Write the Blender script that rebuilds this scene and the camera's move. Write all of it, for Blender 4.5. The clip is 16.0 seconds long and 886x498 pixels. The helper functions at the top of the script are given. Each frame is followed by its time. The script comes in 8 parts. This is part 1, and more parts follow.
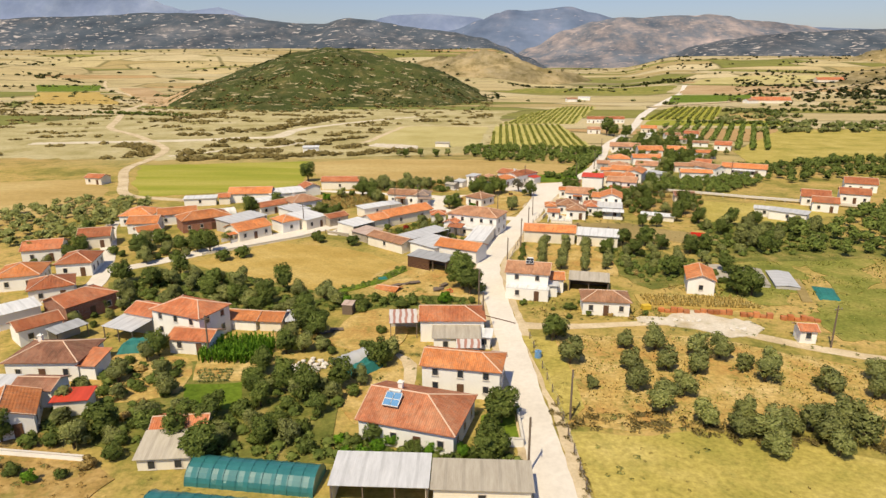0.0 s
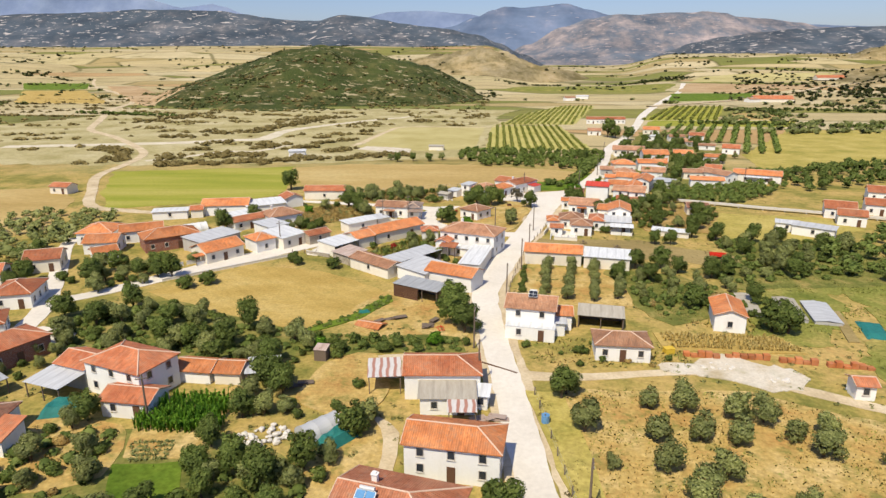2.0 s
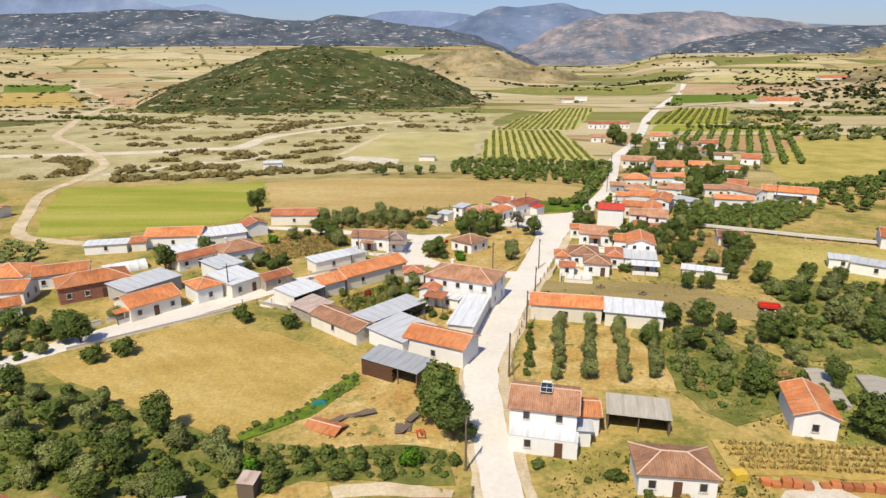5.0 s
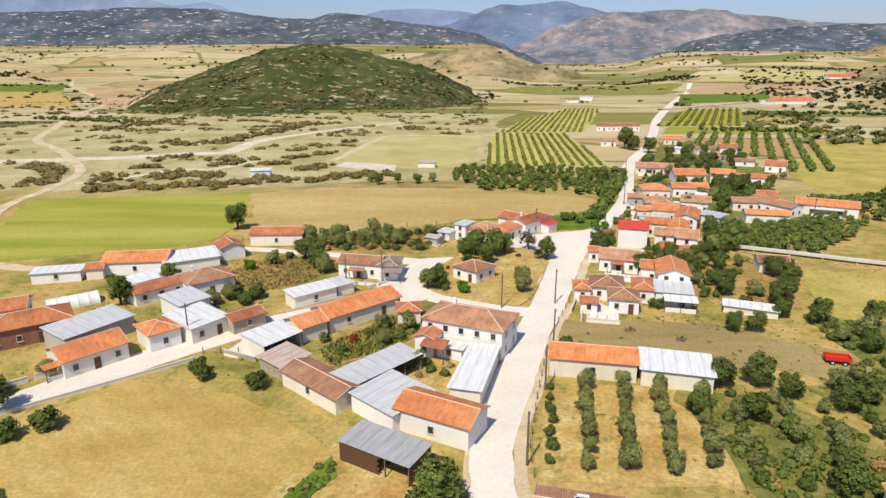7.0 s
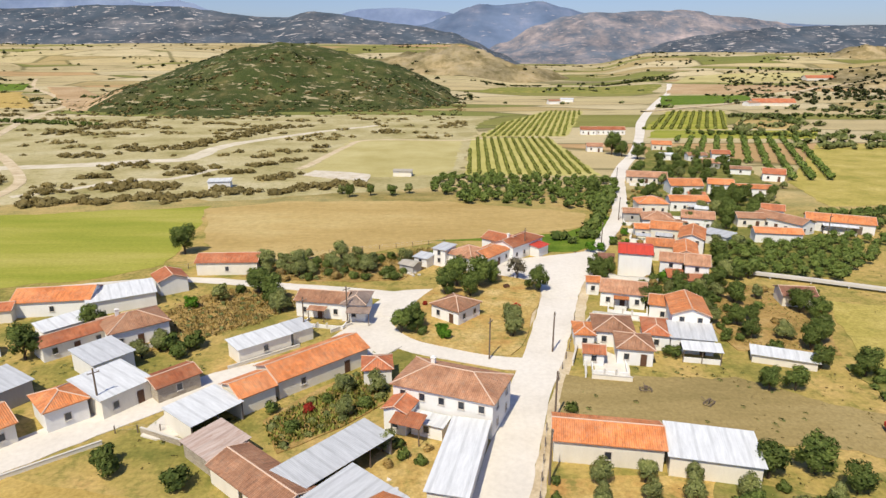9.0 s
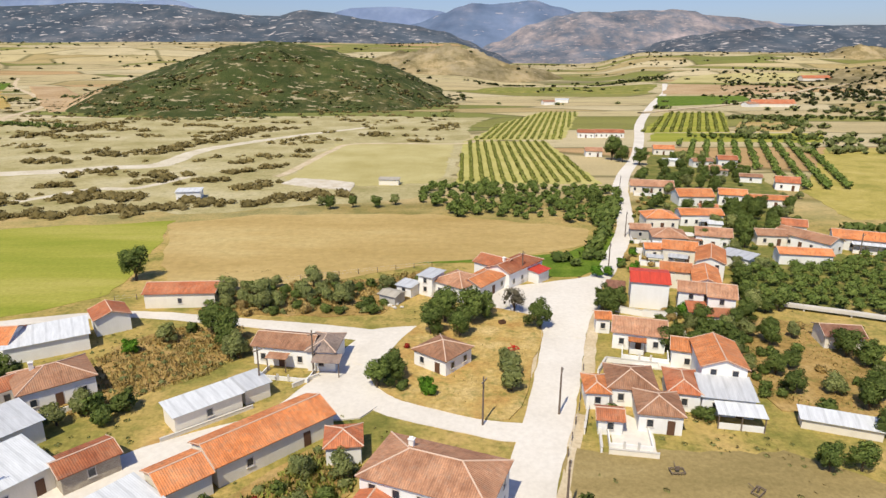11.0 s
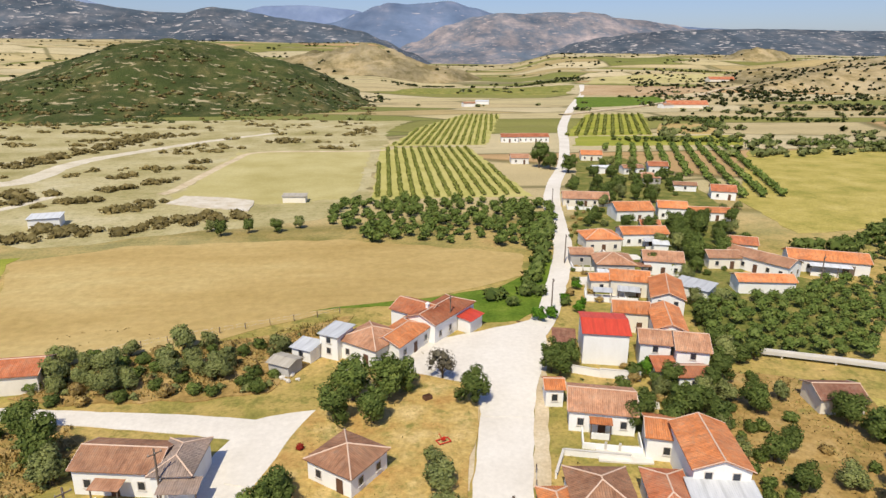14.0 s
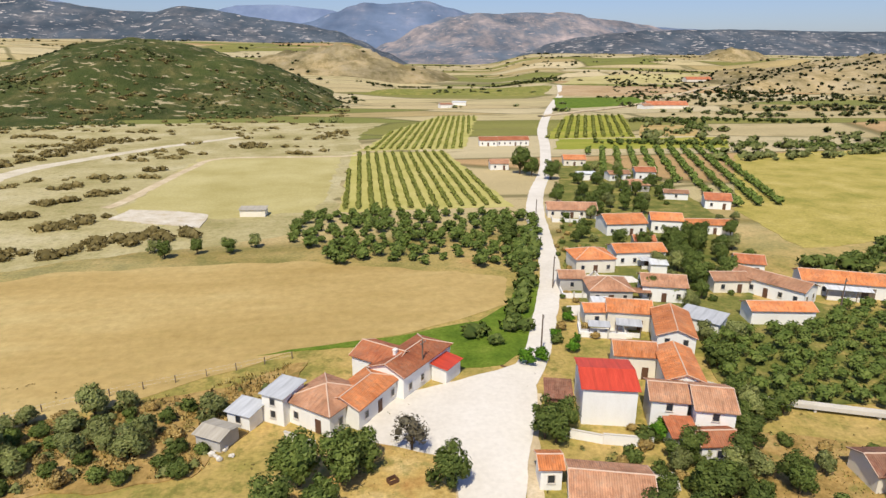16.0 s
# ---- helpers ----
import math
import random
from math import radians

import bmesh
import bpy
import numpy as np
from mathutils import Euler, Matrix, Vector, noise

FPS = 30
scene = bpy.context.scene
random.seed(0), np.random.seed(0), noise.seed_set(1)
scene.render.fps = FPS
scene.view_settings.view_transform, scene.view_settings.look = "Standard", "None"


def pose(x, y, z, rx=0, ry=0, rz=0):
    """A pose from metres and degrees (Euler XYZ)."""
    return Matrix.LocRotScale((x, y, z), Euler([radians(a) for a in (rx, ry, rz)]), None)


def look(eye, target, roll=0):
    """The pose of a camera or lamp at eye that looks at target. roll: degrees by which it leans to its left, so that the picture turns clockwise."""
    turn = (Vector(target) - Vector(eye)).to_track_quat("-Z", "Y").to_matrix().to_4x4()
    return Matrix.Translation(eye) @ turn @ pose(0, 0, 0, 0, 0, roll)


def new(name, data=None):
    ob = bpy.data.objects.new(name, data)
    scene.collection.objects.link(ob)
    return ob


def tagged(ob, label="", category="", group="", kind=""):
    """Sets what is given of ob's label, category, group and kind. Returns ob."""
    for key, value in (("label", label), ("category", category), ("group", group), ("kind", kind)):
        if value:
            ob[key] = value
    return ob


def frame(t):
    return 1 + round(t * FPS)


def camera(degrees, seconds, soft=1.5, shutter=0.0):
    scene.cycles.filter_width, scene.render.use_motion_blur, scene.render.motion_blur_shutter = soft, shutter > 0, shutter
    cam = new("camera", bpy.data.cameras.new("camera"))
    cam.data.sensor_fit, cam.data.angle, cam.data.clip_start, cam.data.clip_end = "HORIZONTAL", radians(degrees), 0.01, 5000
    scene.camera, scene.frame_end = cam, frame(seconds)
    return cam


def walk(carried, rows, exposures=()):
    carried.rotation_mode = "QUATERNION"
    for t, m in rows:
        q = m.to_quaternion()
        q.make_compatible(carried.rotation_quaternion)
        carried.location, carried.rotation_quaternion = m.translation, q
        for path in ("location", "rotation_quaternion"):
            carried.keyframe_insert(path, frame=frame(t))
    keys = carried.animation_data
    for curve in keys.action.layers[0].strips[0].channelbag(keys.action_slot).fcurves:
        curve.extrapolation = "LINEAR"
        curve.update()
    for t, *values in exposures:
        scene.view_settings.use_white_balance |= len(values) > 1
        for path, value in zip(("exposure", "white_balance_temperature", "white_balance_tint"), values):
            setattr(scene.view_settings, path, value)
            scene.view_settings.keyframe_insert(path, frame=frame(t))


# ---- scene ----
cam = camera(70.5, 16.0, 1.45)

PATH = [
    (0, (1.084, -22.683, 45.52), (1.026, -20.765, 44.956), -0.1),
    (0.5, (0.898, -18.379, 45.677), (0.847, -16.462, 45.11), -0.0),
    (1, (1.021, -13.73, 45.912), (0.973, -11.813, 45.344), -0.1),
    (1.5, (1.306, -9.216, 46.137), (1.26, -7.3, 45.566), -0.1),
    (2, (1.7, -4.263, 46.447), (1.654, -2.347, 45.875), -0.1),
    (2.5, (2.171, 0.47, 46.646), (2.128, 2.386, 46.073), -0.1),
    (3, (2.674, 5.724, 46.855), (2.635, 7.64, 46.283), -0.2),
    (3.5, (3.137, 10.623, 46.871), (3.099, 12.539, 46.299), -0.3),
    (4, (3.129, 16.424, 47.108), (3.096, 18.341, 46.537), -0.2),
    (6.5, (2.919, 44.152, 47.687), (2.884, 46.066, 47.111), -0.2),
    (7, (2.847, 49.95, 47.845), (2.81, 51.865, 47.268), -0.2),
    (7.5, (2.735, 55.424, 47.962), (2.7, 57.338, 47.384), -0.1),
    (8, (2.71, 61.21, 48.097), (2.674, 63.124, 47.519), -0.1),
    (8.5, (2.818, 66.435, 48.205), (2.782, 68.349, 47.627), -0.1),
    (9, (3.022, 72.105, 48.207), (3.052, 74.02, 47.629), -0.0),
    (11.5, (5.365, 96.646, 48.416), (5.417, 98.559, 47.836), 0.1),
    (12, (5.974, 101.314, 48.457), (6.028, 103.228, 47.878), 0.1),
    (12.5, (6.569, 105.45, 48.46), (6.627, 107.364, 47.882), 0.1),
    (13, (7.045, 109.159, 48.272), (7.132, 111.071, 47.69), 0.2),
    (13.5, (7.797, 114.912, 48.345), (8.016, 116.814, 47.765), 0.3),
    (14, (8.592, 119.999, 48.298), (8.883, 121.891, 47.72), 0.4),
    (14.5, (9.564, 124.697, 48.173), (9.888, 126.583, 47.595), 0.3),
    (15, (10.583, 129.534, 48.12), (10.925, 131.418, 47.542), 0.4),
    (15.5, (11.641, 134.037, 48.018), (11.993, 135.92, 47.442), 0.3),
    (16, (12.88, 138.838, 48.033), (13.238, 140.719, 47.456), 0.4),
]
walk(cam, [(t, look(eye, target, roll)) for t, eye, target, roll in PATH],
     [(0, 0.14, 8200, 10), (1, 0.15, 7600, 10), (2.5, 0.17, 7100, 10), (16, 0.13, 6950, 10)])

# ---- world, sun, exposure ----
world = bpy.data.worlds.new("world")
scene.world = world
world.use_nodes = True
wn = world.node_tree.nodes
sky = wn.new("ShaderNodeTexSky")
sky.sky_type = "NISHITA"
sky.sun_disc = False
SUN_DIR = Vector((-0.24, -0.50, 0.83)).normalized()
sky.sun_elevation = math.asin(SUN_DIR.z)
sky.sun_rotation = math.atan2(SUN_DIR.x, SUN_DIR.y)
sky.altitude = 300
sky.air_density = 1.2
sky.dust_density = 1.2
sky.ozone_density = 7.0
wn["Background"].inputs["Strength"].default_value = 0.10
haze = wn.new("ShaderNodeMix")
haze.data_type, haze.blend_type = "RGBA", "MULTIPLY"
haze.inputs[0].default_value = 1.0
haze.inputs[7].default_value = (0.97, 0.97, 1.22, 1)
world.node_tree.links.new(sky.outputs[0], haze.inputs[6])
world.node_tree.links.new(haze.outputs[2], wn["Background"].inputs["Color"])
sun = new("sun", bpy.data.lights.new("sun", "SUN"))
sun.data.energy = 4.4
sun.data.angle = radians(0.5)
sun.data.color = (1.0, 0.95, 0.80)
sun.matrix_world = look(SUN_DIR * 100, (0, 0, 0))


# ---- materials ----
def ramp_stops(node, stops):
    cr = node.color_ramp
    while len(cr.elements) < len(stops):
        cr.elements.new(0.5)
    for el, (p, c) in zip(cr.elements, stops):
        el.position, el.color = p, (*c, 1)


class Mat:
    """A small helper that chains shader nodes."""

    def __init__(self, name, rough=0.85, metal=0.0, spec=0.3):
        self.m = bpy.data.materials.new(name)
        self.m.use_nodes = True
        self.n, self.l = self.m.node_tree.nodes, self.m.node_tree.links
        self.b = self.n["Principled BSDF"]
        self.b.inputs["Roughness"].default_value = rough
        self.b.inputs["Metallic"].default_value = metal
        self.b.inputs["Specular IOR Level"].default_value = spec
        self.tc = self.n.new("ShaderNodeTexCoord")
        self.geo = self.n.new("ShaderNodeNewGeometry")
        self.info = self.n.new("ShaderNodeObjectInfo")

    def link(self, a, b):
        self.l.new(a, b)

    def coords(self, where="pos", scale=(1, 1, 1), rot=0.0):
        src = {"pos": self.geo.outputs["Position"], "obj": self.tc.outputs["Object"], "uv": self.tc.outputs["UV"]}[where]
        mp = self.n.new("ShaderNodeMapping")
        mp.inputs["Scale"].default_value = scale
        mp.inputs["Rotation"].default_value = (0, 0, rot)
        self.link(src, mp.inputs["Vector"])
        return mp.outputs[0]

    def noise(self, scale, where="pos", detail=4, rough=0.6, stretch=(1, 1, 1), rot=0.0):
        t = self.n.new("ShaderNodeTexNoise")
        t.inputs["Scale"].default_value = scale
        t.inputs["Detail"].default_value = detail
        t.inputs["Roughness"].default_value = rough
        self.link(self.coords(where, stretch, rot), t.inputs["Vector"])
        return t.outputs["Fac"]

    def voronoi(self, scale, where="pos", stretch=(1, 1, 1), rot=0.0, feature="F1"):
        t = self.n.new("ShaderNodeTexVoronoi")
        t.feature = feature
        t.inputs["Scale"].default_value = scale
        self.link(self.coords(where, stretch, rot), t.inputs["Vector"])
        return t

    def wave(self, scale, where="uv", axis="X", distortion=0.0, rot=0.0):
        t = self.n.new("ShaderNodeTexWave")
        t.wave_type, t.bands_direction = "BANDS", axis
        t.inputs["Scale"].default_value = scale
        t.inputs["Distortion"].default_value = distortion
        self.link(self.coords(where, (1, 1, 1), rot), t.inputs["Vector"])
        return t.outputs["Fac"]

    def ramp(self, fac, *stops):
        r = self.n.new("ShaderNodeValToRGB")
        ramp_stops(r, stops)
        self.link(fac, r.inputs[0])
        return r.outputs[0]

    def mix(self, fac, a, b, mode="MIX"):
        x = self.n.new("ShaderNodeMix")
        x.data_type, x.blend_type = "RGBA", mode
        for s, v in ((x.inputs[0], fac), (x.inputs[6], a), (x.inputs[7], b)):
            if isinstance(v, (int, float)):
                s.default_value = v
            elif isinstance(v, tuple):
                s.default_value = (*v, 1)
            else:
                self.link(v, s)
        return x.outputs[2]

    def math(self, op, a, b=0.5):
        x = self.n.new("ShaderNodeMath")
        x.operation = op
        for s, v in ((x.inputs[0], a), (x.inputs[1], b)):
            if isinstance(v, (int, float)):
                s.default_value = v
            else:
                self.link(v, s)
        return x.outputs[0]

    def tint(self, col, amount=0.25, source=None):
        """Brightness varied by the object's random number."""
        src = source or self.info.outputs["Random"]
        f = self.math("MULTIPLY_ADD", src, amount)
        f.node.inputs[2].default_value = 1 - amount / 2
        h = self.n.new("ShaderNodeHueSaturation")
        self.link(f, h.inputs["Value"])
        self.link(col, h.inputs["Color"])
        return h.outputs[0]

    def done(self, col, height=None, strength=0.4, dist=0.05):
        if isinstance(col, tuple):
            self.b.inputs["Base Color"].default_value = (*col, 1)
        else:
            self.link(col, self.b.inputs["Base Color"])
        if height is not None:
            bp = self.n.new("ShaderNodeBump")
            bp.inputs["Strength"].default_value = strength
            bp.inputs["Distance"].default_value = dist
            self.link(height, bp.inputs["Height"])
            self.link(bp.outputs[0], self.b.inputs["Normal"])
        return self.m


def speckled(name, dark, mid, light, big=0.08, small=1.5, rough=0.95, bump=0.3, stretch=(1, 1, 1), rot=0.0, vary=0.0, grain=0.85, tufts=0.0, lines=None):
    """Ground-like surface: patches at one scale, grain at another, with green weeds and drill lines where they show."""
    m = Mat(name, rough, 0, 0.1)
    a = m.noise(big, "pos", 5, 0.62, stretch, rot)
    b = m.noise(small, "pos", 5, 0.7)
    col = m.ramp(a, (0.3, dark), (0.5, mid), (0.72, light))
    fine = m.ramp(b, (0.3, (0.62, 0.6, 0.55)), (0.7, (1.3, 1.3, 1.28)))
    col = m.mix(grain, col, fine, "MULTIPLY")
    if tufts:
        t = m.ramp(m.noise(0.3, "pos", 7, 0.75), (0.52, (0, 0, 0)), (0.64, (tufts, tufts, tufts)))
        col = m.mix(t, col, (0.15, 0.16, 0.04))
    if lines:
        w = m.wave(lines[0], "pos", "Y", 7.0, lines[1])
        col = m.mix(0.16, col, m.ramp(w, (0.0, (0.75, 0.75, 0.72)), (1.0, (1.12, 1.12, 1.1))), "MULTIPLY")
    if vary:
        col = m.tint(col, vary)
    return m.done(col, b, bump, 0.15)


def tile_roof(name, dark, mid, light):
    m = Mat(name, 0.8, 0, 0.25)
    pan = m.wave(1.15, "uv", "X")
    row = m.wave(0.8, "uv", "Y", 0.4)
    patch = m.noise(0.35, "pos", 5, 0.65)
    cell = m.voronoi(2.6, "uv", (1.3, 0.9, 1)).outputs["Color"]
    col = m.ramp(patch, (0.3, dark), (0.52, mid), (0.75, light))
    bw = m.n.new("ShaderNodeRGBToBW")
    m.link(cell, bw.inputs[0])
    col = m.mix(0.5, col, m.ramp(bw.outputs[0], (0.1, (0.62, 0.6, 0.6)), (0.9, (1.25, 1.25, 1.2))), "MULTIPLY")
    lichen = m.ramp(m.noise(1.4, "pos", 6, 0.75), (0.5, (0, 0, 0)), (0.7, (1, 1, 1)))
    col = m.mix(m.math("MULTIPLY", lichen, 0.6), col, (0.22, 0.165, 0.125))
    streak = m.ramp(m.noise(1.1, "uv", 5, 0.7, (1.6, 0.25, 1)), (0.5, (0, 0, 0)), (0.68, (0.5, 0.5, 0.5)))
    col = m.mix(streak, col, tuple(0.55 * c for c in dark))
    fade = m.ramp(m.noise(0.22, "pos", 4, 0.6), (0.45, (0, 0, 0)), (0.7, (0.45, 0.45, 0.45)))
    col = m.mix(m.math("MULTIPLY", fade, 0.6), col, (0.50, 0.31, 0.19))
    col = m.mix(0.35, col, m.ramp(pan, (0.0, (0.55, 0.5, 0.5)), (0.6, (1.15, 1.15, 1.15))), "MULTIPLY")
    col = m.tint(col, 0.45)
    h = m.math("ADD", pan, m.math("MULTIPLY", row, 0.4))
    return m.done(col, h, 0.7, 0.06)


def metal_roof(name, dark, light, rough=0.45, rust=0.25):
    m = Mat(name, rough, 0.15, 0.4)
    rib = m.wave(1.3, "uv", "X")
    stain = m.noise(0.5, "uv", 6, 0.7, (3, 0.5, 1))
    col = m.ramp(stain, (0.3, dark), (0.65, light))
    rusty = m.ramp(m.noise(0.8, "pos", 6, 0.75), (0.6, (0, 0, 0)), (0.74, (1, 1, 1)))
    col = m.mix(m.math("MULTIPLY", rusty, rust), col, (0.25, 0.12, 0.06))
    sheet = m.wave(0.16, "uv", "X")
    col = m.mix(0.3, col, m.ramp(sheet, (0.04, (0.55, 0.55, 0.55)), (0.12, (1, 1, 1))), "MULTIPLY")
    return m.done(m.tint(col, 0.15), rib, 0.35, 0.04)


def plaster(name, base, stain, amount=0.5):
    m = Mat(name, 0.9, 0, 0.15)
    a = m.noise(0.35, "pos", 6, 0.7, (1, 1, 0.35))
    b = m.noise(6.0, "pos", 4, 0.7)
    f = m.ramp(a, (0.45, (0, 0, 0)), (0.8, (1, 1, 1)))
    col = m.mix(m.math("MULTIPLY", f, amount), base, stain)
    col = m.mix(0.4, col, m.ramp(b, (0.3, (0.86, 0.85, 0.83)), (0.7, (1.05, 1.05, 1.05))), "MULTIPLY")
    return m.done(m.tint(col, 0.12), b, 0.15, 0.03)


def brick_wall(name, a, b, joint):
    m = Mat(name, 0.9, 0, 0.15)
    t = m.n.new("ShaderNodeTexBrick")
    t.inputs["Scale"].default_value = 1.0
    t.inputs["Brick Width"].default_value = 0.4
    t.inputs["Row Height"].default_value = 0.2
    t.inputs["Mortar Size"].default_value = 0.015
    t.inputs["Color1"].default_value, t.inputs["Color2"].default_value, t.inputs["Mortar"].default_value = (*a, 1), (*b, 1), (*joint, 1)
    m.link(m.coords("uv"), t.inputs["Vector"])
    col = m.mix(0.6, t.outputs[0], m.ramp(m.noise(0.9, "pos", 5, 0.7), (0.3, (0.7, 0.68, 0.65)), (0.7, (1.2, 1.2, 1.15))), "MULTIPLY")
    return m.done(col, t.outputs["Fac"], 0.3, 0.02)


def foliage(name, dark, mid, light, rough=0.75):
    m = Mat(name, rough, 0, 0.2)
    isl = m.geo.outputs["Random Per Island"]
    col = m.ramp(isl, (0.0, dark), (0.55, mid), (1.0, light))
    col = m.mix(0.5, col, m.ramp(m.noise(0.35, "pos", 3), (0.35, (0.7, 0.75, 0.7)), (0.65, (1.25, 1.2, 1.0))), "MULTIPLY")
    m.done(m.tint(col, 0.35))
    lit = m.b.inputs["Base Color"].links[0].from_socket
    tr = m.n.new("ShaderNodeBsdfTranslucent")
    m.link(lit, tr.inputs["Color"])
    mx = m.n.new("ShaderNodeMixShader")
    mx.inputs[0].default_value = 0.35
    m.link(m.b.outputs[0], mx.inputs[1])
    m.link(tr.outputs[0], mx.inputs[2])
    m.link(mx.outputs[0], m.n["Material Output"].inputs["Surface"])
    return m.m


def simple(name, col, rough=0.7, metal=0.0, spec=0.3, grain=6.0):
    m = Mat(name, rough, metal, spec)
    n = m.noise(grain, "pos", 4, 0.7)
    c = m.mix(0.6, col, m.ramp(n, (0.3, (0.72, 0.72, 0.72)), (0.7, (1.15, 1.15, 1.15))), "MULTIPLY")
    return m.done(c, n, 0.2, 0.02)


TILE_ORANGE = tile_roof("tile_orange", (0.42, 0.135, 0.05), (0.62, 0.215, 0.075), (0.71, 0.30, 0.125))
TILE_RED = tile_roof("tile_red", (0.32, 0.095, 0.045), (0.47, 0.15, 0.065), (0.57, 0.22, 0.105))
TILE_OLD = tile_roof("tile_weathered", (0.27, 0.13, 0.075), (0.42, 0.21, 0.12), (0.52, 0.30, 0.19))
TILE_DARK = tile_roof("tile_dark", (0.15, 0.07, 0.045), (0.25, 0.11, 0.07), (0.34, 0.17, 0.11))
SHEET_RED = metal_roof("sheet_red", (0.50, 0.05, 0.025), (0.66, 0.08, 0.04), 0.5, 0.05)
SHEET_GREY = metal_roof("sheet_grey", (0.42, 0.43, 0.44), (0.57, 0.58, 0.59), 0.6, 0.15)
SHEET_DARK = metal_roof("sheet_dark", (0.27, 0.28, 0.285), (0.41, 0.42, 0.43), 0.6)
SHEET_WHITE = metal_roof("sheet_pale", (0.54, 0.55, 0.55), (0.72, 0.73, 0.73), 0.6, 0.12)
SHEET_RUST = metal_roof("sheet_rusty", (0.36, 0.23, 0.17), (0.56, 0.46, 0.40), 0.6, 0.9)


def striped_roof():
    """White and rust-red sheets side by side."""
    m = Mat("sheet_striped", 0.6, 0.1, 0.35)
    band = m.ramp(m.wave(0.3, "uv", "X", 2.5), (0.45, (0.60, 0.57, 0.55)), (0.8, (0.40, 0.20, 0.15)))
    col = m.mix(0.5, band, m.ramp(m.noise(0.9, "uv", 5, 0.7, (3, 0.5, 1)), (0.3, (0.7, 0.68, 0.66)), (0.7, (1.15, 1.15, 1.15))), "MULTIPLY")
    return m.done(col, m.wave(1.3, "uv", "X"), 0.35, 0.04)


SHEET_STRIPE = striped_roof()
SHEET_TAN = metal_roof("sheet_cement", (0.34, 0.30, 0.24), (0.46, 0.42, 0.35), 0.8, 0.2)
CAP = simple("ridge_mortar", (0.62, 0.45, 0.34), 0.9)
WHITE = plaster("plaster_white", (0.80, 0.79, 0.76), (0.55, 0.50, 0.43), 0.35)
CREAM = plaster("plaster_cream", (0.76, 0.71, 0.61), (0.52, 0.46, 0.37), 0.45)
GREYWALL = plaster("plaster_grey", (0.46, 0.44, 0.41), (0.28, 0.26, 0.24), 0.6)
STONE = brick_wall("stone_wall", (0.42, 0.36, 0.28), (0.30, 0.25, 0.20), (0.48, 0.44, 0.38))
BRICK = brick_wall("brick_wall", (0.33, 0.13, 0.08), (0.24, 0.10, 0.07), (0.36, 0.28, 0.24))
GLASS = simple("dark_glass", (0.03, 0.035, 0.045), 0.15, 0, 0.6)
FRAME = simple("painted_frame", (0.55, 0.50, 0.45), 0.6)
BROWN = simple("brown_wood", (0.12, 0.06, 0.035), 0.7)
TIMBER = simple("grey_timber", (0.16, 0.12, 0.09), 0.85)
CONCRETE = plaster("concrete", (0.56, 0.53, 0.48), (0.40, 0.37, 0.32), 0.5)
CERAMIC = simple("insulator", (0.35, 0.33, 0.30), 0.3)
BLUE = simple("blue_paint", (0.11, 0.27, 0.48), 0.3)
REDPAINT = simple("red_paint", (0.55, 0.035, 0.02), 0.45)
TEAL = simple("teal_net", (0.015, 0.16, 0.145), 0.7, grain=1.5)
FILM = simple("greenhouse_film", (0.022, 0.15, 0.155), 0.28, 0, 0.6, 0.7)
PALEFILM = simple("pale_film", (0.70, 0.70, 0.68), 0.4, 0, 0.5, 1.0)
RUBBLE = simple("pale_stone", (0.62, 0.58, 0.52), 0.9)
RUBBER = simple("tyre", (0.02, 0.02, 0.02), 0.8)
BARK = simple("bark", (0.10, 0.075, 0.05), 0.95, 0, 0.1, 9.0)

LEAF_OLIVE = foliage("leaves_olive", (0.141, 0.164, 0.054), (0.237, 0.262, 0.093), (0.359, 0.371, 0.156))
LEAF_GREEN = foliage("leaves_green", (0.070, 0.105, 0.023), (0.127, 0.169, 0.040), (0.197, 0.241, 0.069))
LEAF_DRY = foliage("leaves_dry", (0.296, 0.203, 0.075), (0.468, 0.328, 0.125), (0.600, 0.452, 0.195))
LEAF_BRIGHT = foliage("leaves_bright", (0.045, 0.13, 0.010), (0.10, 0.23, 0.018), (0.19, 0.35, 0.04))
LEAF_STRAW = foliage("leaves_straw", (0.30, 0.22, 0.07), (0.42, 0.32, 0.12), (0.52, 0.42, 0.18))
LEAF_VINE = foliage("leaves_vine", (0.188, 0.219, 0.040), (0.288, 0.312, 0.073), (0.400, 0.406, 0.119))
LEAF_SCRUB = foliage("leaves_scrub", (0.158, 0.124, 0.045), (0.230, 0.180, 0.070), (0.315, 0.252, 0.113))
LEAF_ORCHARD = foliage("leaves_orchard", (0.110, 0.168, 0.034), (0.181, 0.246, 0.058), (0.273, 0.331, 0.093))
LEAF_MAQUIS = foliage("leaves_maquis", (0.055, 0.072, 0.022), (0.085, 0.105, 0.034), (0.120, 0.135, 0.048))
LEAF_GREY = foliage("leaves_grey", (0.10, 0.085, 0.06), (0.16, 0.14, 0.10), (0.22, 0.20, 0.15))
LEAF_FLOWER = foliage("leaves_flowering", (0.35, 0.02, 0.02), (0.50, 0.04, 0.03), (0.25, 0.10, 0.03))

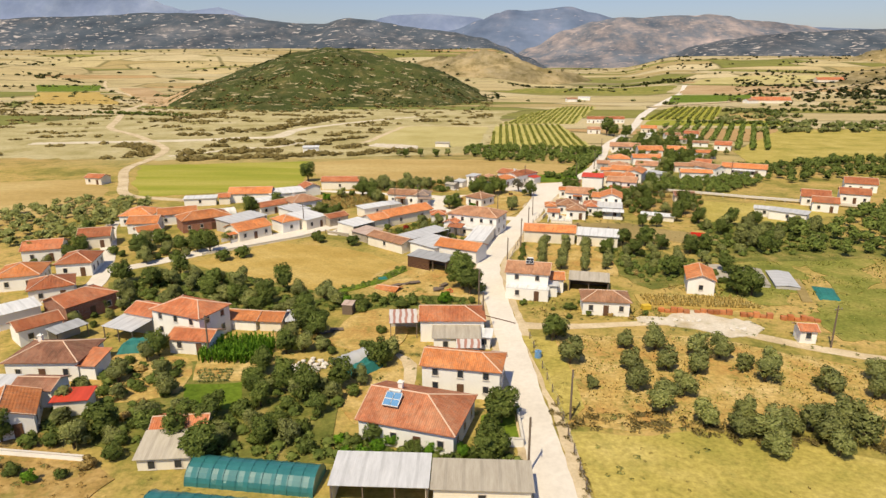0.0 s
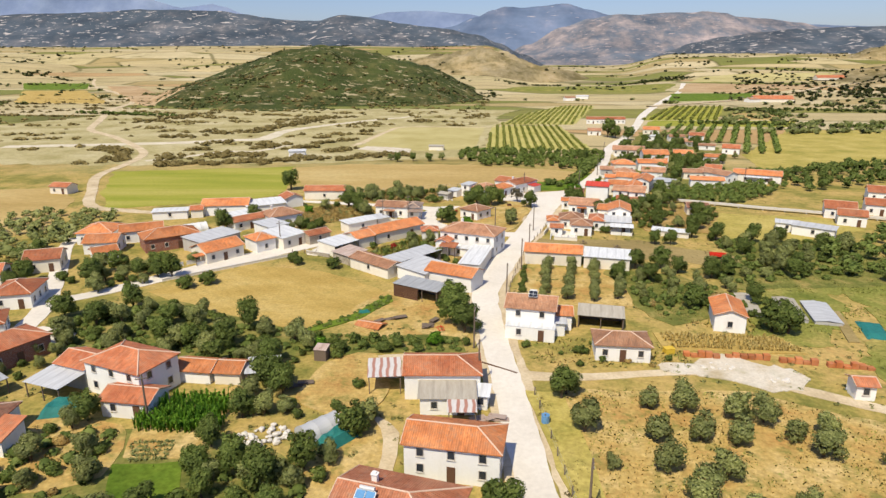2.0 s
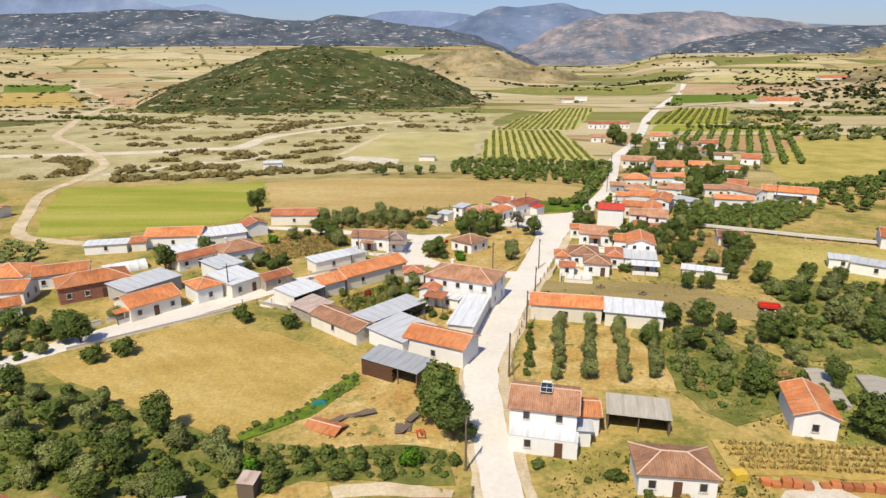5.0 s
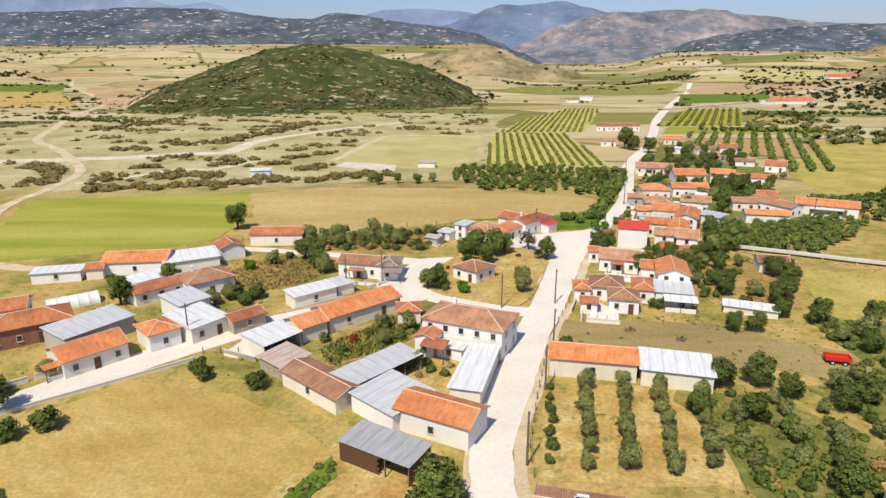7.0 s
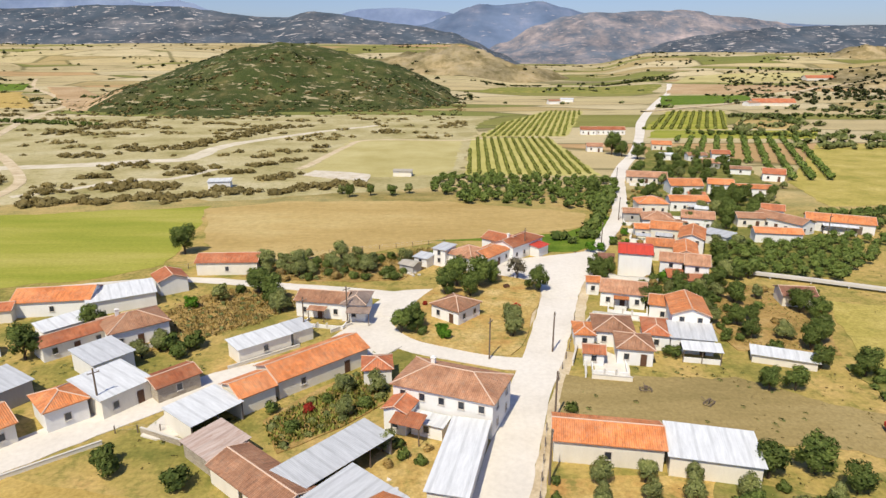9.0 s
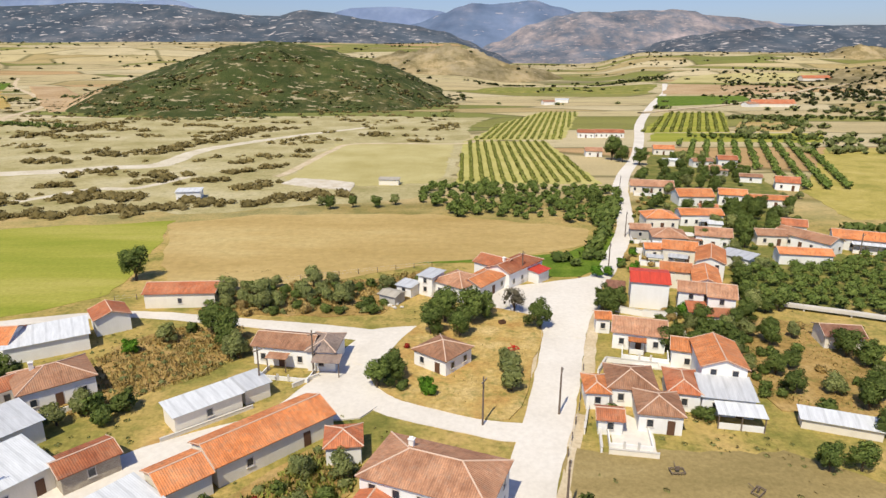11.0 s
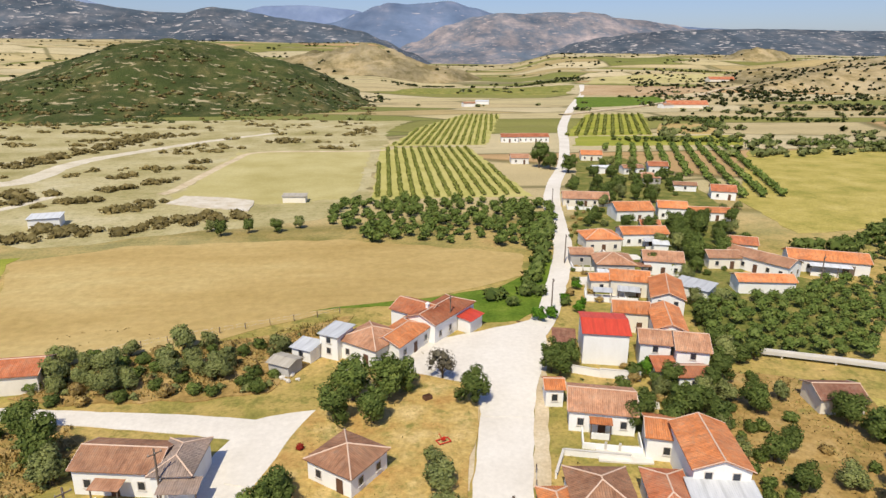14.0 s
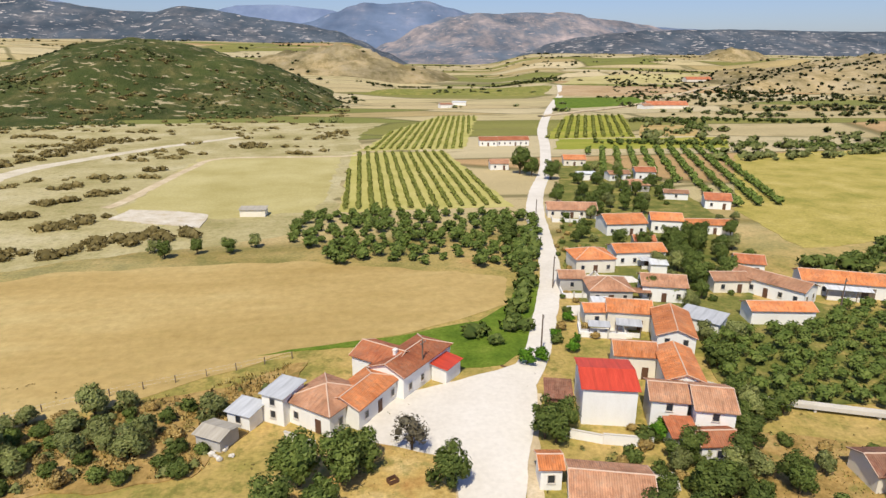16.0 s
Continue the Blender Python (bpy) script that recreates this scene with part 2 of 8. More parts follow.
TILE_SLATE = tile_roof("tile_slate", (0.17, 0.13, 0.11), (0.27, 0.21, 0.18), (0.36, 0.29, 0.25))
WEEDS = speckled("green_weeds", (0.085, 0.105, 0.024), (0.16, 0.165, 0.044), (0.36, 0.27, 0.10), 0.2, 1.8, tufts=0.4)
ROAD = speckled("road_concrete", (0.56, 0.515, 0.45), (0.63, 0.585, 0.52), (0.68, 0.64, 0.58), 0.07, 1.3, 0.9, 0.04, grain=0.22)
DIRT = speckled("pale_dirt", (0.40, 0.31, 0.20), (0.52, 0.42, 0.28), (0.62, 0.53, 0.39), 0.15, 2.2, grain=0.5)
YARD = speckled("yard_earth", (0.40, 0.22, 0.075), (0.44, 0.31, 0.11), (0.56, 0.42, 0.20), 0.16, 1.6, tufts=0.75)
STUBBLE = speckled("stubble", (0.36, 0.245, 0.07), (0.44, 0.31, 0.10), (0.52, 0.39, 0.16), 0.09, 1.9, grain=0.7, stretch=(0.6, 1.3, 1), rot=0.5, lines=(0.12, 0.75), tufts=0.22)
TANFIELD = speckled("dry_field", (0.35, 0.245, 0.09), (0.425, 0.305, 0.125), (0.48, 0.37, 0.17), 0.035, 0.5, grain=0.4, stretch=(0.5, 1.5, 1), rot=0.2, tufts=0.14)
GREENFIELD = speckled("green_field", (0.19, 0.23, 0.025), (0.29, 0.29, 0.05), (0.40, 0.35, 0.10), 0.03, 1.1, grain=0.45, stretch=(0.3, 2.0, 1), lines=(0.35, 0.1))
MEADOW = speckled("meadow", (0.26, 0.24, 0.055), (0.39, 0.32, 0.09), (0.48, 0.39, 0.14), 0.07, 1.4, tufts=0.35)
PLOUGHED = speckled("ploughed_field", (0.22, 0.17, 0.07), (0.29, 0.22, 0.095), (0.35, 0.275, 0.13), 0.08, 1.6, stretch=(0.4, 1.6, 1), rot=-0.3, grain=0.55)
REDSOIL = speckled("red_soil", (0.33, 0.22, 0.115), (0.41, 0.285, 0.16), (0.47, 0.35, 0.22), 0.02, 0.6)
FALLOW = speckled("fallow", (0.34, 0.29, 0.11), (0.41, 0.355, 0.155), (0.48, 0.42, 0.21), 0.03, 1.1, grain=0.4)
VINESOIL = speckled("vine_grass", (0.33, 0.31, 0.085), (0.41, 0.375, 0.125), (0.48, 0.42, 0.17), 0.05, 1.1, grain=0.4)
RUSTY = speckled("rusty_weeds", (0.20, 0.135, 0.042), (0.35, 0.23, 0.085), (0.44, 0.31, 0.14), 0.2, 1.4, tufts=0.6)
LAWN = speckled("lush_grass", (0.06, 0.11, 0.012), (0.11, 0.17, 0.02), (0.17, 0.22, 0.035), 0.15, 1.6)


PLAIN = speckled("dry_plain", (0.27, 0.235, 0.095), (0.40, 0.345, 0.18), (0.50, 0.44, 0.285), 0.035, 0.9, grain=0.6, tufts=0.5)
GRASS = speckled("garden_grass", (0.12, 0.145, 0.028), (0.21, 0.215, 0.052), (0.36, 0.29, 0.095), 0.1, 1.6, tufts=0.4)
TILE_BROWN = tile_roof("tile_brown", (0.25, 0.085, 0.042), (0.37, 0.13, 0.065), (0.46, 0.20, 0.11))
GRAVEL = speckled("pale_gravel", (0.44, 0.36, 0.24), (0.56, 0.50, 0.41), (0.64, 0.60, 0.53), 0.2, 2.4, grain=0.5, tufts=0.2)


def ground_material():
    m = Mat("dry_ground", 0.95, 0, 0.1)
    # village soil: straw, olive weeds, ochre earth
    a = m.noise(0.05, "pos", 7, 0.68)
    near = m.ramp(a, (0.34, (0.15, 0.15, 0.038)), (0.43, (0.27, 0.23, 0.065)), (0.51, (0.38, 0.285, 0.095)), (0.60, (0.46, 0.325, 0.125)), (0.70, (0.40, 0.235, 0.09)))
    tuft = m.ramp(m.noise(0.3, "pos", 7, 0.75), (0.5, (0, 0, 0)), (0.64, (0.75, 0.75, 0.75)))
    near = m.mix(tuft, near, (0.14, 0.15, 0.036))
    # plain beyond: parcels of stubble, fallow and crops, with dark field edges
    cells = m.voronoi(0.0095, "pos", (0.5, 1.35, 1), 0.22)
    edge = m.voronoi(0.0095, "pos", (0.5, 1.35, 1), 0.22, "DISTANCE_TO_EDGE")
    sp = m.n.new("ShaderNodeSeparateColor")
    m.link(cells.outputs["Color"], sp.inputs[0])
    parcel = m.ramp(sp.outputs[0], (0.0, (0.22, 0.215, 0.065)), (0.12, (0.44, 0.36, 0.21)), (0.34, (0.37, 0.29, 0.145)), (0.48, (0.49, 0.415, 0.27)),
                    (0.66, (0.43, 0.285, 0.15)), (0.72, (0.46, 0.385, 0.225)), (0.90, (0.19, 0.20, 0.06)))
    parcel.node.color_ramp.interpolation = "CONSTANT"
    patchy = m.noise(0.012, "pos", 5, 0.6, (0.4, 1.6, 1))
    parcel = m.mix(0.7, parcel, m.ramp(patchy, (0.3, (0.72, 0.74, 0.66)), (0.7, (1.18, 1.15, 1.12))), "MULTIPLY")
    parcel = m.mix(m.ramp(edge.outputs["Distance"], (0.010, (0.7, 0.7, 0.7)), (0.035, (0, 0, 0))), parcel, (0.10, 0.095, 0.035))
    scrub = m.noise(0.03, "pos", 6, 0.72, (0.5, 1.5, 1))
    parcel = m.mix(m.ramp(scrub, (0.56, (0, 0, 0)), (0.66, (0.7, 0.7, 0.7))), parcel, (0.17, 0.15, 0.06))
    sep = m.n.new("ShaderNodeSeparateXYZ")
    m.link(m.geo.outputs["Position"], sep.inputs[0])
    far = m.math("MULTIPLY_ADD", sep.outputs["Y"], 1 / 90)
    far.node.inputs[2].default_value = -255 / 90
    far.node.use_clamp = True
    col = m.mix(far, near, parcel)
    g = m.noise(1.3, "pos", 6, 0.7)
    col = m.mix(0.8, col, m.ramp(g, (0.3, (0.6, 0.6, 0.56)), (0.7, (1.3, 1.28, 1.22))), "MULTIPLY")
    return m.done(col, g, 0.35, 0.2)


def slope_material(name, scrub, rock, lit, density, scale, dots=0.64, dot_scale=5.0):
    """Scrubby slopes: broad patches of bare ground and small pale outcrops."""
    m = Mat(name, 0.95, 0, 0.05)
    a = m.noise(scale, "pos", 7, 0.72, (1, 0.6, 1))
    b = m.noise(scale * 0.18, "pos", 4, 0.6)
    f = m.math("ADD", m.math("MULTIPLY", a, 0.7), m.math("MULTIPLY", b, 0.3))
    col = m.ramp(f, (density - 0.12, scrub), (density - 0.03, tuple(0.65 * p + 0.35 * q for p, q in zip(scrub, rock))), (density + 0.04, rock), (density + 0.15, lit))
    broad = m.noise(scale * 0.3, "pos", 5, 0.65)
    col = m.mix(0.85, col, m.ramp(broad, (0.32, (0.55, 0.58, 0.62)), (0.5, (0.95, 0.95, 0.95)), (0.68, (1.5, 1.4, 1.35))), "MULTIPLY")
    c = m.noise(scale * dot_scale, "pos", 3, 0.6, (0.5, 1, 1))
    col = m.mix(m.ramp(c, (dots, (0, 0, 0)), (dots + 0.04, (1, 1, 1))), col, lit)
    return m.done(col, a, 0.8, 6.0)


GROUND = ground_material()
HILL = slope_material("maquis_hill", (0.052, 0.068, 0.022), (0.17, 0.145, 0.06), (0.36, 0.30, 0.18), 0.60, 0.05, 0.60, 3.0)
# the blue-grey in the next two is air haze mixed into scrub and rock colours
RANGE_NEAR = slope_material("hazed_scrub_range", (0.062, 0.082, 0.105), (0.15, 0.15, 0.16), (0.42, 0.38, 0.36), 0.59, 0.014, 0.605, 3.6)
RANGE_ROCK = slope_material("hazed_rocky_range", (0.095, 0.125, 0.165), (0.215, 0.20, 0.21), (0.34, 0.285, 0.275), 0.50, 0.011, 0.61, 4.0)
# distance haze is painted into these two ranges' base colours as blue
RANGE_HAZE_BLUE = slope_material("hazed_blue_range", (0.115, 0.16, 0.245), (0.17, 0.20, 0.275), (0.32, 0.31, 0.34), 0.58, 0.006, 0.66, 4.0)
RANGE_FAR = slope_material("hazed_far_range", (0.15, 0.20, 0.32), (0.18, 0.235, 0.35), (0.22, 0.275, 0.38), 0.5, 0.004, 0.8)
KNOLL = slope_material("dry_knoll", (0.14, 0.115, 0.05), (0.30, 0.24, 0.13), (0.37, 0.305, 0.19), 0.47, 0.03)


from mathutils.bvhtree import BVHTree

# ---- lie of the land ----
def ease(a, b, v):
    k = min(1.0, max(0.0, (v - a) / (b - a)))
    return k * k * (3 - 2 * k)


def gz(x, y):
    """Height of the valley floor: level at the village, rising to the foothills on both sides of a low gap."""
    b = x / max(y, 1.0)
    rise = 105 - 75 * ease(0.04, 0.13, b) + 45 * ease(0.24, 0.33, b)
    return rise * ease(820, 2620, y) + 4.5 * ease(700, 1200, y) * noise.noise(Vector((x * 0.0035, y * 0.005, 0)))


# ---- mesh helpers ----
def link_mesh(name, verts, faces, material, parent=None, label="", uv=False, smooth=False):
    me = bpy.data.meshes.new(name)
    me.from_pydata([tuple(v) for v in verts], [], [tuple(f) for f in faces])
    me.materials.append(material)
    if uv:
        slope_uv(me)
    if smooth:
        me.polygons.foreach_set("use_smooth", [True] * len(me.polygons))
    me.update()
    ob = new(name, me)
    if parent:
        ob.parent = parent
    if label:
        tagged(ob, label)
    return ob


def slope_uv(me):
    """UVs in metres: u along the level direction of each face, v up its slope."""
    layer = me.uv_layers.new(name="uv")
    for p in me.polygons:
        n = p.normal
        h = Vector((0, 0, 1)).cross(n)
        h = h.normalized() if h.length > 1e-3 else Vector((1, 0, 0))
        v = n.cross(h)
        for li in p.loop_indices:
            co = me.vertices[me.loops[li].vertex_index].co
            layer.data[li].uv = (co.dot(h), co.dot(v))


def part(name, bm, material, parent, label=""):
    me = bpy.data.meshes.new(name)
    bm.to_mesh(me)
    bm.free()
    me.materials.append(material)
    ob = new(name, me)
    ob.parent = parent
    return tagged(ob, label)


def shared(name, me, parent, m, label=""):
    ob = new(name, me)
    ob.parent = parent
    ob.matrix_basis = m
    return tagged(ob, label)


def box_data(x0, x1, y0, y1, z0, z1, start=0):
    v = [(x, y, z) for z in (z0, z1) for x, y in ((x0, y0), (x1, y0), (x1, y1), (x0, y1))]
    f = [(0, 3, 2, 1), (4, 5, 6, 7), (0, 1, 5, 4), (1, 2, 6, 5), (2, 3, 7, 6), (3, 0, 4, 7)]
    return v, [tuple(i + start for i in q) for q in f]


def boxes_data(boxes):
    v, f = [], []
    for b in boxes:
        bv, bf = box_data(*b, start=len(v))
        v += bv
        f += bf
    return v, f


def box_mesh(name, boxes, material, bevel=0.0):
    v, f = boxes_data(boxes)
    me = bpy.data.meshes.new(name)
    me.from_pydata(v, [], f)
    if bevel:
        bm = bmesh.new()
        bm.from_mesh(me)
        bmesh.ops.bevel(bm, geom=bm.edges[:], offset=bevel, segments=1, affect="EDGES")
        bm.to_mesh(me)
        bm.free()
    me.materials.append(material)
    return me


def box_part(name, parent, boxes, material, label="", bevel=0.0, uv=False):
    me = box_mesh(name, boxes, material, bevel)
    if uv:
        slope_uv(me)
    ob = new(name, me)
    ob.parent = parent
    return tagged(ob, label)


def slab(tops, faces, thick):
    """Closed slab under the given top faces."""
    n = len(tops)
    v = [tuple(p) for p in tops] + [(p[0], p[1], p[2] - thick) for p in tops]
    out = [tuple(f) for f in faces] + [tuple(i + n for i in reversed(f)) for f in faces]
    edges = [(f[i], f[(i + 1) % len(f)]) for f in faces for i in range(len(f))]
    have = set(edges)
    for a, b in edges:
        if (b, a) not in have:
            out.append((b, a, a + n, b + n))
    return v, out


def tube(p, q, r0, r1, sides=6):
    p, q = Vector(p), Vector(q)
    d = (q - p).normalized()
    a = d.orthogonal().normalized()
    b = d.cross(a)
    v, f = [], []
    for c, r in ((p, r0), (q, r1)):
        for i in range(sides):
            w = 2 * math.pi * i / sides
            v.append(c + (a * math.cos(w) + b * math.sin(w)) * r)
    for i in range(sides):
        j = (i + 1) % sides
        f.append((i, j, sides + j, sides + i))
    f.append(tuple(range(sides))[::-1])
    f.append(tuple(range(sides, 2 * sides)))
    return v, f


def polytube(pts, r, sides=3):
    """One connected tube along a line of points."""
    P = [Vector(p) for p in pts]
    v, f = [], []
    for i, p in enumerate(P):
        d = (P[min(i + 1, len(P) - 1)] - P[max(i - 1, 0)]).normalized()
        a = d.cross(Vector((0, 0, 1))).normalized()
        b = d.cross(a)
        for k in range(sides):
            w = 2 * math.pi * k / sides
            v.append(p + (a * math.cos(w) + b * math.sin(w)) * r)
        if i:
            o = (i - 1) * sides
            f += [(o + k, o + (k + 1) % sides, o + sides + (k + 1) % sides, o + sides + k) for k in range(sides)]
    return v, f


def joined(pieces):
    v, f = [], []
    for pv, pf in pieces:
        o = len(v)
        v += [tuple(p) for p in pv]
        f += [tuple(i + o for i in q) for q in pf]
    return v, f


def smooth_line(pts, step=2.0, closed=False):
    """Catmull-Rom through the points, resampled."""
    P = [Vector((*p, 0)[:3]) for p in pts]
    n = len(P)
    out = []
    for i in range(n if closed else n - 1):
        g = (lambda k: P[k % n]) if closed else (lambda k: P[min(max(k, 0), n - 1)])
        p0, p1, p2, p3 = g(i - 1), g(i), g(i + 1), g(i + 2)
        k = max(1, int((p2 - p1).length / step))
        for j in range(k):
            t = j / k
            out.append(0.5 * (2 * p1 + (p2 - p0) * t + (2 * p0 - 5 * p1 + 4 * p2 - p3) * t * t + (3 * p1 - p0 - 3 * p2 + p3) * t ** 3))
    if not closed:
        out.append(P[-1])
    return out


LAYER = [0.0]


def patch(name, pts, z, material, label, category, rag=0.6, step=2.5, rounded=False):
    """A thin parcel of ground with a ragged edge."""
    LAYER[0] += 0.003
    z += LAYER[0]
    if rounded:
        line = smooth_line(pts, step, True)
    else:
        line = []
        for i, a in enumerate(pts):
            a, b = Vector((*a, 0)), Vector((*pts[(i + 1) % len(pts)], 0))
            k = max(1, int((b - a).length / step))
            line += [a.lerp(b, j / k) for j in range(k)]
    bm = bmesh.new()
    vs = []
    for p in line:
        w = noise.noise_vector(p * 0.11) * rag * 1.6 + noise.noise_vector(p * 0.7) * rag * 0.6
        vs.append(bm.verts.new((p.x + w.x, p.y + w.y, z + gz(p.x, p.y))))
    f = bm.faces.new(vs)
    if f.normal.z < 0:
        f.normal_flip()
    ex = bmesh.ops.extrude_face_region(bm, geom=[f])
    for e in ex["geom"]:
        if isinstance(e, bmesh.types.BMVert):
            e.co.z -= 0.6
    bmesh.ops.recalc_face_normals(bm, faces=bm.faces)
    bmesh.ops.triangulate(bm, faces=[q for q in bm.faces if len(q.verts) > 4])
    me = bpy.data.meshes.new(name)
    bm.to_mesh(me)
    bm.free()
    me.materials.append(material)
    return tagged(new(name, me), label, category, kind="structure")


def strip(name, pts, widths, z, material, label, category, rag=0.25, step=2.0):
    """A road along a line; widths run evenly from start to end, or stand third in each point."""
    line = smooth_line(pts, step)
    n = len(line)
    v, f = [], []
    for i, c in enumerate(line):
        p = Vector((c.x, c.y, 0))
        d = (line[min(i + 1, n - 1)] - line[max(i - 1, 0)])
        d.z = 0
        d.normalize()
        s = Vector((-d.y, d.x, 0))
        if widths:
            k = i / (n - 1) * (len(widths) - 1)
            a = min(int(k), len(widths) - 2)
            w = widths[a] + (widths[a + 1] - widths[a]) * (k - a)
        else:
            w = c.z
        l = p + s * (w / 2 + rag * noise.noise(p * 0.35))
        r = p - s * (w / 2 + rag * noise.noise(p * 0.35 + Vector((9, 3, 0))))
        h = gz(p.x, p.y)
        v += [(l.x, l.y, h - 0.4), (l.x, l.y, h + z), (p.x, p.y, h + z + 0.03), (r.x, r.y, h + z), (r.x, r.y, h - 0.4)]
        if i:
            o = 5 * (i - 1)
            for q in range(4):
                f.append((o + q, o + q + 5, o + q + 6, o + q + 1))
    ob = link_mesh(name, v, f, material)
    return tagged(ob, label, category, kind="structure")


# ---- ground ----
def ground_sheet():
    """One sheet to the horizon, finer near the village."""
    xs = np.concatenate([-np.geomspace(4600, 260, 50), np.linspace(-240, 240, 41), np.geomspace(260, 4600, 50)])
    ys = np.concatenate([-np.geomspace(3000, 80, 14), np.linspace(-60, 600, 56), np.geomspace(615, 4700, 80)])
    v, f = [], []
    for y in ys:
        for x in xs:
            z = gz(x, y)
            v.append((x, y, z))
    m = len(xs)
    for j in range(len(ys) - 1):
        for i in range(m - 1):
            o = j * m + i
            f.append((o, o + 1, o + m + 1, o + m))
    return tagged(link_mesh("ground", v, f, GROUND, smooth=True), "dry straw-coloured valley ground with weeds and parcels", "ground", kind="structure")


ground_sheet()


def mound(name, cx, cy, rx, ry, h, material, label, rough=0.12, seed=0.0, nx=90, ny=60, power=1.4, turn=0.0, bell=False, kind="structure", category="hill"):
    """A rounded hill with an uneven outline."""
    v, f = [], []
    ct, st = math.cos(turn), math.sin(turn)
    for j in range(ny + 1):
        for i in range(nx + 1):
            a, b = 2 * i / nx - 1, 2 * j / ny - 1
            x, y = a * rx, b * ry
            d = math.hypot(a, b)
            q = Vector((x * 2.2 / rx + seed, y * 2.2 / ry, seed))
            d += 0.22 * noise.noise(q) * min(1, d * 2)
            k = max(0.0, 1 - d * d) ** power
            if bell:
                k = 0.5 * (0.5 + 0.5 * math.cos(math.pi * min(1.0, d))) + 0.5 * max(0.0, 1 - d * d)
            z = h * k * (1 + rough * 2 * noise.fractal(q * 2.6, 0.9, 2.1, 5)) - 3 + 3 * min(1, k * 4)
            px, py = cx + x * ct - y * st, cy + x * st + y * ct
            v.append((px, py, (z if d < 1 else -3) + gz(px, py)))
    for j in range(ny):
        for i in range(nx):
            o = j * (nx + 1) + i
            f.append((o, o + 1, o + nx + 2, o + nx + 1))
    return tagged(link_mesh(name, v, f, material, smooth=True), label, category, kind=kind)


def ridge(name, crest, y0, y1, depth, material, label, rough=0.12, seed=0.0, n=220, rows=34):
    """A mountain range: crest heights against bearing (tangent of the angle from straight ahead)."""
    v, f = [], []
    for j in range(rows + 1):
        s = j / rows
        for i in range(n + 1):
            k = i / n
            b = crest[0][0] + (crest[-1][0] - crest[0][0]) * k
            for (b0, h0), (b1, h1) in zip(crest, crest[1:]):
                if b0 <= b <= b1:
                    w = (b - b0) / (b1 - b0)
                    w = w * w * (3 - 2 * w)
                    h = h0 + (h1 - h0) * w
                    break
            yc = y0 + (y1 - y0) * k
            y = yc - depth * (1 - s)
            x = b * yc
            q = Vector((x * 0.0021 + seed, y * 0.0021, seed))
            prof = s ** 1.15
            spur = 1 - abs(noise.noise(Vector((x * 0.0042 + seed, y * 0.0012, seed))))
            z = h * prof * (1 + rough * (1.5 * noise.fractal(q, 0.8, 2.1, 6) + 0.9 * (spur - 0.75)) * (1.12 - s)) + rough * 26 * noise.fractal(q * 3, 0.8, 2.1, 4) * s
            v.append((x, y, z - 10 * (1 - s)))
    for j in range(rows):
        for i in range(n):
            o = j * (n + 1) + i
            f.append((o, o + 1, o + n + 2, o + n + 1))
    return tagged(link_mesh(name, v, f, material, smooth=True), label, "mountain", kind="structure")


HILLS = []
HILLS.append(mound("hill", -188, 955, 232, 315, 67, HILL, "low rounded hill covered in dark green maquis", 0.045, 3.1, bell=True))
for i, (x, y, rx, ry, h) in enumerate(((-1250, 1500, 420, 160, 22), (-760, 1750, 420, 170, 24), (-420, 1500, 260, 120, 18), (850, 1800, 420, 180, 20), (1400, 1700, 420, 200, 30), (620, 1420, 240, 90, 8))):
    HILLS.append(mound("hill_far", x, y, rx, ry, h * 0.75, GROUND, "low dry knoll at the foot of the mountains", 0.1, 11.0 + i, 60, 36))
HILLS.append(mound("hill_knolls", 72, 1500, 235, 170, 36, KNOLL, "pale sandy knoll with sparse scrub", 0.16, 5.3))
HILLS.append(mound("hill_cone", 1300, 2000, 120, 110, 34, KNOLL, "small pale cone-shaped knoll", 0.1, 6.1, 50, 36))
HILLS.append(mound("hill_east", 1220, 1150, 560, 330, 62, KNOLL, "dry hillside dotted with round bushes", 0.10, 8.2))
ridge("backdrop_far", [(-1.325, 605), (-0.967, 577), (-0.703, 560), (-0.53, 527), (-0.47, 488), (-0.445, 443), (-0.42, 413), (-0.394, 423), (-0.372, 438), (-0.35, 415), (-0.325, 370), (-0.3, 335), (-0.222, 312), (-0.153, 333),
                       (-0.101, 381), (-0.05, 387), (0.01, 368), (0.069, 314), (0.407, 272), (1.3, 266)], 4650, 4650, 500, RANGE_FAR, "distant mountain range with blue haze painted into its colour", 0.03, 1.7)
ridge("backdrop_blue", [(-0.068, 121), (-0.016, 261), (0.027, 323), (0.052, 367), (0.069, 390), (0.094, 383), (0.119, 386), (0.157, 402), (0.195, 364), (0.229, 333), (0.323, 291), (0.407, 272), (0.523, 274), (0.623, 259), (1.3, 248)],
      4300, 4300, 900, RANGE_HAZE_BLUE, "mountain slopes with blue haze painted into their colour", 0.10, 2.9)
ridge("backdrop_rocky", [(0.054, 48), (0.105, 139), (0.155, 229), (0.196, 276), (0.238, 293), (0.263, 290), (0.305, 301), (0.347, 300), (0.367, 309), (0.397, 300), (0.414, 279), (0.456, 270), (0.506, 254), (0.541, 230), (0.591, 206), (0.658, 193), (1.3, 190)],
      3700, 3700, 900, RANGE_ROCK, "rocky pink-grey mountain slopes tinted with painted blue haze", 0.12, 4.4)
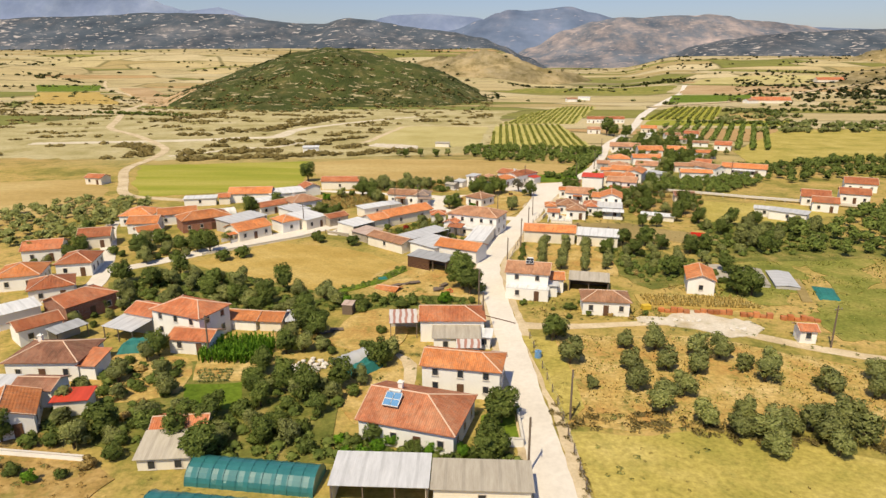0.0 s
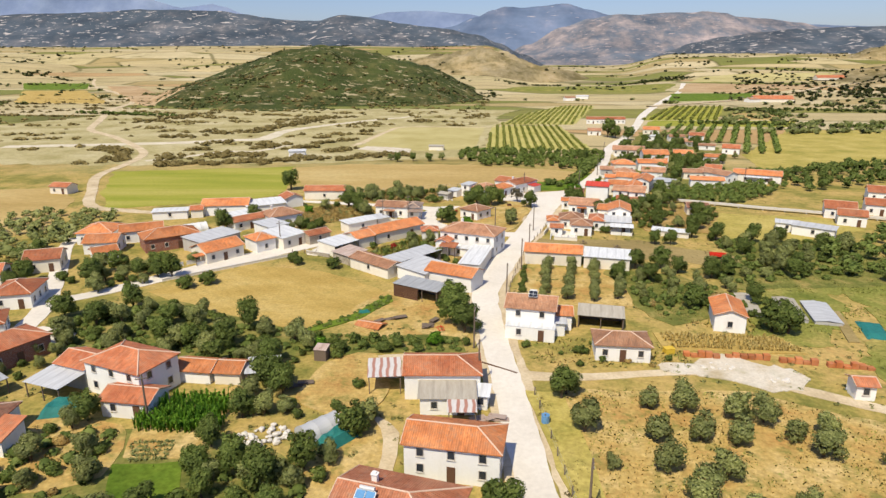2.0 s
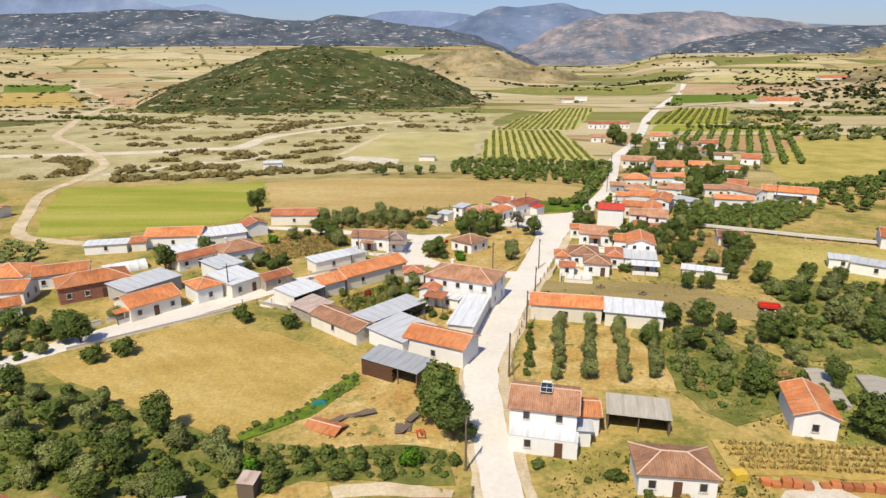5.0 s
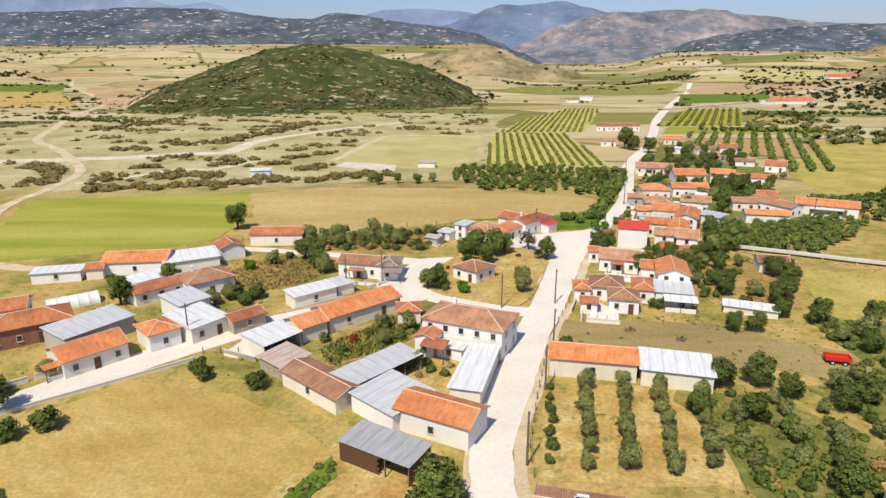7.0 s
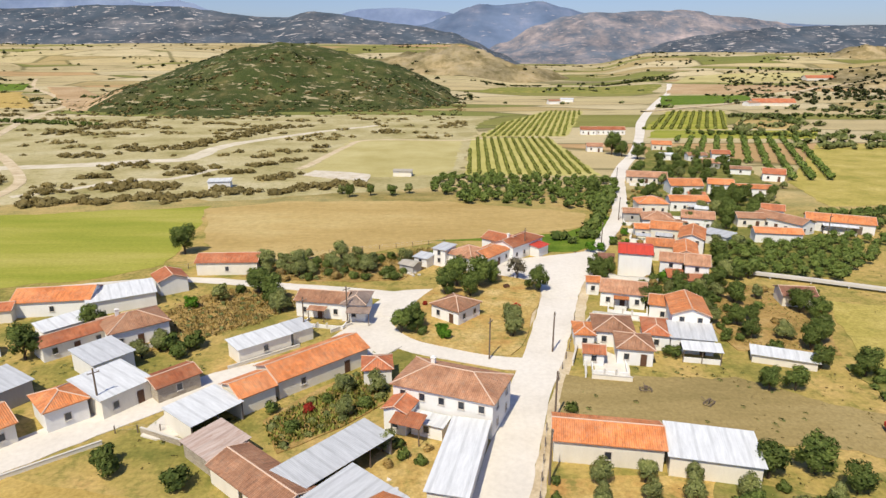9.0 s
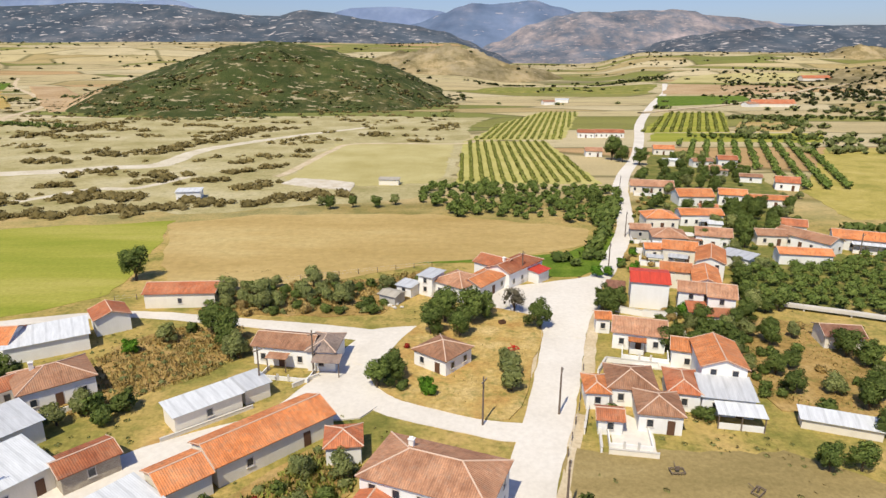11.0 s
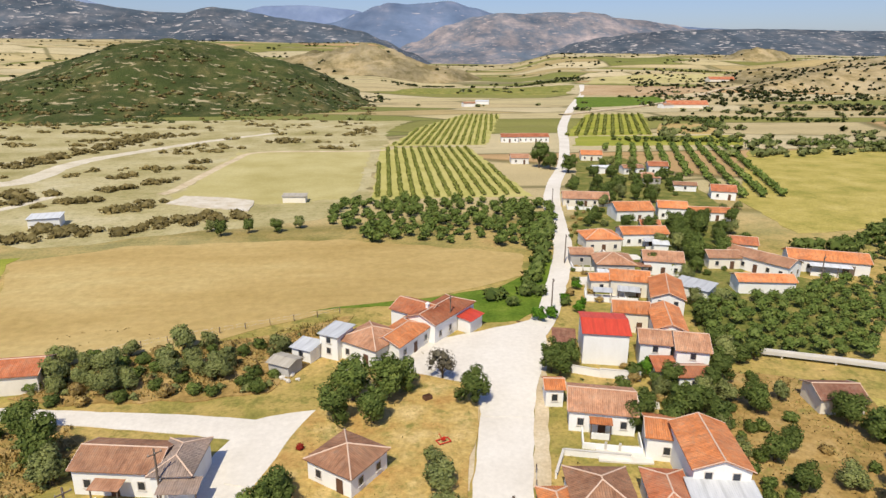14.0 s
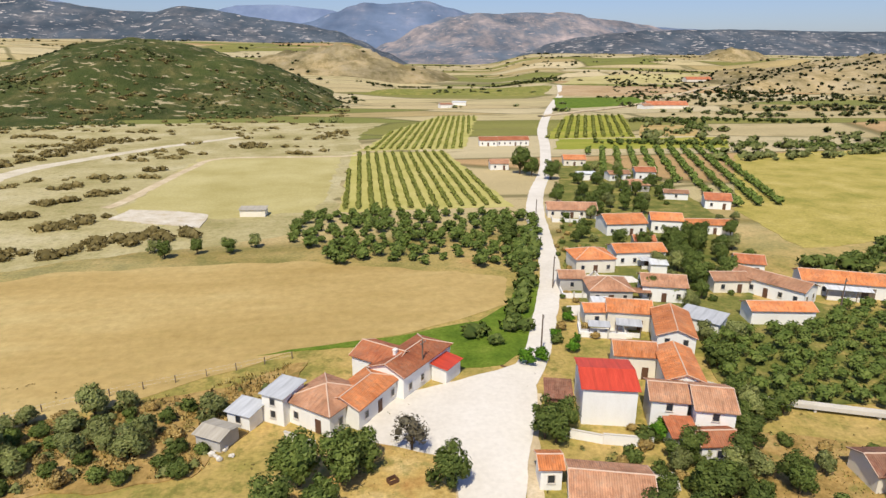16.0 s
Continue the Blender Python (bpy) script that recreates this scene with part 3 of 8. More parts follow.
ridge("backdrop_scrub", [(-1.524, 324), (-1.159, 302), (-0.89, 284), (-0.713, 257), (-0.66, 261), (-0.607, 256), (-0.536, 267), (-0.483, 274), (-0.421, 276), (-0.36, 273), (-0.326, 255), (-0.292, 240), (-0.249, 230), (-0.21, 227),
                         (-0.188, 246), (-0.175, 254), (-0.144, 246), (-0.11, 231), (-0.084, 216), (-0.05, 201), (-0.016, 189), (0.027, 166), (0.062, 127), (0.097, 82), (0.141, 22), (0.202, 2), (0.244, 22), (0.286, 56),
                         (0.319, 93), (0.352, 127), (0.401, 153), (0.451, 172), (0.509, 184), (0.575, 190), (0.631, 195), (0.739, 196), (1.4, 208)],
      3000, 3000, 800, RANGE_NEAR, "scrub-covered foothills with pale rock outcrops, painted haze blue-grey", 0.16, 7.7, 320, 40)


LAND = [BVHTree.FromPolygons([v.co for v in ob.data.vertices], [tuple(p.vertices) for p in ob.data.polygons]) for ob in HILLS]


def land(x, y):
    """Height of the ground with its hills."""
    if y < 560:
        return 0.0
    h = gz(x, y)
    for tree in LAND:
        hit = tree.ray_cast(Vector((x, y, 500)), Vector((0, 0, -1)))[0]
        if hit:
            h = max(h, hit.z)
    return h


def far_field(name, a, b, c, d, material, label, lift=1.1, n=14, m=14):
    """A distant parcel draped over the land between four corners."""
    v, f = [], []
    for j in range(m + 1):
        for i in range(n + 1):
            s, t = i / n, j / m
            x = (a[0] * (1 - s) + b[0] * s) * (1 - t) + (d[0] * (1 - s) + c[0] * s) * t
            y = (a[1] * (1 - s) + b[1] * s) * (1 - t) + (d[1] * (1 - s) + c[1] * s) * t
            rim = 0.0 if 0 < i < n and 0 < j < m else 1.0
            w = noise.noise_vector(Vector((x * 0.02, y * 0.02, 1))) * 7 * rim
            v.append((x + w.x, y + w.y, land(x, y) + lift - 1.6 * rim))
    for j in range(m):
        for i in range(n):
            o = j * (n + 1) + i
            f.append((o, o + 1, o + n + 2, o + n + 1))
    return tagged(link_mesh(name, v, f, material, smooth=True), label, "field", kind="structure")


# ---- fields and roads ----
PALEBED = speckled("stream_gravel", (0.46, 0.40, 0.29), (0.56, 0.50, 0.39), (0.64, 0.59, 0.49), 0.1, 1.6, grain=0.5)
patch("plain", [(-420, 300), (-150, 286), (-60, 296), (8, 318), (16, 345), (30, 480), (36, 560), (60, 640), (-60, 660), (-300, 640)], 0.03, PLAIN, "pale dry grass plain with scattered tufts", "field", 4.0, 8)
patch("field_stubble", [(-62.9, 119.2), (-48.1, 136.8), (-30, 133), (-22, 128), (-12.4, 118.5), (-16.5, 106.2), (-25.7, 99.5), (-39.2, 104), (-51.7, 109.8)], 0.05, STUBBLE,
      "mown golden stubble field", "field", 0.8)
patch("field_green", [(-151, 268), (-74, 284), (-66, 250), (-63, 220), (-73.6, 209.7), (-114.3, 196), (-128.7, 218.6)], 0.05, GREENFIELD, "yellow-green mown field", "field", 1.2)
patch("field_tan", [(-73, 280), (-49.4, 291), (4.6, 291), (53.2, 271), (49.2, 255.6), (34.7, 247.1), (5, 239), (-12, 230), (-38.2, 219), (-47, 215), (-60, 240)], 0.05, TANFIELD,
      "wide dry harvested field", "field", 1.0)
patch("field_strip_green", [(-0.1, 239.2), (23.4, 243), (40.2, 246.9), (50, 256), (58, 272), (60, 262), (49, 236), (39.7, 229), (33, 228.5), (31, 236), (22, 239.5)], 0.07, LAWN,
      "lush green grass strip along the road", "grass", 0.6)
patch("field_west", [(-190, 222), (-150, 232), (-131, 205), (-128, 190), (-112, 170), (-145, 145), (-200, 160)], 0.05, TANFIELD, "dry tan field", "field", 1.2)
patch("field_east", [(84, 193), (113, 187), (118, 172), (95, 156), (74, 162)], 0.05, MEADOW, "dry yellow-green meadow", "field", 1.0)
patch("field_ploughed", [(22.5, 162), (51, 160), (68.4, 148), (90, 140), (86, 132), (63, 139), (46.1, 144), (21, 149)], 0.05, PLOUGHED, "bare brown field", "field", 1.4, 1.5)
patch("field_roadside", [(15.6, 48.5), (38.4, 48.7), (60, 40), (58, 20), (16, 20)], 0.05, MEADOW, "dry yellow grass meadow", "field", 0.6)
patch("field_far_east", [(232, 445), (420, 455), (230, 290), (138, 281), (150, 326)], 0.06, MEADOW, "wide dry grass field", "field", 1.5)
patch("field_centre_far", [(-49, 468), (22, 467), (10, 345), (-20, 338), (-54, 352)], 0.05, FALLOW, "pale dry field", "field", 2.0)
patch("vineyard_soil", [(17, 342), (76, 341), (78, 478), (27.5, 479)], 0.05, VINESOIL, "dry grass between orchard rows", "field", 1.0)
patch("vineyard_soil_far", [(33, 487), (91, 486), (150, 698), (115, 698), (60, 584)], 0.05, VINESOIL, "dry grass between vine rows", "field", 1.5)
patch("vineyard_soil_east", [(153, 525), (216, 527), (288, 693), (232, 693)], 0.05, GREENFIELD, "green grass between vine rows", "field", 1.5)
patch("field_green_east", [(160, 523), (276, 520), (246, 470), (142, 477)], 0.06, GREENFIELD, "green crop strip", "field", 1.5)
far_field("field_dark_green", (-727, 1058), (-613, 1058), (-681, 1190), (-815, 1191), LAWN, "dark green crop field")
far_field("field_ochre_west", (-529, 745), (-400, 735), (-602, 1034), (-711, 1034), STUBBLE, "ochre stubble field")
far_field("field_red_west", (-345, 690), (-300, 725), (-560, 1117), (-632, 1141), REDSOIL, "bare reddish field")
far_field("field_green_far", (249, 766), (405, 842), (440, 960), (308, 949), LAWN, "dark green crop field")
far_field("field_red_far", (331, 990), (460, 970), (671, 1124), (414, 1190), REDSOIL, "bare reddish field")
far_field("field_pale_far", (420, 1215), (700, 1240), (900, 1450), (500, 1360), FALLOW, "pale dry field")
far_field("field_olive_far", (60, 1010), (325, 1000), (405, 1180), (120, 1150), GRASS, "olive-green field at the foot of the knolls")
far_field("field_tan_east", (218, 529), (261, 523), (308, 599), (257, 605), TANFIELD, "tan field behind the vine rows", 0.4)
patch("yard", [(-19, 103), (-12, 121), (1, 119), (4, 100), (-3, 95)], 0.05, YARD, "bare ochre farmyard", "yard", 0.8, rounded=True)
patch("orchard_soil", [(13, 113.5), (17, 136.5), (41, 136.5), (36.5, 112)], 0.05, YARD, "dry tilled orchard soil", "yard", 0.6)
patch("grove_soil", [(16.5, 79), (44, 78.5), (64, 68), (62, 52), (40, 49.5), (15.5, 50)], 0.05, YARD, "dry ochre soil of an olive grove", "yard", 0.8)
patch("rubble_yard", [(33, 84.8), (39.4, 89.5), (45.6, 90.5), (53.8, 88), (53, 80), (45.6, 80), (40.6, 82)], 0.08, GRAVEL, "pale levelled rubble ground", "yard", 2.2, 1.2, rounded=True)
patch("yard_garden", [(-16.5, 62), (-13, 73), (-8, 68), (-7.5, 56), (-13, 50)], 0.05, YARD, "bare trodden yard", "yard", 0.6, rounded=True)
patch("grass_east", [(67.8, 135.7), (95.6, 138.6), (86.9, 121.1), (68.1, 123.9)], 0.05, GRASS, "green garden grass", "grass", 3.0, 1.5, rounded=True)
patch("grass_plot_east", [(76, 98.0), (90, 104), (92, 90), (68.4, 77.2), (68.6, 87.7)], 0.05, GRASS, "green garden grass", "grass", 3.0, 1.5, rounded=True)
patch("grass_house_east", [(55.3, 95), (58, 104), (58, 120), (78, 119), (68, 97)], 0.05, GRASS, "green garden grass", "grass", 3.0, 1.5, rounded=True)
patch("grass_bank_east", [(89.9, 141.0), (109.6, 141.3), (85.6, 104.0), (82, 110)], 0.05, GRASS, "green garden grass", "grass", 3.0, 1.5, rounded=True)
patch("yard_west", [(-70, 40), (-52, 46), (-38, 38), (-40, 25), (-75, 25)], 0.05, RUSTY, "bare brown plot", "yard", 1.2, 1.5)
patch("yard_scrub", [(-46, 172), (-30, 186), (-26, 198), (-42, 201), (-50, 190)], 0.05, RUSTY, "dry rusty weeds", "yard", 0.8, rounded=True)
patch("junction", [(15.8, 216.4), (23, 222.3), (31.7, 224.6), (35, 226), (42, 228.5), (45.5, 229), (42, 217), (36, 203), (33.4, 195), (26, 196), (27.2, 203.6), (26.2, 205.6), (24, 206.2), (19.8, 208), (16.9, 210)], 0.09, ROAD, "pale concrete road junction", "road", 0.4, 1.5)

patch("garden_weeds", [(-53.8, 67), (-42.8, 67), (-29, 66.5), (-20, 62), (-15.5, 58), (-15, 44), (-12, 41.5), (-31, 40.5), (-40, 43), (-53, 46), (-56, 57)], 0.045, WEEDS, "green weeds under garden trees", "grass", 0.7)
patch("grove_weeds", [(-76, 104), (-56, 114), (-40, 105), (-24, 98), (2, 97), (3, 90.5), (-20, 90), (-36, 86), (-64, 88)], 0.045, WEEDS, "green weeds under olive trees", "grass", 0.7)
patch("bank_weeds", [(36, 136), (58, 123), (54, 108), (40, 106)], 0.045, WEEDS, "green weeds under orchard trees", "grass", 1.5, rounded=True)
patch("meadow_weeds", [(70, 163), (106, 158), (110, 126), (62, 122), (56, 136), (70, 141)], 0.045, WEEDS, "green weeds under trees", "grass", 0.8)
patch("east_weeds", [(72, 218), (84, 242), (110, 246), (120, 236), (100, 208), (80, 208)], 0.045, WEEDS, "green weeds beside the channel", "grass", 0.8)
patch("row_weeds", [(58, 240), (66, 262), (74, 292), (90, 332), (104, 372), (126, 432), (150, 436), (152, 396), (148, 352), (136, 316), (118, 286), (112, 262), (98, 244), (80, 240), (66, 236)], 0.045, WEEDS, "green weeds round the row of houses", "grass", 1.2)
patch("east_plot", [(56, 170), (54, 192), (66, 206), (86, 196), (72, 168)], 0.045, RUSTY, "dry brown orchard plot", "grass", 0.8)
patch("plot_weeds", [(-21, 149), (-17, 141.5), (-10, 147), (-4, 154), (-4.5, 159), (-8, 163), (-11, 162)], 0.045, RUSTY, "weedy walled plot", "grass", 0.5)
patch("bushes_weeds", [(-42, 210), (-38, 220), (-16, 226), (8, 234), (4, 222), (-4, 207), (-33, 206.5)], 0.045, RUSTY, "rusty weeds along the field edge", "grass", 1.6, 1.5)
patch("garden_lawn", [(-39.4, 59.4), (-31.4, 60.3), (-29.2, 52.6), (-36.9, 52.4)], 0.07, LAWN, "green vegetable bed", "garden", 0.4)
patch("garden_soil", [(-57, 68), (-43, 68), (-39.5, 57), (-51, 56)], 0.07, YARD, "dry ochre garden soil", "garden", 0.9, rounded=True)
patch("garden_bed", [(-41, 67.5), (-29, 68), (-30.5, 61), (-38.9, 60.8)], 0.07, YARD, "tilled vegetable bed", "garden", 0.4)
patch("garden_lawn", [(3.6, 46.6), (4.0, 52), (8.6, 54.6), (8.8, 47)], 0.06, LAWN, "small watered green garden", "garden", 0.3)
patch("street_apron", [(-36, 146), (-34, 154), (-29, 163), (-24, 166), (-27, 158), (-31, 152), (-31, 146)], 0.088, ROAD, "pale concrete apron beside the street", "road", 0.3, rounded=True)
patch("lane_apron", [(-6, 199.5), (4.1, 200.8), (3, 197), (-1.5, 189.5), (-3.7, 184.8), (-7, 186), (-7, 195)], 0.088, ROAD, "pale concrete apron where the lanes meet", "road", 0.3, rounded=True)
patch("lane_corner", [(-13, 173.5), (-8, 177.5), (-2.5, 172.5), (-5, 169.5), (-11, 169.5)], 0.088, ROAD, "pale concrete corner of the lanes", "road", 0.3, rounded=True)
strip("road_verge", [(14.4, 20), (14.6, 48), (13.4, 66), (12.2, 84), (11.2, 100), (10.9, 114), (12.6, 126), (17.5, 142), (21.6, 156), (26.4, 170)], [1.6, 1.8, 1.4, 2.0, 1.6], 0.06, DIRT, "dusty road shoulder", "road", 0.5)
strip("road_verge_west", [(8.6, 20), (8.7, 48), (7.6, 66), (6.4, 84), (5.2, 104), (4.6, 116), (5.0, 123)], [1.2, 1.6, 1.4, 1.2], 0.06, DIRT, "dusty road shoulder", "road", 0.5)
strip("road_verge_junction", [(20.5, 181), (25.3, 198), (28.5, 211)], [1.8, 1.6, 1.4], 0.065, DIRT, "dusty road shoulder", "road", 0.4)
strip("road_verge_east", [(29.8, 180), (35.0, 197), (39.0, 210), (42.5, 219)], [2.2, 2.0, 2.2], 0.065, DIRT, "dusty road shoulder", "road", 0.4)
patch("edge_grass", [(-12.5, 118), (-11, 114), (-17, 104.5), (-25, 98.5), (-26, 100), (-18, 107)], 0.06, LAWN, "fresh grass strip at the field edge", "grass", 0.4)
strip("road", [(11.6, 8, 4.8), (11.65, 36, 4.7), (11.2, 48, 4.6), (10.6, 60, 4.5), (9.6, 77, 4.6), (8.25, 96, 4.7), (7.6, 107, 5.2), (7.5, 117, 5.4), (8.6, 125.5, 6.3), (13.2, 141.6, 6.4), (17.3, 156, 6.3),
               (21.9, 169.3, 6.8), (25.5, 181.4, 7.1), (30.2, 198, 7.6), (33.6, 210, 8.0), (38, 219.5, 7.0), (45.7, 229.3, 4.6), (54.0, 247.2, 4.6), (64.6, 273.4, 5.0), (73.0, 304, 5.6), (79.6, 329, 6.2), (92, 364, 5.6),
               (113, 413.5, 5.4), (140, 490, 6), (172, 586, 7), (226, 724, 7.5), (279, 853, 8), (351, 1020, 8), (413, 1190, 8)], None, 0.10, ROAD, "pale concrete village road with worn edges", "road", 0.3)
strip("road_branch_east", [(205, 684), (258, 727), (352, 808), (595, 1067), (773, 1210), (1053, 1470)], [7, 9], 1.2, DIRT, "pale dirt road", "road", 0.3, 6)
strip("road_west", [(-86, 110, 3.6), (-75.4, 116, 3.8), (-62, 130.5, 5.8), (-53, 139.5, 7.0), (-46, 147, 7.2), (-36.7, 155.8, 6.8), (-27, 163, 6.2), (-16.9, 169.3, 5.6), (-10.6, 177.3, 8.0), (-8.2, 185.2, 7.2), (-6, 191, 7.4), (-4.2, 196.0, 6.2)],
      None, 0.09, ROAD, "pale concrete side street", "road", 0.3)
strip("road_upper", [(-2.0, 195.5), (-8, 198), (-17.2, 200.6), (-32.3, 204.1), (-48, 207.5), (-60, 208), (-80, 203)], [5.5, 3.6, 3.2, 3.2], 0.085, ROAD, "narrow pale concrete lane", "road", 0.3)
strip("road_loop", [(-9.5, 183), (-6.3, 179), (-1.6, 173.4), (6.3, 169.3), (14.8, 166), (20, 165.5)], [6.5, 4.5, 4.2, 4.6], 0.088, ROAD, "pale concrete lane round the green", "road", 0.3)
strip("road_dirt", [(-88, 189), (-106.7, 193.1), (-122, 200), (-136, 225), (-152, 258), (-156, 290), (-163, 320), (-177, 345), (-220, 400), (-262, 446), (-292, 509), (-354, 647), (-400, 782), (-499, 936), (-634, 1117), (-717, 1264)], [3.5, 4.8, 6.5, 8, 8, 9], 0.12, DIRT,
      "winding pale dirt track", "road", 0.5)
strip("road_alley", [(-104, 160), (-100.6, 150), (-90, 130), (-80, 109), (-77, 98)], [3.5, 4], 0.09, ROAD, "narrow concrete alley", "road", 0.2)
strip("path_east", [(9.5, 83.6), (14, 83), (20.9, 82.8), (34, 84.5), (42, 84.5), (51, 80.5), (61, 74.5), (80, 66)], [3.2, 2.0, 2.2, 2.6, 2.6, 2.6], 0.07, DIRT, "pale dirt track", "path", 0.3)
strip("path_yard", [(-7.2, 56), (-7, 66.7), (-11.3, 71.4), (-16.2, 76.6), (-16.7, 83.5), (-13.7, 87.6), (-5, 89.2), (3, 88)], [2.4, 2.2, 2.2], 0.075, DIRT, "pale dirt yard track", "path", 0.3)
strip("path_plain", [(-60, 360), (-56, 373), (-47, 439), (-36, 468), (22, 467), (34, 480)], [4, 4, 4], 0.09, DIRT, "pale dirt track across scrub", "path", 0.8, 4)
strip("riverbed_south", [(-152, 300), (-137, 316), (-124, 334), (-108, 336), (-97, 361)], [4, 5, 4], 0.055, PALEBED, "pale gravel runnel", "path", 1.0, 4)
strip("riverbed", [(-260, 352), (-172, 371), (-143, 384), (-122, 393), (-119, 440), (-100, 479), (-77, 515), (-40, 560)], [12, 12, 9, 6], 0.06, PALEBED, "pale gravel stream bed", "path", 2.0, 4)
# thin dark boxes laid across the road to draw the overhead wires' shadows
for x, y, a, w in ((8.4, 85.6, -34, 6.5), (42, 226.5, -40, 6.0), (33.5, 209.5, 20, 5.5)):
    g = box_part("road_drain", None, [(-w / 2, w / 2, -0.16, 0.16, 0, 0.17)], BROWN)
    g.matrix_basis = pose(x, y, 0, 0, 0, a)
    tagged(g, "dark strip across the road drawn as an overhead wire's shadow", "drain", kind="structure")
patch("concrete_pad", [(-54, 343), (-50.5, 356), (-36, 352), (-24.2, 344.5), (-24.1, 328)], 0.12, GRAVEL, "pale gravel plot in the scrub", "yard", 0.8)
patch("corn_strip", [(36.5, 99.5), (58, 97.8), (60, 91.5), (36.6, 92.4)], 0.06, STUBBLE, "ochre strip of dry maize", "field", 0.5)
patch("roadside_grass", [(12.2, 78.5), (13.4, 60), (15.3, 50), (18, 55), (17.5, 78)], 0.055, MEADOW, "dry roadside grass", "grass", 0.5)
for pts in ([(28.6, 160.8), (34.0, 159.8), (35.4, 166), (32.0, 170.5), (30.0, 170)], [(39.0, 187.6), (46, 186), (45, 182.5), (38.5, 184)], [(58, 236.5), (66, 234.5), (67, 238.5), (59, 240.5)], [(58.5, 246.8), (64, 246), (65, 251), (60, 251.5)],
            [(46.5, 199.5), (53, 197.5), (52, 194.5), (46, 196)], [(68, 265), (74, 262.5), (82, 262), (82, 266), (72, 269)]):
    patch("yard_paved", pts, 0.06, ROAD, "pale concrete house yard", "yard", 0.25, 1.5)
patch("yard_concrete", [(-79, 96), (-74, 100), (-66, 97), (-65, 92.5), (-72, 93.5)], 0.07, ROAD, "pale concrete yard at the alley's end", "yard", 0.3, 1.5)
patch("yard_bare", [(-22, 76), (-17.5, 88), (-11, 89.5), (-9, 74.5), (-13, 70)], 0.05, YARD, "bare trodden ochre yard", "yard", 0.8, rounded=True)
patch("courtyard", [(-6, 135), (-3, 143), (3, 146.5), (6, 141), (5, 128), (0, 129)], 0.055, YARD, "trodden farm courtyard", "yard", 0.5, rounded=True)
patch("green_island", [(-1, 176), (6, 171.6), (14, 169), (18.5, 172), (25, 194), (27, 204), (23, 207), (16.5, 210), (10, 210), (2, 200), (-1.5, 190), (-4.5, 182)], 0.055, YARD, "dry grass green between the lanes", "grass", 0.5, rounded=True)

# ---- buildings ----


def frame_mesh(w, h, t, d):
    """A window frame as one ring."""
    o = [(-w, -h), (w, -h), (w, h), (-w, h)]
    i = [(-w + t, -h + t), (w - t, -h + t), (w - t, h - t), (-w + t, h - t)]
    v = [(x, y, z) for y in (-d, d) for ring in (o, i) for x, z in ring]
    f = []
    for k in range(4):
        n = (k + 1) % 4
        f += [(k, n, 4 + n, 4 + k), (8 + n, 8 + k, 12 + k, 12 + n), (n, k, 8 + k, 8 + n), (4 + k, 4 + n, 12 + n, 12 + k)]
    me = bpy.data.meshes.new("window")
    me.from_pydata(v, [], f)
    me.materials.append(FRAME)
    return me


WINDOW = frame_mesh(0.48, 0.6, 0.09, 0.05)
SILL = box_mesh("sill", [(-0.54, 0.54, -0.12, 0.02, -0.67, -0.61)], CONCRETE)
PANE = box_mesh("pane", [(-0.4, 0.4, -0.012, 0.012, -0.52, 0.52)], GLASS)
DOOR = box_mesh("door", [(-0.5, 0.5, -0.05, 0.03, 0.0, 2.1)], BROWN)
GATE = box_mesh("garage_door", [(-1.3, 1.3, -0.05, 0.03, 0.0, 2.3)], TIMBER)
CHIMNEY = box_mesh("chimney", [(-0.3, 0.3, -0.25, 0.25, -0.6, 1.0), (-0.38, 0.38, -0.33, 0.33, 1.0, 1.12), (-0.18, 0.18, -0.14, 0.14, 1.12, 1.3)], WHITE)

COVER_WORDS = {"tile_slate": "grey-brown tile roof", "tile_orange": "bright orange tile roof", "tile_red": "red tile roof", "tile_weathered": "weathered brown tile roof", "tile_dark": "dark brown tile roof", "tile_brown": "weathered reddish-brown tile roof",
               "sheet_red": "bright red sheet roof", "sheet_grey": "pale grey corrugated metal roof", "sheet_dark": "grey corrugated metal roof", "sheet_pale": "pale corrugated metal roof",
               "sheet_striped": "white and rust-red striped sheet roof", "sheet_rusty": "rusty patched metal roof", "sheet_cement": "dusty cement-sheet roof"}
WALL_WORDS = {"plaster_white": "whitewashed", "plaster_cream": "cream plastered", "plaster_grey": "grey rendered", "stone_wall": "stone", "brick_wall": "brown brick"}
SLOPE = 0.38
TIMBER_WALL = TIMBER
WALL_WORDS["grey_timber"] = "timber"


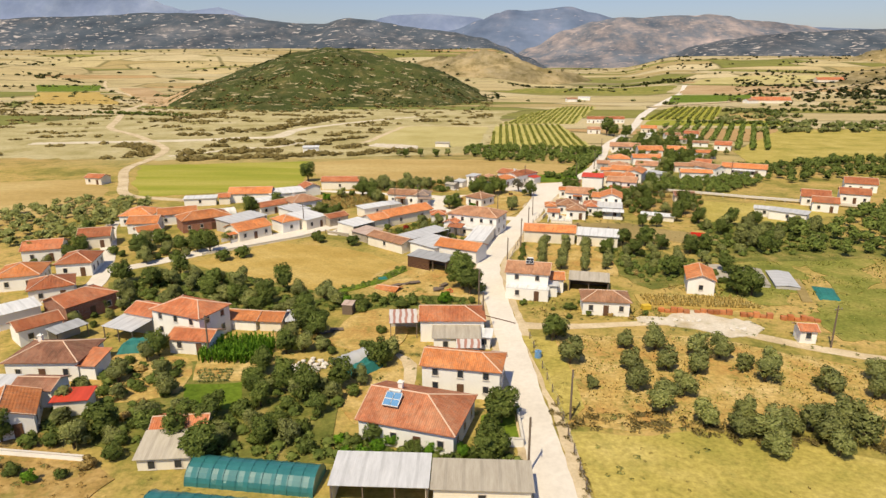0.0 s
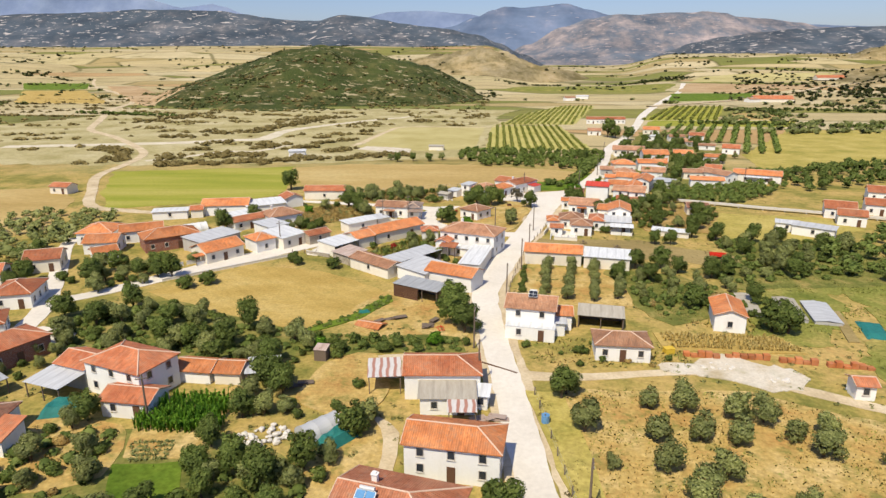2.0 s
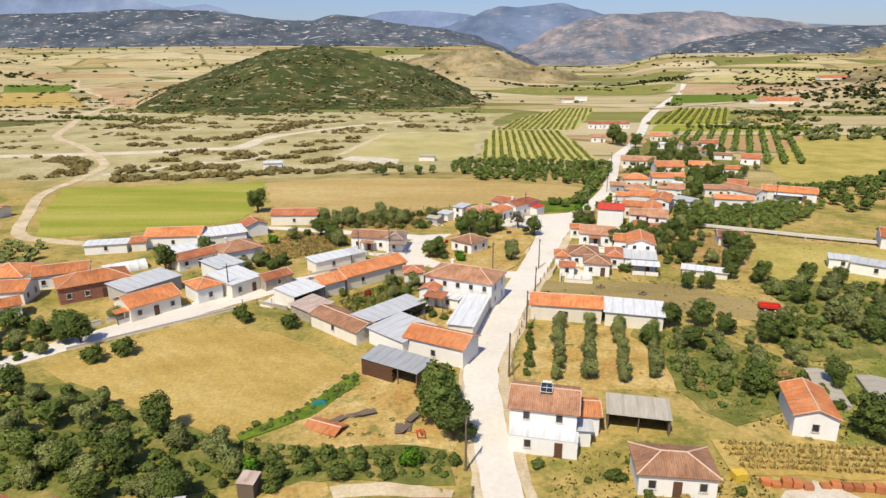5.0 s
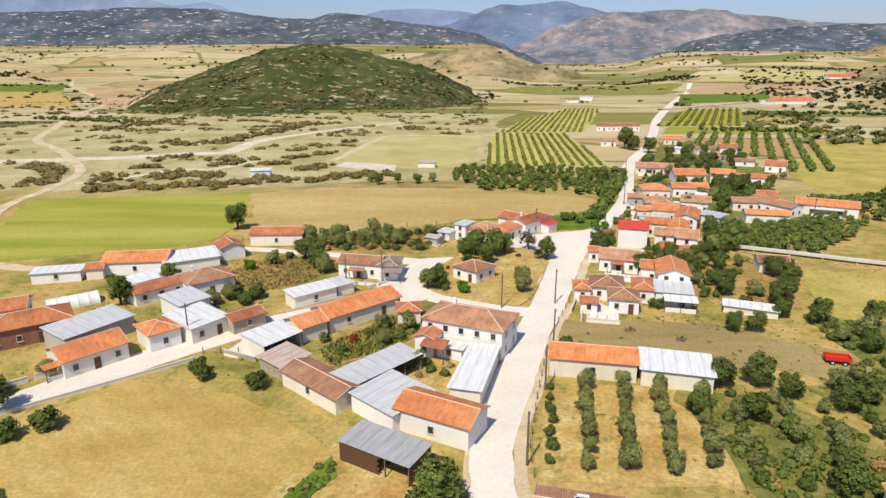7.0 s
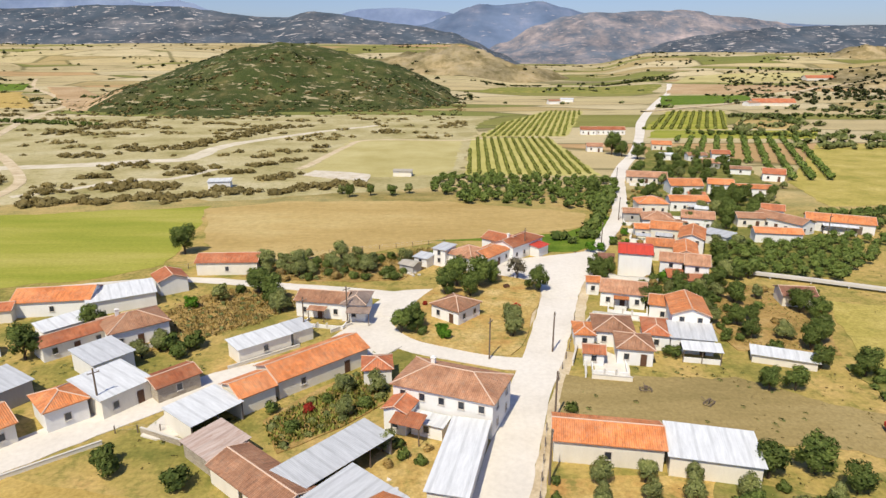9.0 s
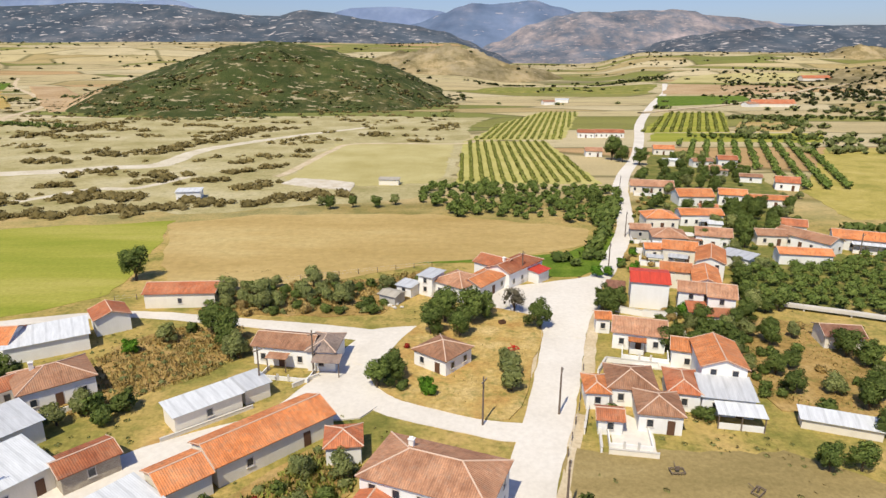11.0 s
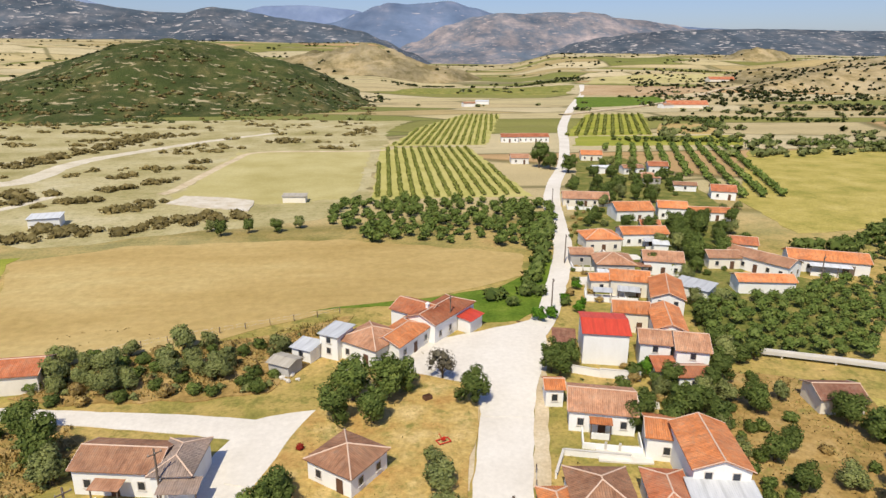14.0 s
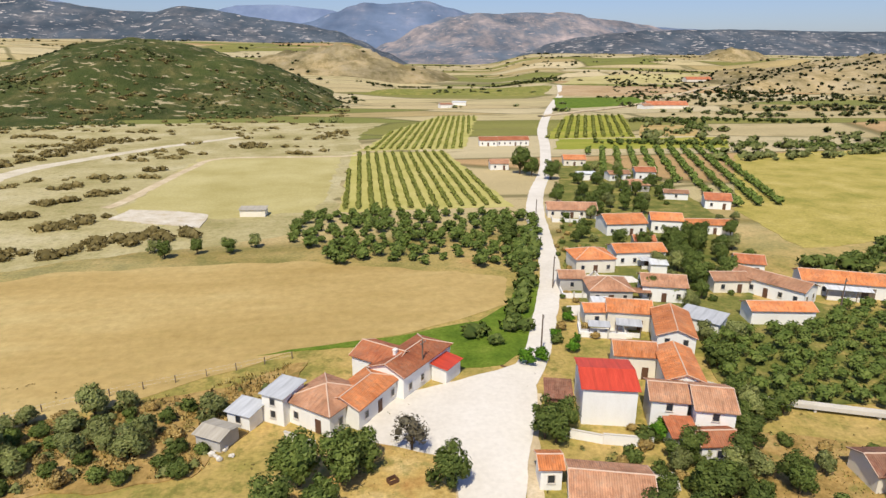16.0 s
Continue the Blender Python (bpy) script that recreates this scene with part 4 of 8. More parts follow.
def roof_shape(kind, L, D, e, slope):
    """Top corners, faces and ridge lines of a roof over L by D with its eaves at e."""
    x, y = L / 2, D / 2
    c = [(-x, -y, e), (x, -y, e), (x, y, e), (-x, y, e)]
    if kind == "gable":
        h = e + slope * y
        v = c + [(-x, 0, h), (x, 0, h)]
        return v, [(0, 1, 5, 4), (2, 3, 4, 5)], [(4, 5)]
    if kind == "gable_y":
        h = e + slope * x
        v = c + [(0, -y, h), (0, y, h)]
        return v, [(1, 2, 5, 4), (3, 0, 4, 5)], [(4, 5)]
    if kind == "hip":
        if L >= D:
            h = e + slope * y
            v = c + [(-x + y, 0, h), (x - y + 0.01, 0, h)]
            return v, [(0, 1, 5, 4), (1, 2, 5), (2, 3, 4, 5), (3, 0, 4)], [(4, 5), (0, 4), (3, 4), (1, 5), (2, 5)]
        h = e + slope * x
        v = c + [(0, -y + x, h), (0, y - x + 0.01, h)]
        return v, [(0, 1, 4), (1, 2, 5, 4), (2, 3, 5), (3, 0, 4, 5)], [(4, 5), (0, 4), (1, 4), (2, 5), (3, 5)]
    if kind == "half_hip":  # gable at one end, hip at the other
        h = e + slope * y
        v = c + [(-x, 0, h), (x - y, 0, h)]
        return v, [(0, 1, 5, 4), (1, 2, 5), (2, 3, 4, 5)], [(4, 5), (1, 5), (2, 5)]
    # single pitch, low side to the front
    h = e + slope * D
    return [(-x, -y, e), (x, -y, e), (x, y, h), (-x, y, h)], [(0, 1, 2, 3)], []


def add_windows(house, wx, wy, base, storeys, L, D, sides, door, z_step, pitch=2.9, eave=9.0):
    """Windows on the front and the side walls; each is a frame with its pane."""
    for s in range(storeys):
        z = min(base + 1.55 + s * z_step, eave - 0.95)
        for side in sides:
            span = L if side == "f" else D
            n = max(1, int((span - 0.8) / pitch))
            for i in range(n):
                u = (i + 0.5) / n * (span - 0.9) - (span - 0.9) / 2
                if side == "f":
                    m = pose(u, -wy - 0.02, z)
                elif side == "r":
                    m = pose(wx + 0.02, u, z, 0, 0, 90)
                else:
                    m = pose(-wx - 0.02, u, z, 0, 0, -90)
                if side == "f" and s == 0 and door and i == n // 2 and n > 1:
                    shared("door", DOOR if door == 1 else GATE, house, pose(u, -wy - 0.02, 0), "brown wooden door")
                    continue
                w = shared("window", WINDOW, house, m)
                shared("pane", PANE, w, pose(0, 0, 0))
                shared("sill", SILL, w, pose(0, 0, 0))


def house(x, y, turn, L, D, eave, roof="gable", cover=None, wall=None, name="house", sides="fr", door=1, chimney=0, slope=None, label="", over=0.35, ends=None):
    """A building with walls, a roof with ridge caps, windows, a door and chimneys."""
    cover, wall = cover or TILE_ORANGE, wall or WHITE
    metal = cover.name.startswith("sheet")
    slope = slope if slope is not None else (0.10 if roof == "mono" else SLOPE)
    storeys = 2 if eave >= 4.4 else 1
    words = label or f"{'two-storey' if storeys == 2 else 'low'} {WALL_WORDS[wall.name]} {name} under a {COVER_WORDS[cover.name]}"
    top = tagged(new(name), words, name)
    top.empty_display_size = 0.5
    top.matrix_basis = pose(x, y, land(x, y), 0, 0, turn)
    wx, wy = L / 2 - over, D / 2 - over
    v, f, caps = roof_shape(roof, L, D, eave, slope)
    # walls follow the roof underside at gables
    w = [(-wx, -wy, -0.3), (wx, -wy, -0.3), (wx, wy, -0.3), (-wx, wy, -0.3)]
    t = eave - 0.02
    if roof == "gable":
        hw = t + slope * (D / 2) - 0.1
        wv = w + [(-wx, -wy, t), (wx, -wy, t), (wx, wy, t), (-wx, wy, t), (-wx, 0, hw), (wx, 0, hw)]
        wf = [(0, 1, 5, 4), (1, 2, 6, 9, 5), (2, 3, 7, 6), (3, 0, 4, 8, 7)]
    elif roof == "half_hip":
        hw = t + slope * (D / 2) - 0.1
        wv = w + [(-wx, -wy, t), (wx, -wy, t), (wx, wy, t), (-wx, wy, t), (-wx, 0, hw)]
        wf = [(0, 1, 5, 4), (1, 2, 6, 5), (2, 3, 7, 6), (3, 0, 4, 8, 7)]
    elif roof == "gable_y":
        hw = t + slope * (L / 2) - 0.1
        wv = w + [(-wx, -wy, t), (wx, -wy, t), (wx, wy, t), (-wx, wy, t), (0, -wy, hw), (0, wy, hw)]
        wf = [(0, 1, 5, 8, 4), (1, 2, 6, 5), (2, 3, 7, 9, 6), (3, 0, 4, 7)]
    elif roof == "mono":
        hb = t + slope * (D - over) - 0.08
        wv = w + [(-wx, -wy, t), (wx, -wy, t), (wx, wy, hb), (-wx, wy, hb)]
        wf = [(0, 1, 5, 4), (1, 2, 6, 5), (2, 3, 7, 6), (3, 0, 4, 7)]
    else:
        wv = w + [(-wx, -wy, t), (wx, -wy, t), (wx, wy, t), (-wx, wy, t)]
        wf = [(0, 1, 5, 4), (1, 2, 6, 5), (2, 3, 7, 6), (3, 0, 4, 7)]
    link_mesh("wall", wv, wf, wall, top, uv=True)
    rv, rf = slab(v, f, 0.07 if metal else 0.13)
    link_mesh("roof", rv, rf, cover, top, uv=True)
    if not metal:
        for a, b in caps:
            if (Vector(v[a]) - Vector(v[b])).length > 0.3:
                cv, cf = tube(Vector(v[a]) + Vector((0, 0, 0.02)), Vector(v[b]) + Vector((0, 0, 0.02)), 0.1, 0.1, 6)
                link_mesh("ridge_cap", cv, cf, CAP, top)
        # tile edge lines along open gables
        if roof in ("gable", "gable_y", "half_hip"):
            pairs = {"gable": ((0, 4), (3, 4), (1, 5), (2, 5)), "gable_y": ((0, 4), (1, 4), (2, 5), (3, 5)), "half_hip": ((0, 4), (3, 4))}[roof]
            for a, b in pairs:
                cv, cf = tube(Vector(v[a]) + Vector((0, 0, 0.01)), Vector(v[b]) + Vector((0, 0, 0.01)), 0.055, 0.055, 5)
                link_mesh("verge_cap", cv, cf, CAP, top)
    if sides:
        add_windows(top, wx, wy, 0, storeys, L, D, sides, door, 2.6, 7.5 if name in ("barn", "stable", "shed") else 2.8, eave)
    ridge_z = max(p[2] for p in v)
    for i in range(chimney):
        cx = (-0.22, 0.25)[i % 2] * L
        shared("chimney", CHIMNEY, top, pose(cx, 0.12 * D, ridge_z - slope * 0.12 * D - 0.15))
    return top


def open_shed(x, y, turn, L, D, eave, cover=None, slope=0.08, name="shed", walls="b", wall=None, label=""):
    """A sheet roof on posts, open to the front, with back and end walls."""
    cover, wall = cover or SHEET_GREY, wall or GREYWALL
    top = tagged(new(name), label or f"open-fronted {name} on posts under a {COVER_WORDS[cover.name]}", name)
    top.matrix_basis = pose(x, y, 0, 0, 0, turn)
    v, f, _ = roof_shape("mono", L, D, eave, slope)
    link_mesh("roof", *slab(v, f, 0.06), cover, top, uv=True)
    n = max(2, int(L / 3) + 1)
    for i in range(n):
        px = -L / 2 + 0.25 + (L - 0.5) * i / (n - 1)
        box_part("post", top, [(px - 0.07, px + 0.07, -D / 2 + 0.2, -D / 2 + 0.34, -0.2, eave - 0.02)], TIMBER)
    bz = eave + slope * (D - 0.3) - 0.08
    if "b" in walls:
        box_part("back_wall", top, [(-L / 2 + 0.2, L / 2 - 0.2, D / 2 - 0.4, D / 2 - 0.2, -0.2, bz)], wall, uv=True)
    for k, sx in (("l", -1), ("r", 1)):
        if k in walls:
            a = sx * (L / 2 - 0.3)
            box_part("end_wall", top, [(a - 0.1, a + 0.1, -D / 2 + 0.4, D / 2 - 0.42, -0.2, eave - 0.03)], wall, uv=True)
    for q in range(2):
        by = -D / 2 + 0.27 + q * (D - 0.9)
        box_part("beam", top, [(-L / 2 + 0.1, L / 2 - 0.1, by - 0.06, by + 0.06, eave - 0.24 + slope * (by + D / 2), eave - 0.09 + slope * (by + D / 2))], TIMBER)
    return top


def tunnel(x, y, turn, L, R, material, name="greenhouse", label="", ribs=8, squash=0.9, hoop=None):
    """A film tunnel on hoops."""
    top = tagged(new(name), label, name)
    top.matrix_basis = pose(x, y, 0, 0, 0, turn)
    v, f, k = [], [], 12
    n = 24
    for i in range(n + 1):
        px = -L / 2 + L * i / n
        sag = 1 - 0.035 * abs(math.sin(math.pi * ribs * i / n))
        for j in range(k + 1):
            a = math.pi * j / k
            v.append((px, -R * math.cos(a) * sag, R * squash * math.sin(a) * sag - 0.05))
    for i in range(n):
        for j in range(k):
            o = i * (k + 1) + j
            f.append((o, o + 1, o + k + 2, o + k + 1))
    f.append(tuple(range(k + 1)))
    f.append(tuple(reversed(range(n * (k + 1), (n + 1) * (k + 1)))))
    link_mesh("cover", v, f, material, top, smooth=False)
    for i in range(ribs + 1):
        px = -L / 2 + L * i / ribs
        hv, hf = [], []
        for j in range(k + 1):
            a = math.pi * j / k
            for dx, s in ((-0.025, 1.0), (0.025, 1.0), (0.025, 1.012), (-0.025, 1.012)):
                hv.append((px + dx, -R * math.cos(a) * s, R * squash * math.sin(a) * s))
            if j:
                o = 4 * (j - 1)
                hf += [(o + n, o + (n + 1) % 4, o + 4 + (n + 1) % 4, o + 4 + n) for n in range(4)]
        link_mesh("hoop", hv, hf, hoop or SHEET_GREY, top)
    return top


# near the start of the road
house(-4.3, 49.1, -16, 13.1, 10.5, 3.2, "half_hip", TILE_BROWN, WHITE, chimney=1, label="whitewashed house with red tile roof and solar water heater")
house(1.6, 60.1, -10, 11.8, 6.6, 4.6, "half_hip", TILE_ORANGE, WHITE, sides="fr")
house(-0.4, 79.1, 1, 11.5, 7.3, 4.0, "half_hip", TILE_RED, WHITE, sides="r", door=0)
house(0.4, 73.6, 1, 8.2, 4.6, 2.7, "mono", SHEET_TAN, WHITE, "lean_to", "f", slope=0.10, label="white lean-to under a dusty cement-sheet roof")
open_shed(2.4, 70.0, 2, 4.0, 2.8, 2.3, SHEET_STRIPE, 0.12, "awning", "", WHITE, label="red and white striped awning of rusty sheets on posts")
house(5.2, 74.4, -8, 2.6, 3.4, 2.3, "mono", SHEET_WHITE, WHITE, "annex", "f", door=0, slope=0.08)
open_shed(-9.0, 79.5, 6, 5.0, 5.4, 3.0, SHEET_STRIPE, 0.07)
open_shed(-7.5, 36.3, -1, 10.8, 5.6, 2.8, SHEET_GREY, 0.08, "shed", "blr", CREAM)
house(3.5, 35.6, -1, 11.0, 5.0, 2.8, "mono", SHEET_TAN, CREAM, "shed", "f", slope=0.08)
tunnel(-22.2, 38.2, -6, 15.0, 2.4, FILM, label="long teal film greenhouse tunnel", ribs=10, hoop=FILM)
tunnel(-23.5, 31.6, -6, 17.0, 2.4, FILM, label="long teal film greenhouse tunnel", ribs=10, hoop=FILM)
tunnel(-16.2, 67.5, 45, 5.5, 1.9, SHEET_GREY, "hut", "rounded grey metal store hut", ribs=3)

# west quarter, near
house(-46.2, 78.4, -22, 11.4, 7.8, 5.0, "hip", TILE_RED, WHITE)
house(-42.9, 72.2, -8, 7.8, 5.4, 2.6, "gable", TILE_RED, WHITE, "annex", "f")
house(-54.6, 80.8, -20, 6.5, 6.0, 3.5, "gable", TILE_RED, WHITE, "annex", "")
open_shed(-56.6, 76.3, -19, 6.9, 5.0, 2.6, SHEET_GREY, 0.08)
house(-61.6, 64.1, 3, 11.4, 8.5, 3.2, "hip", TILE_DARK, WHITE, chimney=1)
house(-54.6, 62.6, -5, 3.2, 4.6, 2.6, "mono", TILE_RED, WHITE, "porch", "", slope=0.2)
house(-64.0, 54.8, 0, 5.0, 4.0, 2.6, "mono", SHEET_GREY, WHITE, "shed", "")
house(-57.9, 54.8, -1, 6.2, 4.6, 2.8, "gable", TILE_DARK, WHITE, "shed", "f")
house(-58.0, 47.6, 28, 8.0, 7.5, 3.0, "gable_y", TILE_ORANGE, WHITE)
house(-51.5, 52.0, 10, 5.0, 3.4, 2.5, "mono", SHEET_RED, CREAM, "porch", "", slope=0.1)
house(-33.6, 41.6, 6, 7.0, 4.8, 1.7, "mono", SHEET_TAN, CREAM, "hut", "f", door=0, slope=0.2)
house(-33.9, 46.0, 8, 7.0, 4.4, 2.5, "gable", TILE_RED, CREAM, "hut", "")
house(-86.6, 112.4, 14, 8.0, 9.5, 3.2, "hip", TILE_RED, WHITE)
house(-93.5, 103.0, 20, 9.0, 9.5, 3.2, "hip", TILE_ORANGE, WHITE)
house(-82.6, 96.0, 30, 8.6, 8.0, 3.0, "hip", TILE_RED, WHITE)
house(-71.4, 87.2, 62, 10.5, 8.0, 3.4, "half_hip", TILE_RED, BRICK)
house(-81.0, 81.5, 50, 9.0, 5.0, 3.0, "mono", SHEET_WHITE, WHITE, "barn", "")
house(-72.5, 75.8, 50, 7.4, 5.6, 3.0, "gable", TILE_RED, WHITE)
open_shed(-66.4, 74.8, 60, 5.6, 3.4, 2.5, SHEET_DARK)
house(-101, 122, 20, 9, 8, 3.2, "gable", TILE_RED, WHITE)
house(-95, 134, 20, 8, 8, 3.2, "gable", TILE_RED, CREAM)

# west quarter, beyond the stubble field
house(-95.4, 158.5, 8, 9.6, 10.0, 3.2, "hip", TILE_ORANGE, WHITE)
house(-89.1, 148.8, 10, 8.6, 7.6, 3.0, "gable", TILE_ORANGE, WHITE)
house(-84.3, 139.8, 40, 6.0, 5.4, 2.8, "gable", TILE_ORANGE, WHITE)
house(-84.6, 159.6, 25, 11.2, 7.3, 3.2, "gable", TILE_ORANGE, WHITE)
house(-74.0, 153.0, 36, 14.2, 8.5, 3.6, "hip", TILE_ORANGE, BRICK)
house(-62.6, 152.5, 58, 13.0, 8.0, 3.2, "mono", SHEET_GREY, GREYWALL, "barn", "", slope=0.05)
house(-57.7, 143.2, 50, 10.6, 8.0, 3.0, "gable", TILE_ORANGE, CREAM)
house(-49.3, 150.6, 45, 6.0, 7.0, 3.3, "hip", TILE_ORANGE, WHITE)
house(-44.3, 155.2, 55, 8.2, 9.0, 3.2, "mono", SHEET_WHITE, CREAM, slope=0.07)
house(-50.5, 165.0, 53, 7.0, 8.0, 3.2, "mono", SHEET_GREY, WHITE, "barn", slope=0.06)
house(-36.7, 158.0, 46, 7.2, 5.5, 2.6, "gable", TILE_RED, STONE, "barn", "f", slope=0.3)
house(-51.1, 177.4, 38, 10.5, 9.0, 3.4, "hip", TILE_OLD, WHITE, chimney=1)
house(-59.9, 172.9, 48, 11.3, 5.5, 2.8, "gable", TILE_RED, WHITE, "annex", "f")
house(-64.0, 178.2, 50, 9.0, 5.0, 2.8, "mono", SHEET_WHITE, WHITE, "shed", "")
house(-72.3, 191.2, 8, 14.9, 8.4, 3.2, "gable", TILE_ORANGE, WHITE, "barn", "f", door=2)
house(-60.9, 193.0, 30, 13.0, 8.0, 3.0, "mono", SHEET_WHITE, WHITE, "barn", "", slope=0.08)
house(-54.5, 202.1, 35, 6.5, 7.0, 3.2, "gable_y", TILE_RED, WHITE, "barn", "")
house(-87.3, 183.6, 14, 10.8, 5.0, 2.6, "mono", SHEET_WHITE, WHITE, "stable", "f", slope=0.05)
house(-79.9, 186.0, 14, 4.2, 5.0, 2.6, "gable", TILE_RED, CREAM, "stable", "")
tunnel(-75.5, 168.6, 38, 9.5, 2.3, PALEFILM, label="short white film greenhouse tunnel", ribs=5)
house(-45.3, 214.7, 2, 14.6, 7.0, 3.2, "gable", TILE_RED, CREAM, "barn", "f", door=2)

# round the side street
house(-26.8, 170.9, 41, 10.2, 5.0, 2.8, "mono", SHEET_WHITE, CREAM, "barn", "f", slope=0.06)
house(-21.6, 176.4, 41, 4.6, 5.0, 2.5, "mono", SHEET_GREY, CREAM, "barn", "", slope=0.06)
house(-18.5, 188.6, -12, 10.5, 6.6, 3.4, "gable", TILE_OLD, WHITE)
house(-12.0, 187.2, -6, 5.2, 7.6, 3.6, "hip", TILE_SLATE, WHITE, "house", "f")
house(-16.2, 163.1, 43, 17.0, 7.5, 3.0, "gable", TILE_ORANGE, CREAM, "barn", "f")
house(-24.1, 154.4, 43, 6.1, 6.5, 2.9, "gable", TILE_ORANGE, CREAM, "barn", "")
open_shed(-28.6, 148.6, 52, 8.2, 7.0, 2.9, SHEET_WHITE, 0.05, "shed", "blr", CREAM)
house(-16.9, 133.6, -41, 13.6, 6.0, 2.6, "gable", TILE_OLD, CREAM, "barn", "f", slope=0.3)
house(-24.5, 141.0, -41, 7.0, 6.0, 2.4, "mono", SHEET_RUST, STONE, "barn", "", slope=0.08)
open_shed(-9.1, 137.2, 48, 14.9, 5.5, 3.0, SHEET_GREY, 0.05, "shed", "blr", GREYWALL)
house(-5.9, 128.6, -42, 9.3, 8.5, 3.0, "mono", SHEET_GREY, WHITE, "barn", "", slope=0.05)
house(1.1, 124.2, -27, 11.6, 6.6, 3.4, "gable", TILE_ORANGE, WHITE, "barn", "f", door=0)
timber_barn = open_shed(-5.7, 116.6, -30, 10.8, 5.2, 2.9, SHEET_DARK, 0.05, "barn", "bl", TIMBER, label="open timber barn under a grey corrugated metal roof")
for k in range(7):
    box_part("plank", timber_barn, [(-5.1, 0.9 - 0.25 * (k % 2), -2.46 - 0.02 * (k % 3), -2.42, 0.15 + 0.36 * k, 0.44 + 0.36 * k)], BROWN)
for k in range(6):
    box_part("plank", timber_barn, [(5.0, 5.04 + 0.02 * (k % 2), -2.2, 1.9, 0.3 + 0.38 * k, 0.62 + 0.38 * k)], BROWN)
house(6.1, 137.0, -14, 5.2, 15.4, 3.0, "mono", SHEET_WHITE, CREAM, "barn", "", slope=0.01, label="long cream barn under a pale corrugated metal roof")
house(5.6, 150.9, -23, 15.2, 9.0, 5.4, "hip", TILE_OLD, WHITE, chimney=1)
house(-1.5, 147.6, -23, 4.0, 4.6, 3.6, "gable_y", TILE_RED, WHITE, "annex", "f")
house(2.4, 145.6, -23, 5.2, 3.0, 2.4, "mono", SHEET_WHITE, WHITE, "terrace", "f", slope=0.02, label="white rendered terrace in front of the house")
open_shed(-0.4, 144.2, -23, 4.4, 2.6, 3.0, TILE_RED, 0.25, "porch", "", WHITE, label="porch under a tilted red tile roof on posts")
house(-5.9, 161.3, 6, 5.0, 5.2, 2.8, "hip", TILE_RED, WHITE, "annex", "")
house(7.3, 185.9, -41, 7.4, 7.4, 3.0, "hip", TILE_OLD, WHITE)

open_shed(-11.2, 182.6, -6, 4.6, 2.4, 2.7, TILE_SLATE, 0.2, "porch", "", WHITE, label="open tiled porch on posts")
open_shed(-19.4, 184.3, -12, 3.6, 1.8, 2.5, TILE_OLD, 0.15, "porch", "", WHITE, label="small tiled porch on posts")

# at the junction
house(5.7, 219.3, -34, 4.2, 5.5, 4.4, "mono", SHEET_GREY, WHITE, "house", "f", slope=0.05)
house(11.7, 218.3, -42, 8.8, 9.0, 3.4, "hip", TILE_OLD, WHITE)
house(16.7, 219.5, 52, 11.0, 6.5, 3.2, "half_hip", TILE_ORANGE, WHITE, "house", "f")
house(20.6, 228.4, -42, 8.4, 7.0, 4.0, "gable", TILE_RED, WHITE, "house", "")
house(24.8, 227.5, 48, 14.0, 7.0, 3.8, "half_hip", TILE_RED, WHITE, "house", "fr", chimney=1)
house(0.7, 218.3, -33, 4.4, 4.0, 2.4, "mono", SHEET_GREY, WHITE, "shed", "f", slope=0.1)
house(-2.5, 214.0, -33, 4.6, 4.2, 2.0, "gable", SHEET_TAN, GREYWALL, "shed", "", slope=0.25)

# east side of the road, near
house(15.2, 101.6, -12, 9.2, 7.5, 5.0, "gable", TILE_OLD, WHITE)
house(14.5, 97.0, -12, 8.6, 2.4, 2.5, "mono", SHEET_WHITE, WHITE, "terrace", "f", slope=0.01, over=0.05, label="white rendered terrace with a flat top before the house")
house(20.9, 102.6, -5, 3.8, 5.0, 3.0, "gable", TILE_ORANGE, WHITE, "annex", "f")
house(19.2, 98.9, -6, 3.8, 2.6, 2.5, "mono", SHEET_GREY, WHITE, "annex", "", slope=0.08)
open_shed(28.1, 103.3, -12, 8.4, 5.0, 2.5, SHEET_TAN, 0.09, "shed", "blr", TIMBER)
house(28.7, 91.0, -6, 9.3, 6.4, 2.9, "hip", TILE_OLD, WHITE, "house", "f")
house(51.4, 104.1, -15, 5.9, 9.1, 3.2, "gable_y", TILE_ORANGE, WHITE, "house", "f", door=0)
house(60.1, 78.1, -7, 3.3, 3.6, 2.4, "gable", TILE_RED, WHITE, "hut", "f", door=0)
house(24.9, 141.3, -10, 13.9, 6.7, 3.2, "gable", TILE_ORANGE, CREAM, "barn", "f", door=0)
house(37.1, 138.3, -14, 11.0, 7.4, 3.0, "mono", SHEET_WHITE, CREAM, "barn", "", slope=0.05)
house(60.9, 165.4, -22, 10.3, 3.6, 1.6, "mono", SHEET_WHITE, CREAM, "shed", "", slope=0.08)
house(95.9, 171.9, -25, 6.4, 5.5, 2.6, "gable", SHEET_GREY, WHITE, "stable", "f", slope=0.2)
house(100.5, 166.0, -38, 11.0, 5.0, 2.8, "mono", SHEET_GREY, WHITE, "stable", "f", slope=0.06)

